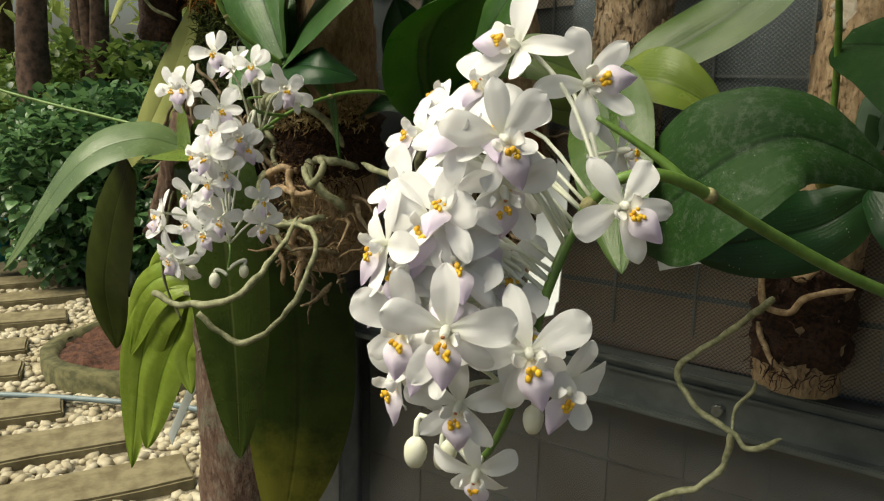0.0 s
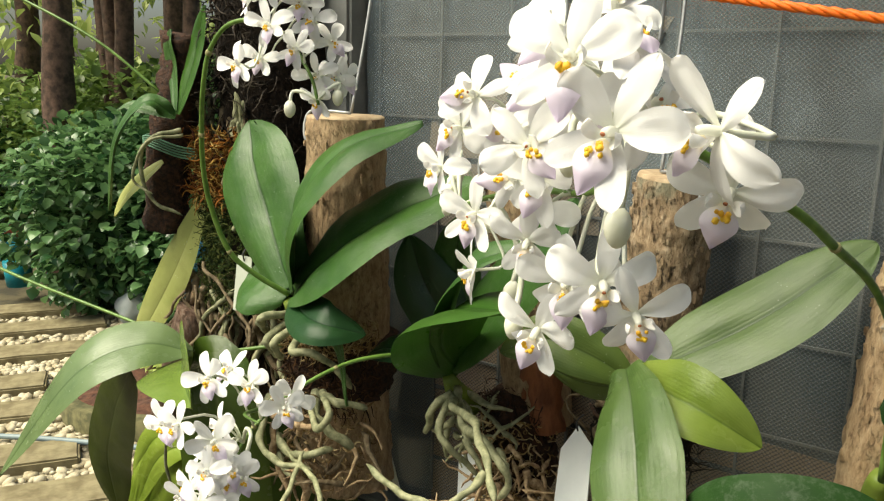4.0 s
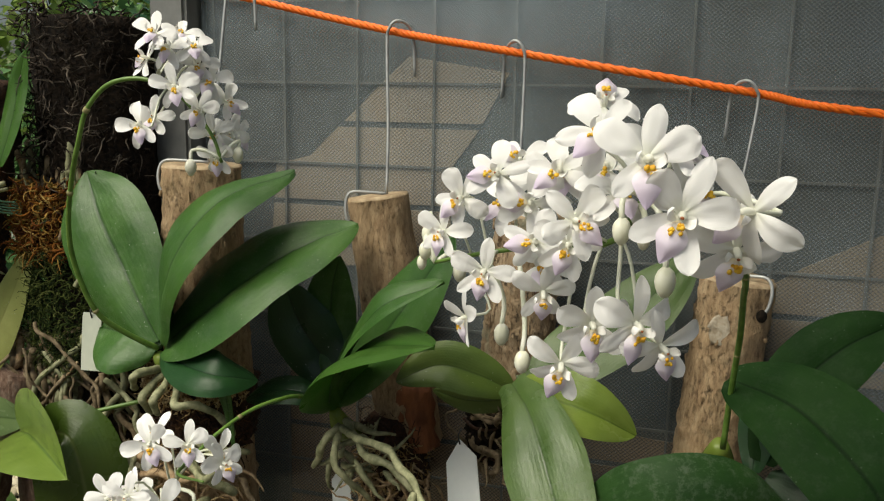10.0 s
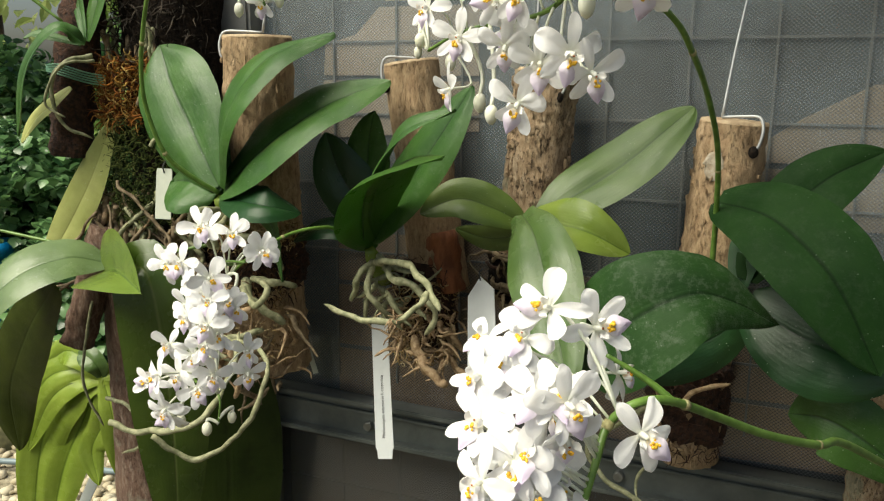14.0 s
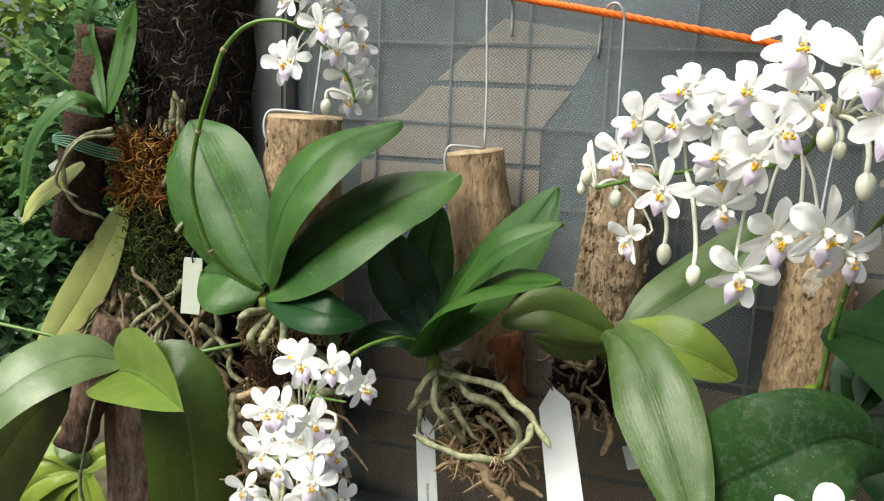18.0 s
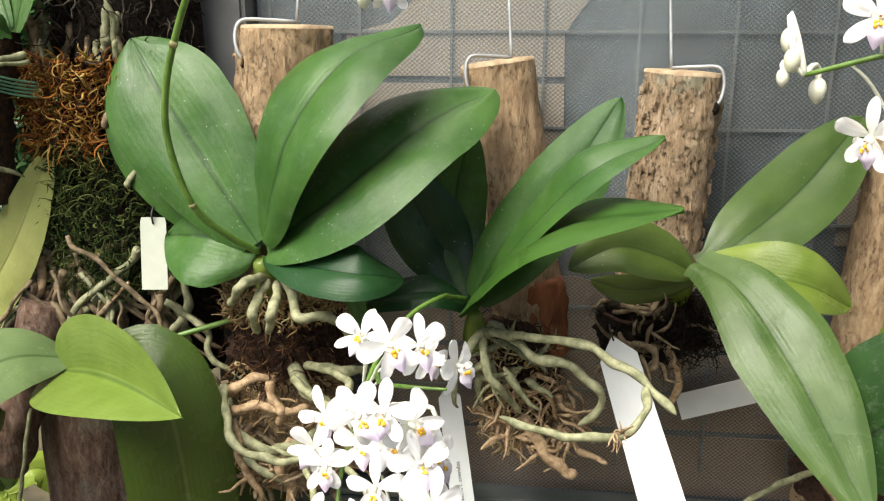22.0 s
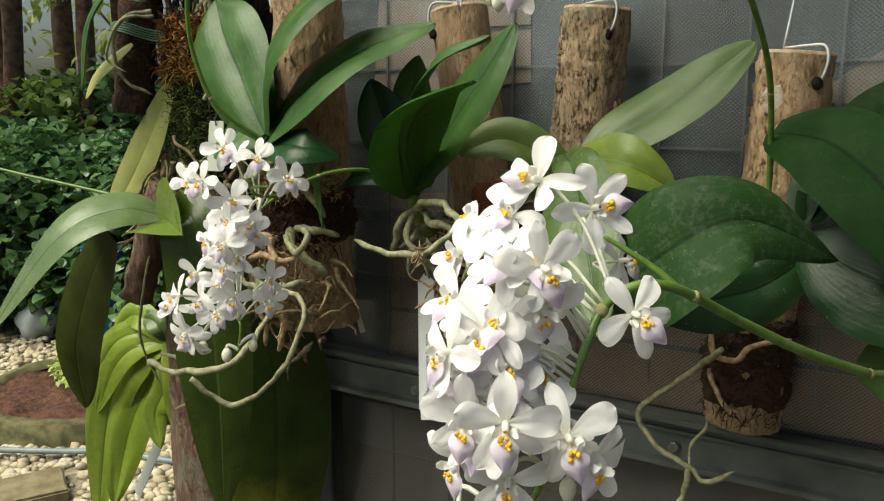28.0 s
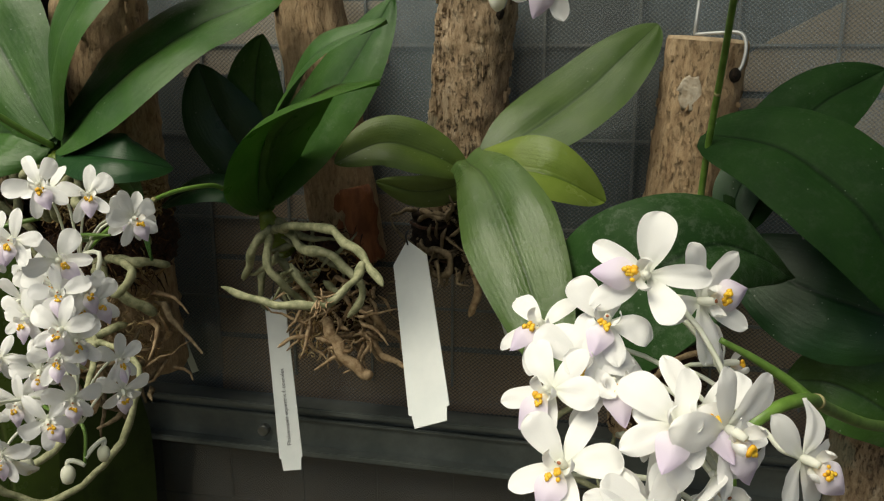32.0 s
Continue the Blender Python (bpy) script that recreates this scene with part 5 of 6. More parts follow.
leaf(orchid_b, leaf_mid, (-0.35, 0.505, 1.274), (-0.328, 0.505, 1.306), (-0.294, 0.508, 1.353), (-0.266, 0.515, 1.398), 0.05, (-0.35, -0.9, 0.25), 0.16)
leaf(orchid_b, leaf_mid, (-0.35, 0.5, 1.276), (-0.323, 0.46, 1.323), (-0.29, 0.435, 1.364), (-0.252, 0.441, 1.383), 0.036, (-0.55, -0.45, 0.7), 0.3)
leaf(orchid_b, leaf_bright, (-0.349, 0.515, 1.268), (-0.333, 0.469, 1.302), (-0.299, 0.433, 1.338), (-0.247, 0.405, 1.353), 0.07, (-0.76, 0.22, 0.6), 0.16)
leaf(orchid_b, leaf_mid, (-0.352, 0.515, 1.272), (-0.364, 0.53, 1.309), (-0.363, 0.528, 1.345), (-0.353, 0.52, 1.377), 0.04, (0.1, -1, 0.1), 0.2)
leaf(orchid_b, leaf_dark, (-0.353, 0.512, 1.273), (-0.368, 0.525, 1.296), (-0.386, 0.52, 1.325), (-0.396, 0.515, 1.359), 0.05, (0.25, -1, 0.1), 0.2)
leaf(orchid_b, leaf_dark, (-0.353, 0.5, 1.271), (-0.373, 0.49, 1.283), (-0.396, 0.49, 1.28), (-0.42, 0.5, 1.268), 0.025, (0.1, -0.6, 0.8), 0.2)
leaf(orchid_c, leaf_sage, (-0.215, 0.508, 1.299), (-0.189, 0.515, 1.315), (-0.148, 0.54, 1.344), (-0.107, 0.571, 1.384), 0.053, (-0.35, -0.85, 0.4), 0.25, obovate_profile)
leaf(orchid_c, leaf_olive, (-0.221, 0.505, 1.296), (-0.242, 0.495, 1.308), (-0.268, 0.488, 1.314), (-0.295, 0.48, 1.302), 0.034, (0.15, -0.85, 0.5), 0.35)
leaf(orchid_c, leaf_olive, (-0.219, 0.51, 1.29), (-0.235, 0.52, 1.282), (-0.255, 0.52, 1.28), (-0.279, 0.515, 1.286), 0.024, (0.1, -0.8, -0.3), 0.2)
leaf(orchid_c, leaf_pale, (-0.219, 0.497, 1.304), (-0.2, 0.463, 1.295), (-0.176, 0.423, 1.257), (-0.152, 0.385, 1.205), 0.054, (-0.2, -0.75, 0.6), 0.2, strap_profile)
leaf(orchid_c, leaf_lime2, (-0.214, 0.5, 1.302), (-0.19, 0.482, 1.302), (-0.166, 0.474, 1.299), (-0.136, 0.482, 1.284), 0.04, (0, -0.75, 0.65), 0.5)
leaf(orchid_d, leaf_dusty_lit, (-0.16, 0.43, 1.217), (-0.12, 0.41, 1.258), (-0.08, 0.42, 1.276), (-0.037, 0.46, 1.2495), 0.082, (0.1, -0.8, 0.6), 0.22, pointed_profile)
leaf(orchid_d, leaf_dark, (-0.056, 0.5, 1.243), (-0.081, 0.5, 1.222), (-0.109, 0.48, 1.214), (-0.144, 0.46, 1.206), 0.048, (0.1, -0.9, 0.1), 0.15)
leaf(orchid_d, leaf_shaded, (-0.082, 0.5, 1.322), (-0.044, 0.468, 1.316), (-0.009, 0.44, 1.287), (0.02, 0.43, 1.234), 0.064, (0.05, -0.85, 0.5), 0.2)
leaf(orchid_d, leaf_shaded, (-0.058, 0.505, 1.267), (-0.04, 0.53, 1.306), (-0.012, 0.54, 1.336), (0.024, 0.55, 1.357), 0.05, (-0.3, -0.9, 0.3), 0.3)
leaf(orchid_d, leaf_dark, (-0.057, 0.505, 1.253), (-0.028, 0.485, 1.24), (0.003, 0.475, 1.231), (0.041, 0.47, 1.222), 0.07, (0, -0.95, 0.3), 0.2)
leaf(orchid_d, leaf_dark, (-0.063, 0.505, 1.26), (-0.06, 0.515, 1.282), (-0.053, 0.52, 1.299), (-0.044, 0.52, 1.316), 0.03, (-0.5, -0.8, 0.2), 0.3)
leaf(orchid_e, leaf_mid, (0.056, 0.5, 1.142), (0.025, 0.49, 1.168), (-0.001, 0.49, 1.18), (-0.024, 0.505, 1.175), 0.05, (0.1, -0.95, 0.2), 0.15)
leaf(orchid_f, leaf_fresh, (-0.604, 0.472, 1.23), (-0.572, 0.45, 1.238), (-0.536, 0.424, 1.242), (-0.497, 0.4, 1.237), 0.059, (-0.1, -0.8, 0.6), 0.95, heart_profile)
leaf(orchid_f, leaf_shine, (-0.6, 0.482, 1.235), (-0.628, 0.45, 1.244), (-0.662, 0.41, 1.22), (-0.723, 0.37, 1.126), 0.058, (0.1, -0.62, 0.78), 0.2, stalked_profile)
leaf(orchid_f, leaf_hang, (-0.576, 0.46, 1.232), (-0.529, 0.445, 1.236), (-0.519, 0.452, 1.1), (-0.536, 0.47, 0.961), 0.066, (0.62, -0.7, 0.35), 0.12)
leaf(orchid_f, leaf_old, (-0.563, 0.52, 1.175), (-0.525, 0.53, 1.104), (-0.526, 0.535, 0.975), (-0.553, 0.535, 0.84), 0.105, (0.65, -0.75, 0.05), 0.08)
leaf(orchid_f, leaf_mottled, (-0.631, 0.44, 1.221), (-0.705, 0.47, 1.158), (-0.771, 0.5, 1.079), (-0.797, 0.525, 0.997), 0.062, (0.35, -0.9, 0.2), 0.1)
leaf(orchid_f, leaf_straw, (-0.626, 0.515, 1.356), (-0.646, 0.505, 1.305), (-0.671, 0.5, 1.263), (-0.705, 0.49, 1.208), 0.036, (0.3, -0.9, 0.25), 0.25)
leaf(orchid_g, leaf_lime, (-0.749, 0.605, 1.062), (-0.787, 0.595, 1.042), (-0.832, 0.585, 0.973), (-0.856, 0.575, 0.815), 0.058, (0.45, -0.75, 0.45), 0.3)
leaf(orchid_g, leaf_lime, (-0.749, 0.605, 1.062), (-0.781, 0.6, 1.004), (-0.808, 0.59, 0.939), (-0.83, 0.58, 0.846), 0.058, (0.45, -0.75, 0.45), 0.3)
leaf(orchid_g, leaf_lime, (-0.749, 0.605, 1.062), (-0.75, 0.6, 1.009), (-0.764, 0.595, 0.973), (-0.752, 0.59, 0.933), 0.032, (0.45, -0.75, 0.45), 0.3)
leaf(orchid_g, leaf_lime, (-0.749, 0.605, 1.062), (-0.793, 0.595, 1.068), (-0.828, 0.59, 1.047), (-0.86, 0.585, 0.99), 0.036, (0.45, -0.75, 0.45), 0.3)
leaf(orchid_g, leaf_lime, (-0.749, 0.605, 1.062), (-0.78, 0.59, 1.056), (-0.809, 0.58, 1.031), (-0.843, 0.575, 0.967), 0.034, (0.45, -0.75, 0.45), 0.3)
leaf(orchid_g, leaf_lime, (-0.749, 0.605, 1.062), (-0.772, 0.6, 1.085), (-0.799, 0.6, 1.089), (-0.829, 0.595, 1.066), 0.034, (0.45, -0.75, 0.45), 0.3)
leaf(orchid_g, leaf_pale, (-0.749, 0.605, 1.062), (-0.752, 0.6, 1.078), (-0.769, 0.6, 1.088), (-0.797, 0.6, 1.085), 0.026, (0.45, -0.75, 0.45), 0.3)
leaf(orchid_g, leaf_lime, (-0.749, 0.605, 1.062), (-0.735, 0.6, 1.025), (-0.73, 0.6, 0.984), (-0.729, 0.6, 0.942), 0.03, (0.45, -0.75, 0.45), 0.3)
leaf(orchid_g, leaf_lime, (-0.749, 0.605, 1.062), (-0.732, 0.62, 1.075), (-0.717, 0.63, 1.061), (-0.702, 0.63, 1.028), 0.03, (0.45, -0.75, 0.45), 0.3)
leaf(orchid_h, leaf_mid, (-0.624, 0.49, 1.432), (-0.636, 0.47, 1.444), (-0.665, 0.46, 1.41), (-0.681, 0.46, 1.35), 0.022, (-0.2, -0.7, 0.6), 0.3)
leaf(orchid_h, leaf_mid, (-0.624, 0.49, 1.436), (-0.638, 0.5, 1.469), (-0.643, 0.5, 1.49), (-0.64, 0.5, 1.503), 0.018, (-0.2, -0.9, 0.2), 0.3)
leaf(orchid_h, leaf_bright, (-0.621, 0.49, 1.434), (-0.617, 0.5, 1.465), (-0.616, 0.51, 1.496), (-0.608, 0.51, 1.522), 0.022, (-0.1, -0.95, 0.1), 0.3)
leaf(orchid_h, leaf_straw, (-0.644, 0.49, 1.393), (-0.657, 0.48, 1.379), (-0.675, 0.475, 1.364), (-0.689, 0.47, 1.343), 0.02, (-0.1, -0.8, 0.5), 0.3)
leaf(orchid_h, leaf_mid, (-0.629, 0.49, 1.431), (-0.65, 0.48, 1.437), (-0.666, 0.475, 1.44), (-0.675, 0.47, 1.436), 0.012, (-0.1, -0.6, 0.7), 0.3)
# aerial roots
root(orchid_b, [(-0.342, 0.5, 1.256), (-0.315, 0.46, 1.267), (-0.287, 0.44, 1.271), (-0.267, 0.42, 1.266), (-0.252, 0.405, 1.259), (-0.244, 0.398, 1.252)], 0.0027)
root(orchid_b, [(-0.258, 0.408, 1.2615), (-0.259, 0.398, 1.255), (-0.266, 0.391, 1.2475), (-0.277, 0.388, 1.2435), (-0.296, 0.39, 1.242), (-0.313, 0.393, 1.2435), (-0.331, 0.396, 1.2475)], 0.0024)
tangle("root_tie", orchid_b, (-0.273, 0.388, 1.2455), (0.0035, 0.004, 0.0025), 16, 0.0007, root_tan, 60, 0.008, 0.3, 4)
root(orchid_b, [(-0.339, 0.5, 1.262), (-0.314, 0.47, 1.253), (-0.29, 0.46, 1.248), (-0.273, 0.46, 1.229), (-0.286, 0.47, 1.21)], 0.0029)
root(orchid_b, [(-0.343, 0.5, 1.258), (-0.355, 0.49, 1.244), (-0.365, 0.5, 1.221)], 0.0029)
root(orchid_b, [(-0.346, 0.5, 1.254), (-0.338, 0.48, 1.234), (-0.32, 0.5, 1.201)], 0.0025)
root(orchid_a, [(-0.474, 0.475, 1.292), (-0.479, 0.45, 1.296), (-0.494, 0.47, 1.276)], 0.003)
root(orchid_a, [(-0.471, 0.475, 1.29), (-0.474, 0.45, 1.28), (-0.474, 0.46, 1.264)], 0.0029)
root(orchid_a, [(-0.464, 0.475, 1.29), (-0.46, 0.445, 1.282), (-0.469, 0.46, 1.264)], 0.0029)
root(orchid_a, [(-0.46, 0.475, 1.291), (-0.446, 0.45, 1.278), (-0.43, 0.46, 1.275), (-0.417, 0.48, 1.248)], 0.0032)
root(orchid_a, [(-0.504, 0.48, 1.222), (-0.494, 0.46, 1.195), (-0.468, 0.45, 1.188), (-0.439, 0.46, 1.186)], 0.0029)
root(orchid_a, [(-0.46, 0.48, 1.227), (-0.433, 0.46, 1.22), (-0.421, 0.46, 1.236), (-0.44, 0.47, 1.238)], 0.0029)
root(orchid_a, [(-0.509, 0.368, 1.14), (-0.48, 0.375, 1.135), (-0.436, 0.385, 1.147), (-0.432, 0.42, 1.172), (-0.457, 0.47, 1.192)], 0.0026)
root(orchid_a, [(-0.486, 0.39, 1.124), (-0.474, 0.4, 1.109), (-0.451, 0.41, 1.104), (-0.413, 0.42, 1.141), (-0.412, 0.44, 1.184), (-0.476, 0.47, 1.186)], 0.0024)
root(orchid_d, [(-0.107, 0.52, 1.171), (-0.14, 0.55, 1.135), (-0.172, 0.555, 1.101), (-0.156, 0.55, 1.078), (-0.13, 0.545, 1.068), (-0.116, 0.54, 1.062), (-0.093, 0.525, 1.08)], 0.0024)
root(orchid_d, [(-0.13, 0.545, 1.068), (-0.134, 0.55, 1.042), (-0.148, 0.545, 1.023), (-0.178, 0.54, 1.003), (-0.21, 0.54, 0.96)], 0.0026)
root(orchid_d, [(-0.12, 0.555, 1.118), (-0.122, 0.56, 1.096), (-0.131, 0.555, 1.081), (-0.13, 0.545, 1.068)], 0.0016)
root(orchid_h, [(-0.616, 0.49, 1.421), (-0.627, 0.47, 1.416), (-0.648, 0.47, 1.394), (-0.647, 0.48, 1.362), (-0.632, 0.5, 1.347)], 0.002)
root(orchid_h, [(-0.614, 0.49, 1.417), (-0.628, 0.465, 1.412), (-0.65, 0.465, 1.38), (-0.638, 0.475, 1.367)], 0.0014)
root(orchid_g, [(-0.643, 0.5, 1.21), (-0.65, 0.49, 1.158), (-0.658, 0.49, 1.106), (-0.646, 0.5, 1.061)], 0.0016)
root(orchid_g, [(-0.639, 0.5, 1.093), (-0.59, 0.48, 1.096), (-0.578, 0.48, 1.066), (-0.625, 0.5, 1.036)], 0.002)
# flower spikes
spike_a = spike(orchid_a, [(-0.476, 0.474, 1.309), (-0.489, 0.456, 1.324), (-0.5, 0.44, 1.343), (-0.506, 0.429, 1.378), (-0.501, 0.42, 1.407), (-0.488, 0.41, 1.437), (-0.475, 0.402, 1.46), (-0.466, 0.4, 1.48), (-0.45, 0.4, 1.495), (-0.431, 0.402, 1.499), (-0.415, 0.404, 1.495), (-0.404, 0.41, 1.486), (-0.386, 0.408, 1.467), (-0.38, 0.408, 1.451)], 0.0021)
spike_d = spike(orchid_d, [(-0.082, 0.504, 1.274), (-0.081, 0.49, 1.317), (-0.081, 0.46, 1.359), (-0.085, 0.41, 1.392), (-0.09, 0.35, 1.416), (-0.099, 0.315, 1.433), (-0.129, 0.272, 1.456), (-0.14, 0.288, 1.44), (-0.156, 0.3, 1.432), (-0.176, 0.308, 1.43), (-0.2, 0.312, 1.425), (-0.224, 0.327, 1.417)], 0.002)
spike_e = spike(orchid_e, [(0.056, 0.5, 1.142), (0.003, 0.4, 1.201), (-0.014, 0.356, 1.216), (-0.04, 0.315, 1.234), (-0.062, 0.283, 1.252), (-0.08, 0.245, 1.271), (-0.093, 0.232, 1.272), (-0.102, 0.228, 1.263), (-0.104, 0.218, 1.252), (-0.107, 0.211, 1.236), (-0.111, 0.21, 1.217), (-0.117, 0.211, 1.199), (-0.124, 0.213, 1.185), (-0.131, 0.214, 1.175)], 0.0025)
spike(orchid_e, [(-0.078, 0.248, 1.269), (-0.086, 0.246, 1.276), (-0.096, 0.243, 1.283), (-0.106, 0.24, 1.289)], 0.0019, ())
spike_b = spike(orchid_b, [(-0.355, 0.495, 1.278), (-0.363, 0.478, 1.284), (-0.366, 0.458, 1.29), (-0.38, 0.43, 1.288), (-0.392, 0.395, 1.276), (-0.397, 0.365, 1.258), (-0.403, 0.352, 1.229), (-0.398, 0.335, 1.205), (-0.365, 0.318, 1.204), (-0.361, 0.312, 1.187)], 0.0016)
spike(orchid_b, [(-0.392, 0.392, 1.274), (-0.385, 0.362, 1.278), (-0.37, 0.34, 1.286), (-0.352, 0.334, 1.288)], 0.0014, ())
# open flowers: place, azimuth and height of the way it faces, roll, breadth
flower(orchid_e, spike_e, (-0.128, 0.228, 1.31), -6, 17, -88, 0.0313)
flower(orchid_e, spike_e, (-0.112, 0.244, 1.299), 42, 12, 95, 0.0329)
flower(orchid_e, spike_e, (-0.144, 0.219, 1.287), -6, 42, 0, 0.0273)
flower(orchid_e, spike_e, (-0.122, 0.189, 1.286), 14, 37, -30, 0.0289)
flower(orchid_e, spike_e, (-0.111, 0.191, 1.285), 44, -3, 20, 0.0314)
flower(orchid_e, spike_e, (-0.112, 0.194, 1.271), 39, -28, 0, 0.0315)
flower(orchid_e, spike_e, (-0.087, 0.218, 1.266), 34, 7, 45, 0.0318)
flower(orchid_e, spike_e, (-0.103, 0.251, 1.278), 84, 12, 40, 0.0272)
flower(orchid_e, spike_e, (-0.128, 0.183, 1.262), 19, 7, -15, 0.0306)
flower(orchid_e, spike_e, (-0.139, 0.177, 1.255), -21, 7, -15, 0.0288)
flower(orchid_e, spike_e, (-0.131, 0.183, 1.239), -11, 12, -70, 0.0265)
flower(orchid_e, spike_e, (-0.132, 0.177, 1.232), 14, 2, -5, 0.032)
flower(orchid_e, spike_e, (-0.1, 0.19, 1.228), 29, 7, 15, 0.0347)
flower(orchid_e, spike_e, (-0.12, 0.187, 1.209), 19, -8, 0, 0.0304)
flower(orchid_e, spike_e, (-0.137, 0.181, 1.215), -16, -8, 5, 0.0295)
flower(orchid_e, spike_e, (-0.115, 0.172, 1.236), 24, -3, 0, 0.0335)
flower(orchid_e, spike_e, (-0.137, 0.186, 1.245), -36, 22, -20, 0.0275)
flower(orchid_e, spike_e, (-0.117, 0.197, 1.285), 24, 47, 10, 0.0303)
flower(orchid_e, spike_e, (-0.093, 0.198, 1.218), 49, -13, -20, 0.0303)
flower(orchid_e, spike_e, (-0.125, 0.206, 1.179), 14, -28, 0, 0.0292)
flower(orchid_e, spike_e, (-0.151, 0.210, 1.283), -26, 27, -20, 0.0272)
flower(orchid_e, spike_e, (-0.147, 0.199, 1.268), -16, 37, -10, 0.0294)
flower(orchid_e, spike_e, (-0.124, 0.185, 1.264), 9, 57, 0, 0.0296)
flower(orchid_e, spike_e, (-0.124, 0.201, 1.255), 49, 27, 15, 0.029)
flower(orchid_e, spike_e, (-0.122, 0.185, 1.24), 24, 52, 0, 0.0323)
flower(orchid_e, spike_e, (-0.109, 0.196, 1.231), 64, 32, 20, 0.0311)
flower(orchid_e, spike_e, (-0.141, 0.184, 1.238), -31, 17, -20, 0.0273)
flower(orchid_e, spike_e, (-0.138, 0.226, 1.297), 4, 42, -20, 0.0270)
flower(orchid_e, spike_e, (-0.155, 0.230, 1.293), -16, 47, -30, 0.0257)
flower(orchid_e, spike_e, (-0.124, 0.213, 1.271), 54, 17, 10, 0.0316)
flower(orchid_e, spike_e, (-0.121, 0.184, 1.250), 34, 37, 10, 0.0303)
flower(orchid_e, spike_e, (-0.132, 0.190, 1.255), -1, 27, 0, 0.0293)
flower(orchid_e, spike_e, (-0.12, 0.208, 1.243), 59, 22, 0, 0.0315)
flower(orchid_e, spike_e, (-0.128, 0.185, 1.223), -6, 27, 0, 0.0300)
flower(orchid_e, spike_e, (-0.137, 0.217, 1.283), 24, 37, 0, 0.0275)
flower(orchid_d, spike_d, (-0.147, 0.262, 1.479), 7, 21, -40, 0.0307)
flower(orchid_d, spike_d, (-0.1305, 0.236, 1.472), 14, 8, -3, 0.034)
flower(orchid_d, spike_d, (-0.119, 0.236, 1.4555), 2, 1, -22, 0.0345)
flower(orchid_d, spike_d, (-0.098, 0.245, 1.4565), -42, 4, -42, 0.0335)
flower(orchid_d, spike_d, (-0.1005, 0.266, 1.441), 8, -22, -15, 0.034)
flower(orchid_d, spike_d, (-0.182, 0.304, 1.465), 2, 26, -120, 0.025)
flower(orchid_d, spike_d, (-0.186, 0.28, 1.462), -3, 11, -80, 0.0255)
flower(orchid_d, spike_d, (-0.163, 0.281, 1.464), 7, 16, -50, 0.0265)
flower(orchid_d, spike_d, (-0.205, 0.299, 1.45), -8, 6, -40, 0.025)
flower(orchid_d, spike_d, (-0.174, 0.286, 1.451), 2, 6, -90, 0.0282)
flower(orchid_d, spike_d, (-0.212, 0.298, 1.436), -23, 6, -5, 0.0233)
flower(orchid_d, spike_d, (-0.171, 0.281, 1.437), 7, 6, -80, 0.0265)
flower(orchid_d, spike_d, (-0.154, 0.258, 1.449), 22, 6, 45, 0.0265)
flower(orchid_d, spike_d, (-0.158, 0.274, 1.438), 7, -4, -20, 0.026)
flower(orchid_d, spike_d, (-0.193, 0.292, 1.422), -3, -4, -10, 0.0263)
flower(orchid_d, spike_d, (-0.148, 0.274, 1.409), 17, -9, 0, 0.0301)
flower(orchid_d, spike_d, (-0.132, 0.264, 1.413), 32, -14, -10, 0.0312)
flower(orchid_d, spike_d, (-0.168, 0.285, 1.417), 12, -29, 0, 0.0259)
flower(orchid_d, spike_d, (-0.205, 0.311, 1.397), -53, -14, 0, 0.0241)
flower(orchid_d, spike_d, (-0.122, 0.249, 1.475), 47, 66, 0, 0.0277)
flower(orchid_d, spike_d, (-0.15, 0.3, 1.488), 17, 51, 170, 0.0288)
flower(orchid_d, spike_d, (-0.159, 0.278, 1.391), 7, -19, -20, 0.0299)
flower(orchid_d, spike_d, (-0.123, 0.267, 1.405), 37, -19, 15, 0.0287)
flower(orchid_d, spike_d, (-0.141, 0.27, 1.457), 27, 46, 0, 0.0308)
flower(orchid_d, spike_d, (-0.117, 0.253, 1.461), 42, 26, 20, 0.0307)
flower(orchid_d, spike_d, (-0.188, 0.309, 1.448), -13, 31, -30, 0.0266)
flower(orchid_d, spike_d, (-0.164, 0.29, 1.461), 12, 41, 0, 0.0276)
flower(orchid_d, spike_d, (-0.146, 0.285, 1.465), -3, 31, -10, 0.0304)
flower(orchid_d, spike_d, (-0.169, 0.294, 1.426), -3, 16, -10, 0.0256)
flower(orchid_a, spike_a, (-0.413, 0.378, 1.473), 8, 6, 15, 0.026)
flower(orchid_a, spike_a, (-0.422, 0.403, 1.477), 24, 11, -10, 0.0249)
flower(orchid_a, spike_a, (-0.393, 0.383, 1.494), 16, 11, 15, 0.0264)
flower(orchid_a, spike_a, (-0.389, 0.413, 1.499), 31, 11, -20, 0.0275)
flower(orchid_a, spike_a, (-0.388, 0.399, 1.482), 16, 6, -20, 0.0244)
flower(orchid_a, spike_a, (-0.387, 0.427, 1.487), 41, 6, 40, 0.0246)
flower(orchid_a, spike_a, (-0.391, 0.418, 1.468), 16, 1, 20, 0.0255)
flower(orchid_a, spike_a, (-0.387, 0.43, 1.467), 31, 1, -30, 0.0257)
flower(orchid_a, spike_a, (-0.387, 0.415, 1.454), 16, -14, 0, 0.0251)
flower(orchid_a, spike_a, (-0.415, 0.391, 1.51), -44, 16, -60, 0.0264)
flower(orchid_a, spike_a, (-0.393, 0.402, 1.517), 31, 36, 10, 0.0258)
flower(orchid_a, spike_a, (-0.406, 0.385, 1.523), 11, 46, 0, 0.0259)
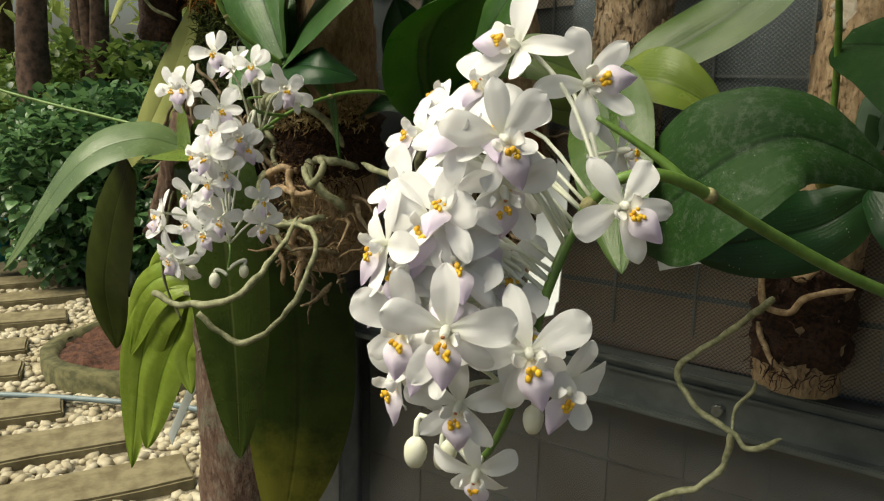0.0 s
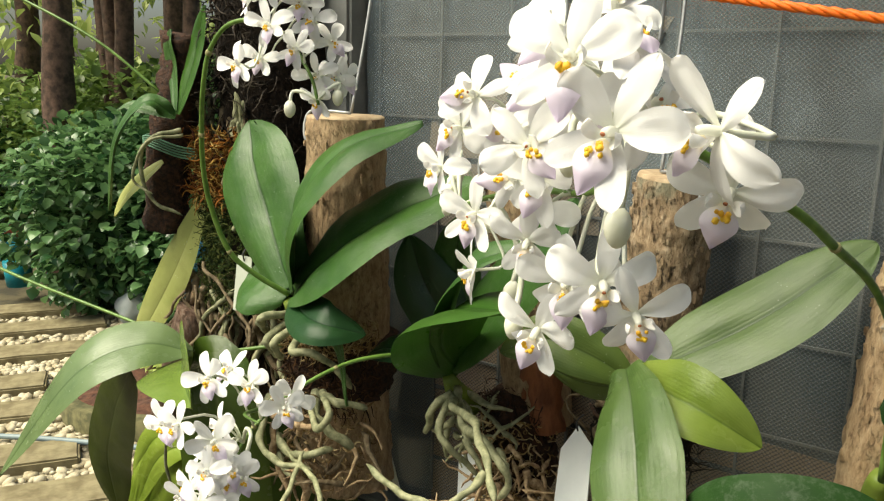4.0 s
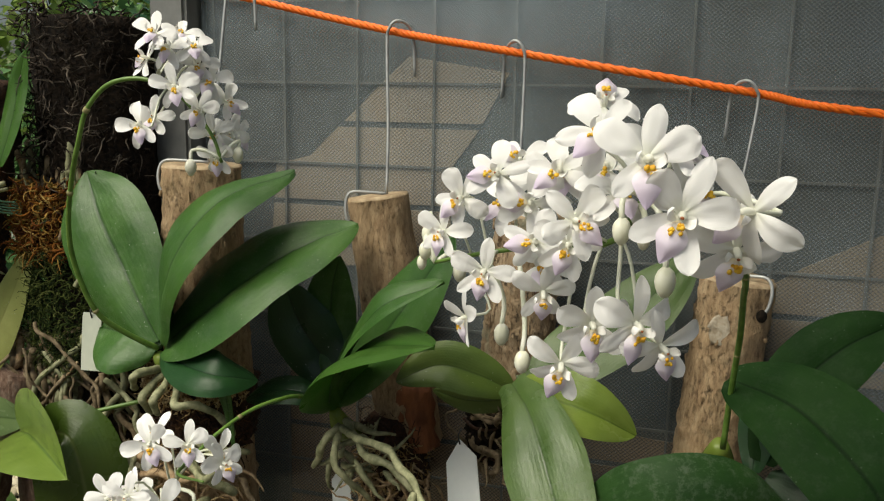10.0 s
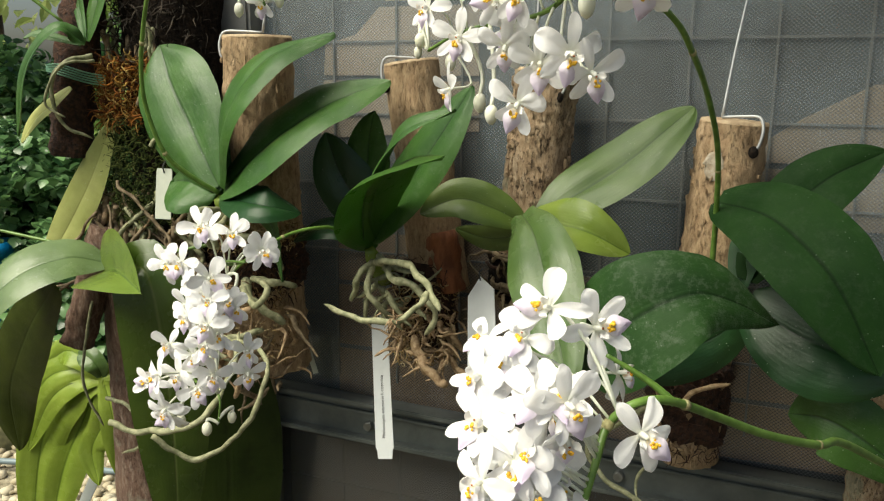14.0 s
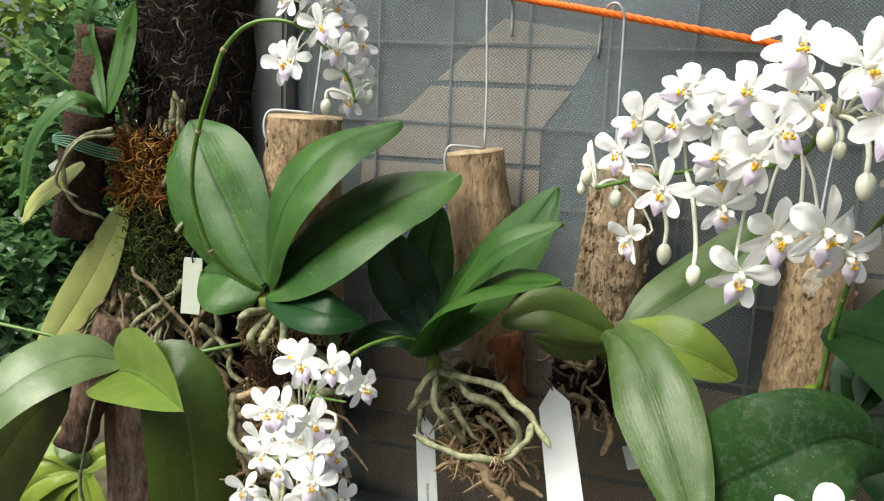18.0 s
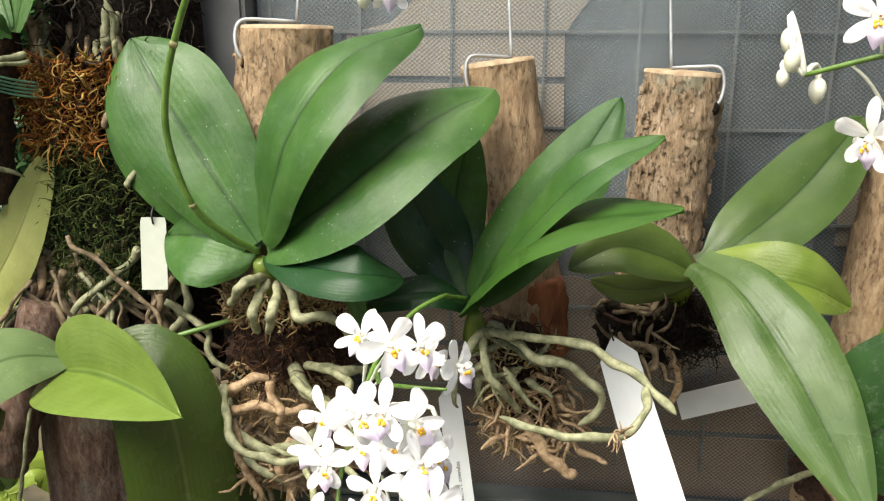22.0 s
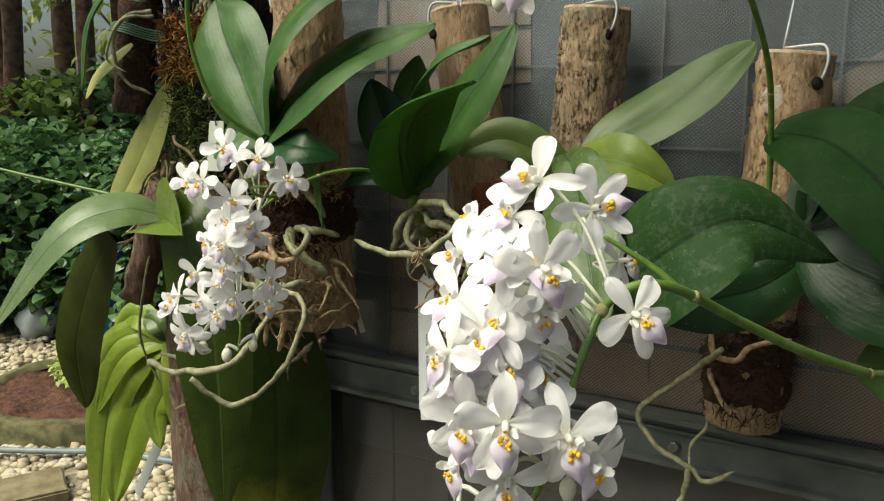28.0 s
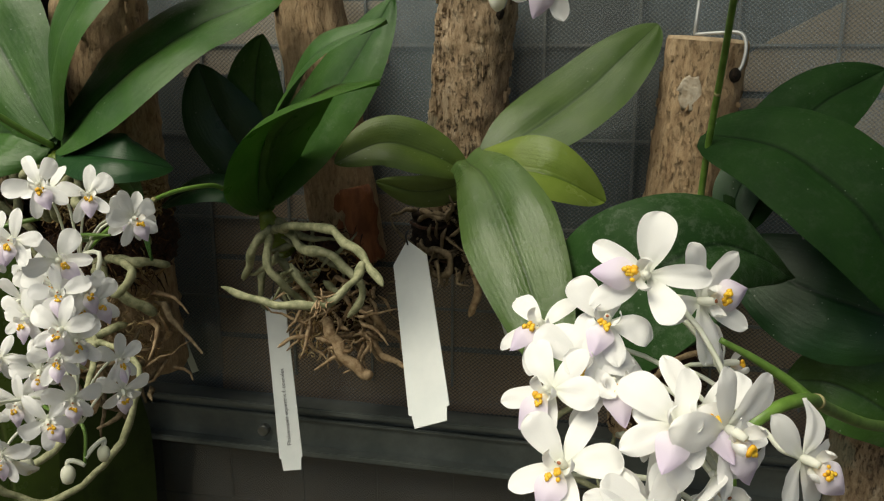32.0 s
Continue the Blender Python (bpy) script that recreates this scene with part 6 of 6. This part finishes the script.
flower(orchid_a, spike_a, (-0.404, 0.395, 1.516), 6, 26, 0, 0.0253)
flower(orchid_a, spike_a, (-0.394, 0.409, 1.507), 26, 16, 0, 0.0251)
flower(orchid_a, spike_a, (-0.385, 0.436, 1.466), 66, 6, 20, 0.0231)
flower(orchid_a, spike_a, (-0.414, 0.424, 1.526), 26, 46, 0, 0.0241)
flower(orchid_b, spike_b, (-0.374, 0.32, 1.312), 29, 16, 20, 0.0263)
flower(orchid_b, spike_b, (-0.373, 0.3, 1.293), 9, 11, -10, 0.0243)
flower(orchid_b, spike_b, (-0.365, 0.315, 1.281), 34, 6, 40, 0.0274)
flower(orchid_b, spike_b, (-0.354, 0.297, 1.257), 19, 6, -20, 0.0256)
flower(orchid_b, spike_b, (-0.356, 0.325, 1.26), 49, 6, 20, 0.0242)
flower(orchid_b, spike_b, (-0.358, 0.311, 1.247), 39, 1, 10, 0.0247)
flower(orchid_b, spike_b, (-0.411, 0.329, 1.228), 9, 11, -20, 0.0235)
flower(orchid_b, spike_b, (-0.39, 0.327, 1.224), 29, -4, 0, 0.0263)
flower(orchid_b, spike_b, (-0.388, 0.291, 1.223), -21, 11, 0, 0.0261)
flower(orchid_b, spike_b, (-0.389, 0.296, 1.198), 9, -14, 0, 0.0257)
flower(orchid_b, spike_b, (-0.351, 0.331, 1.216), 39, -14, 0, 0.0251)
flower(orchid_b, spike_b, (-0.349, 0.349, 1.293), 49, 6, 20, 0.0261)
flower(orchid_b, spike_b, (-0.41, 0.356, 1.264), -6, 6, 20, 0.0248)
flower(orchid_b, spike_b, (-0.414, 0.352, 1.249), -11, 1, -30, 0.0256)
flower(orchid_b, spike_b, (-0.382, 0.298, 1.292), 9, 11, 40, 0.0263)
flower(orchid_b, spike_b, (-0.363, 0.369, 1.289), 54, 16, -30, 0.0255)
flower(orchid_b, spike_b, (-0.362, 0.319, 1.259), 44, 6, 30, 0.0248)
flower(orchid_b, spike_b, (-0.39, 0.349, 1.305), -1, 36, -20, 0.0243)
flower(orchid_b, spike_b, (-0.389, 0.334, 1.261), 19, 26, 0, 0.0243)
flower(orchid_b, spike_b, (-0.374, 0.322, 1.268), 29, 21, 0, 0.0252)
flower(orchid_b, spike_b, (-0.407, 0.344, 1.245), 9, 6, 0, 0.0247)
flower(orchid_b, spike_b, (-0.406, 0.304, 1.211), -1, 6, -90, 0.0249)
flower(orchid_b, spike_b, (-0.391, 0.304, 1.191), 19, -4, -60, 0.0264)
flower(orchid_b, spike_b, (-0.37, 0.303, 1.212), 34, 6, 30, 0.0261)
flower(orchid_b, spike_b, (-0.364, 0.339, 1.305), 34, 21, 0, 0.0252)
flower(orchid_b, spike_b, (-0.36, 0.306, 1.269), 29, 26, 0, 0.024)
flower(orchid_b, spike_b, (-0.358, 0.32, 1.266), 54, 16, 10, 0.0241)
flower(orchid_b, spike_b, (-0.361, 0.309, 1.221), 29, -9, 0, 0.0252)
flower(orchid_b, spike_b, (-0.378, 0.309, 1.256), -1, 11, 0, 0.0238)
flower(orchid_b, spike_b, (-0.388, 0.31, 1.216), 4, 6, 0, 0.0241)
flower(orchid_b, spike_b, (-0.354, 0.335, 1.229), 49, 16, 0, 0.024)
flower(orchid_b, spike_b, (-0.362, 0.303, 1.241), 29, 16, 0, 0.0224)
# buds
bud(orchid_e, spike_e, (-0.151, 0.2085, 1.177), 0.0042)
bud(orchid_e, spike_e, (-0.147, 0.218, 1.172), 0.0029)
bud(orchid_e, spike_e, (-0.14, 0.212, 1.179), 0.0031)
bud(orchid_e, spike_e, (-0.133, 0.214, 1.17), 0.0022)
bud(orchid_e, spike_e, (-0.103, 0.2, 1.204), 0.0033)
bud(orchid_d, spike_d, (-0.123, 0.251, 1.431), 0.0038)
bud(orchid_d, spike_d, (-0.138, 0.252, 1.447), 0.0034)
bud(orchid_d, spike_d, (-0.131, 0.262, 1.443), 0.0026)
bud(orchid_d, spike_d, (-0.229, 0.332, 1.429), 0.0034)
bud(orchid_d, spike_d, (-0.229, 0.327, 1.422), 0.0031)
bud(orchid_d, spike_d, (-0.231, 0.329, 1.416), 0.0025)
bud(orchid_d, spike_d, (-0.2155, 0.338, 1.411), 0.0034)
bud(orchid_d, spike_d, (-0.19, 0.314, 1.39), 0.0036)
bud(orchid_d, spike_d, (-0.177, 0.294, 1.385), 0.0035)
bud(orchid_a, spike_a, (-0.397, 0.402, 1.448), 0.0036)
bud(orchid_a, spike_a, (-0.376, 0.42, 1.455), 0.0034)
bud(orchid_b, spike_b, (-0.389, 0.31, 1.185), 0.0034)
bud(orchid_b, spike_b, (-0.367, 0.308, 1.184), 0.0034)
bud(orchid_b, spike_b, (-0.358, 0.322, 1.188), 0.003)
bud(orchid_b, spike_b, (-0.358, 0.33, 1.265), 0.0038)
# crowns and root balls
for o, c, rad in ((orchid_a, (-0.475, 0.473, 1.304), 0.0095), (orchid_b, (-0.35, 0.503, 1.266), 0.009), (orchid_c, (-0.22, 0.515, 1.297), 0.007), (orchid_d, (-0.083, 0.515, 1.272), 0.012), (orchid_f, (-0.592, 0.47, 1.236), 0.012)):
    part("crown", tube_bm([(c[0], c[1] + 0.03, c[2] - 0.03), (c[0], c[1] + 0.012, c[2] - 0.015), c], rad, 14, 4, 0, lambda v: 1.0 - 0.55 * v * v), leaf_lime2, o)


def pad(plant, foot, top, radius, mat, seed, label, flat=1.0):
    """A lumpy wad of fibre bound round a mount."""
    foot, top = Vector(foot), Vector(top)
    bm = bmesh.new()
    n, sides = 26, 40
    rings = []
    for i in range(n + 1):
        v = i / n
        p = foot.lerp(top, v)
        ring = []
        for k in range(sides):
            a = 2 * math.pi * k / sides
            d = Vector((math.cos(a), math.sin(a) * flat, 0))
            q = p + d * radius
            g = 1 + 0.2 * noise.noise(q * 60 + Vector((seed, 0, 0))) + 0.14 * noise.noise(q * 170) + 0.1 * noise.noise(q * 420)
            ring.append(bm.verts.new(p + d * radius * g * min(1.0, 0.55 + 3 * v, 0.55 + 3 * (1 - v))))
        rings.append(ring)
    for a, b in zip(rings, rings[1:]):
        for k in range(sides):
            bm.faces.new((a[k], a[(k + 1) % sides], b[(k + 1) % sides], b[k]))
    bm.faces.new(rings[0][::-1])
    bm.faces.new(rings[-1])
    return part("fibre_pad", bm, mat, plant, label)


pad(orchid_a, (-0.473, 0.532, 1.212), (-0.473, 0.532, 1.276), 0.0385, fibre_brown, 3.0, "dark brown fibre wad")
pad(orchid_b, (-0.318, 0.56, 1.17), (-0.326, 0.555, 1.248), 0.027, fibre_brown, 5.0, "dark brown fibre wad")
pad(orchid_c, (-0.238, 0.565, 1.218), (-0.236, 0.565, 1.266), 0.0285, fibre_black, 7.0, "black fibre wad")
pad(orchid_c, (-0.212, 0.552, 1.232), (-0.216, 0.552, 1.268), 0.016, fibre_black, 8.0, "black fibre wad")
# this wad's dark brown also stands for shade on the log's lower end
pad(orchid_d, (-0.098, 0.564, 1.112), (-0.094, 0.562, 1.2), 0.0305, fibre_brown, 9.0, "dark brown fibre wad")
tangle("root_ball", orchid_a, (-0.474, 0.53, 1.243), (0.039, 0.046, 0.028), 420, 0.0006, fibre_brown, 41, 0.02, 0.2, 4)
tangle("sphagnum", orchid_a, (-0.474, 0.53, 1.271), (0.043, 0.05, 0.013), 800, 0.0009, moss_pale, 40, 0.009, 0.1, 4, "", True)
tangle("coir", orchid_a, (-0.474, 0.53, 1.24), (0.042, 0.049, 0.026), 420, 0.0007, coir_red, 59, 0.013, 0.2, 4, "", True)
tangle("sphagnum", orchid_a, (-0.474, 0.528, 1.19), (0.04, 0.045, 0.04), 340, 0.0009, moss_pale, 58, 0.01, 0.1, 4, "", True)
tangle("root_mat", orchid_a, (-0.474, 0.525, 1.178), (0.04, 0.042, 0.036), 60, 0.002, root_tan, 42, 0.034, 0.1, 6)
tangle("root_mat", orchid_a, (-0.474, 0.525, 1.165), (0.04, 0.042, 0.04), 26, 0.0034, root_brown, 53, 0.05, 0.2, 6)
for pts, r, m in (([(-0.452, 0.486, 1.234), (-0.438, 0.474, 1.236), (-0.422, 0.476, 1.236), (-0.412, 0.49, 1.23)], 0.0034, root_grey),
                  ([(-0.464, 0.49, 1.231), (-0.45, 0.475, 1.222), (-0.434, 0.474, 1.21), (-0.424, 0.488, 1.2)], 0.0042, root_grey),
                  ([(-0.507, 0.492, 1.206), (-0.495, 0.478, 1.19), (-0.478, 0.474, 1.181), (-0.458, 0.476, 1.186), (-0.446, 0.49, 1.19)], 0.0034, root_grey),
                  ([(-0.506, 0.49, 1.183), (-0.49, 0.476, 1.172), (-0.475, 0.474, 1.164), (-0.46, 0.48, 1.152)], 0.003, root_grey),
                  ([(-0.506, 0.484, 1.204), (-0.492, 0.476, 1.209), (-0.478, 0.474, 1.211), (-0.464, 0.475, 1.206), (-0.45, 0.48, 1.208)], 0.003, root_tan),
                  ([(-0.505, 0.486, 1.214), (-0.495, 0.477, 1.222), (-0.484, 0.48, 1.227), (-0.472, 0.488, 1.224)], 0.0034, root_tan),
                  ([(-0.474, 0.478, 1.226), (-0.472, 0.474, 1.216), (-0.468, 0.474, 1.206), (-0.47, 0.48, 1.196)], 0.0032, root_tan),
                  ([(-0.5, 0.48, 1.2), (-0.494, 0.474, 1.188), (-0.496, 0.476, 1.172), (-0.484, 0.478, 1.15), (-0.488, 0.482, 1.128)], 0.0028, root_tan),
                  ([(-0.462, 0.48, 1.186), (-0.468, 0.475, 1.17), (-0.464, 0.478, 1.15), (-0.472, 0.48, 1.125)], 0.0034, root_tan)):
    root(orchid_a, pts, r, m)
tangle("sphagnum", orchid_b, (-0.32, 0.556, 1.2), (0.028, 0.04, 0.036), 420, 0.0008, moss_pale, 57, 0.01, 0.2, 4, "", True)
tangle("root_ball", orchid_b, (-0.322, 0.556, 1.222), (0.027, 0.036, 0.03), 380, 0.0006, fibre_brown, 43, 0.014, 0.3, 4)
tangle("root_mat", orchid_b, (-0.312, 0.552, 1.192), (0.028, 0.045, 0.024), 110, 0.0019, root_tan, 44, 0.03, 0.25, 6)
tangle("root_mat", orchid_b, (-0.335, 0.545, 1.236), (0.03, 0.05, 0.02), 20, 0.0028, root_grey, 45, 0.034, 0.5, 6)
for k in range(7):
    r = random.Random(520 + k)
    p = Vector((-0.325 + 0.03 * r.random(), 0.52 + 0.03 * r.random(), 1.2 + r.uniform(-0.02, 0.01)))
    pts, d = [p], Vector((r.uniform(-1, 1), r.uniform(-0.4, 0.4), r.uniform(-1, 0.4)))
    for _ in range(5):
        d = (d + Vector((r.uniform(-0.7, 0.9), r.uniform(-0.5, 0.5), r.uniform(-0.9, 0.5)))).normalized()
        p = p + d * r.uniform(0.006, 0.011)
        pts.append(p)
    root(orchid_b, pts, r.uniform(0.0016, 0.003), root_tan)
root(orchid_b, [(-0.318, 0.52, 1.19), (-0.308, 0.512, 1.176), (-0.3, 0.508, 1.166), (-0.29, 0.508, 1.16), (-0.281, 0.51, 1.158)], 0.0042, root_tan)
tangle("root_ball", orchid_c, (-0.214, 0.553, 1.25), (0.024, 0.026, 0.022), 520, 0.0006, fibre_black, 46, 0.02, 0.1, 4)
tangle("root_mat", orchid_c, (-0.238, 0.562, 1.236), (0.027, 0.034, 0.022), 34, 0.0018, root_brown, 47, 0.03, 0.0, 5)
for k in range(6):
    z = 1.226 + 0.008 * k + 0.003 * math.sin(k * 2.3)
    root(orchid_c, [(-0.265 + 0.006 * (k % 3), 0.552, z + 0.006 * math.sin(k)), (-0.254, 0.539, z), (-0.24, 0.5345, z + 0.005 * math.cos(k * 1.7)), (-0.226 - 0.004 * (k % 2), 0.54, z + 0.008 * math.sin(k * 2.9)), (-0.216, 0.555, z + 0.01 * math.cos(k))], 0.0012 + 0.0004 * (k % 3), root_brown if k % 3 else fibre_brown)
root(orchid_c, [(-0.25, 0.538, 1.236), (-0.243, 0.53, 1.24), (-0.234, 0.53, 1.235), (-0.234, 0.529, 1.226), (-0.243, 0.53, 1.222), (-0.248, 0.532, 1.228)], 0.0026, root_brown)
root(orchid_c, [(-0.226, 0.54, 1.235), (-0.219, 0.537, 1.222), (-0.217, 0.538, 1.204), (-0.222, 0.54, 1.19)], 0.0028, root_tan)
# fibres that carry on the darkened lower end of the log
tangle("root_ball", orchid_d, (-0.096, 0.56, 1.155), (0.03, 0.034, 0.042), 420, 0.0006, fibre_brown, 48, 0.012, 0.3, 4)
for pts, r in (([(-0.119, 0.535, 1.2), (-0.117, 0.53, 1.18), (-0.113, 0.528, 1.165), (-0.1, 0.528, 1.161), (-0.09, 0.528, 1.172), (-0.078, 0.53, 1.177), (-0.064, 0.535, 1.181)], 0.0024),
               ([(-0.118, 0.54, 1.15), (-0.112, 0.532, 1.136), (-0.104, 0.53, 1.126), (-0.094, 0.533, 1.122)], 0.002),
               ([(-0.086, 0.534, 1.19), (-0.094, 0.53, 1.184), (-0.104, 0.531, 1.19)], 0.0022)):
    root(orchid_d, pts, r, root_tan)

# ---- thin stems without flowers ----
for pts in (((-0.63, 0.466, 1.251), (-0.9, 0.42, 1.30), (-1.25, 0.36, 1.42)), ):
    part("bare_stem", tube_bm(pts, 0.0015, 6, 8), stem_green, orchid_f)
part("bare_stem", tube_bm([(-0.585, 0.47, 1.236), (-0.54, 0.48, 1.25), (-0.49, 0.5, 1.262)], 0.0018, 6, 8), stem_green, orchid_f)
part("bare_stem", tube_bm([(-0.655, 0.5, 1.45), (-0.72, 0.47, 1.5), (-0.85, 0.42, 1.56)], 0.0013, 6, 8), stem_green, orchid_h)

# ---- tags ----
tag((-0.5494, 0.497, 1.3235), (-0.5485, 0.490, 1.2791), 0.016, (0.1, -1, 0.1), tag_cream, "cream blank plastic tag hung on a root", notch=False)
tag((-0.372, 0.565, 1.192), (-0.352, 0.535, 1.066), 0.0175, (0.1, -1, -0.1), tag_white, "white pointed plastic tag with a line of print", "Phalaenopsis equestris f. coerulea")
tag((-0.262, 0.53, 1.245), (-0.231, 0.452, 1.152), 0.027, (0.05, -1, -0.3), tag_white, "broad white plastic tag hanging from a wire")
tag((-0.15, 0.585, 1.19), (-0.205, 0.587, 1.172), 0.02, (0, -1, 0.05), tag_white, "white plastic tag lying across the mesh", notch=False)
tag((-0.461, 0.556, 1.206), (-0.436, 0.558, 1.128), 0.005, (0.3, -1, 0), tag_cream, "narrow cream plastic tag hanging below roots", notch=False)
tag((-0.782, 0.62, 0.933), (-0.823, 0.61, 0.849), 0.02, (-0.3, -0.9, 0.3), tag_white, "small pale plastic tag hanging below leaves", notch=False)
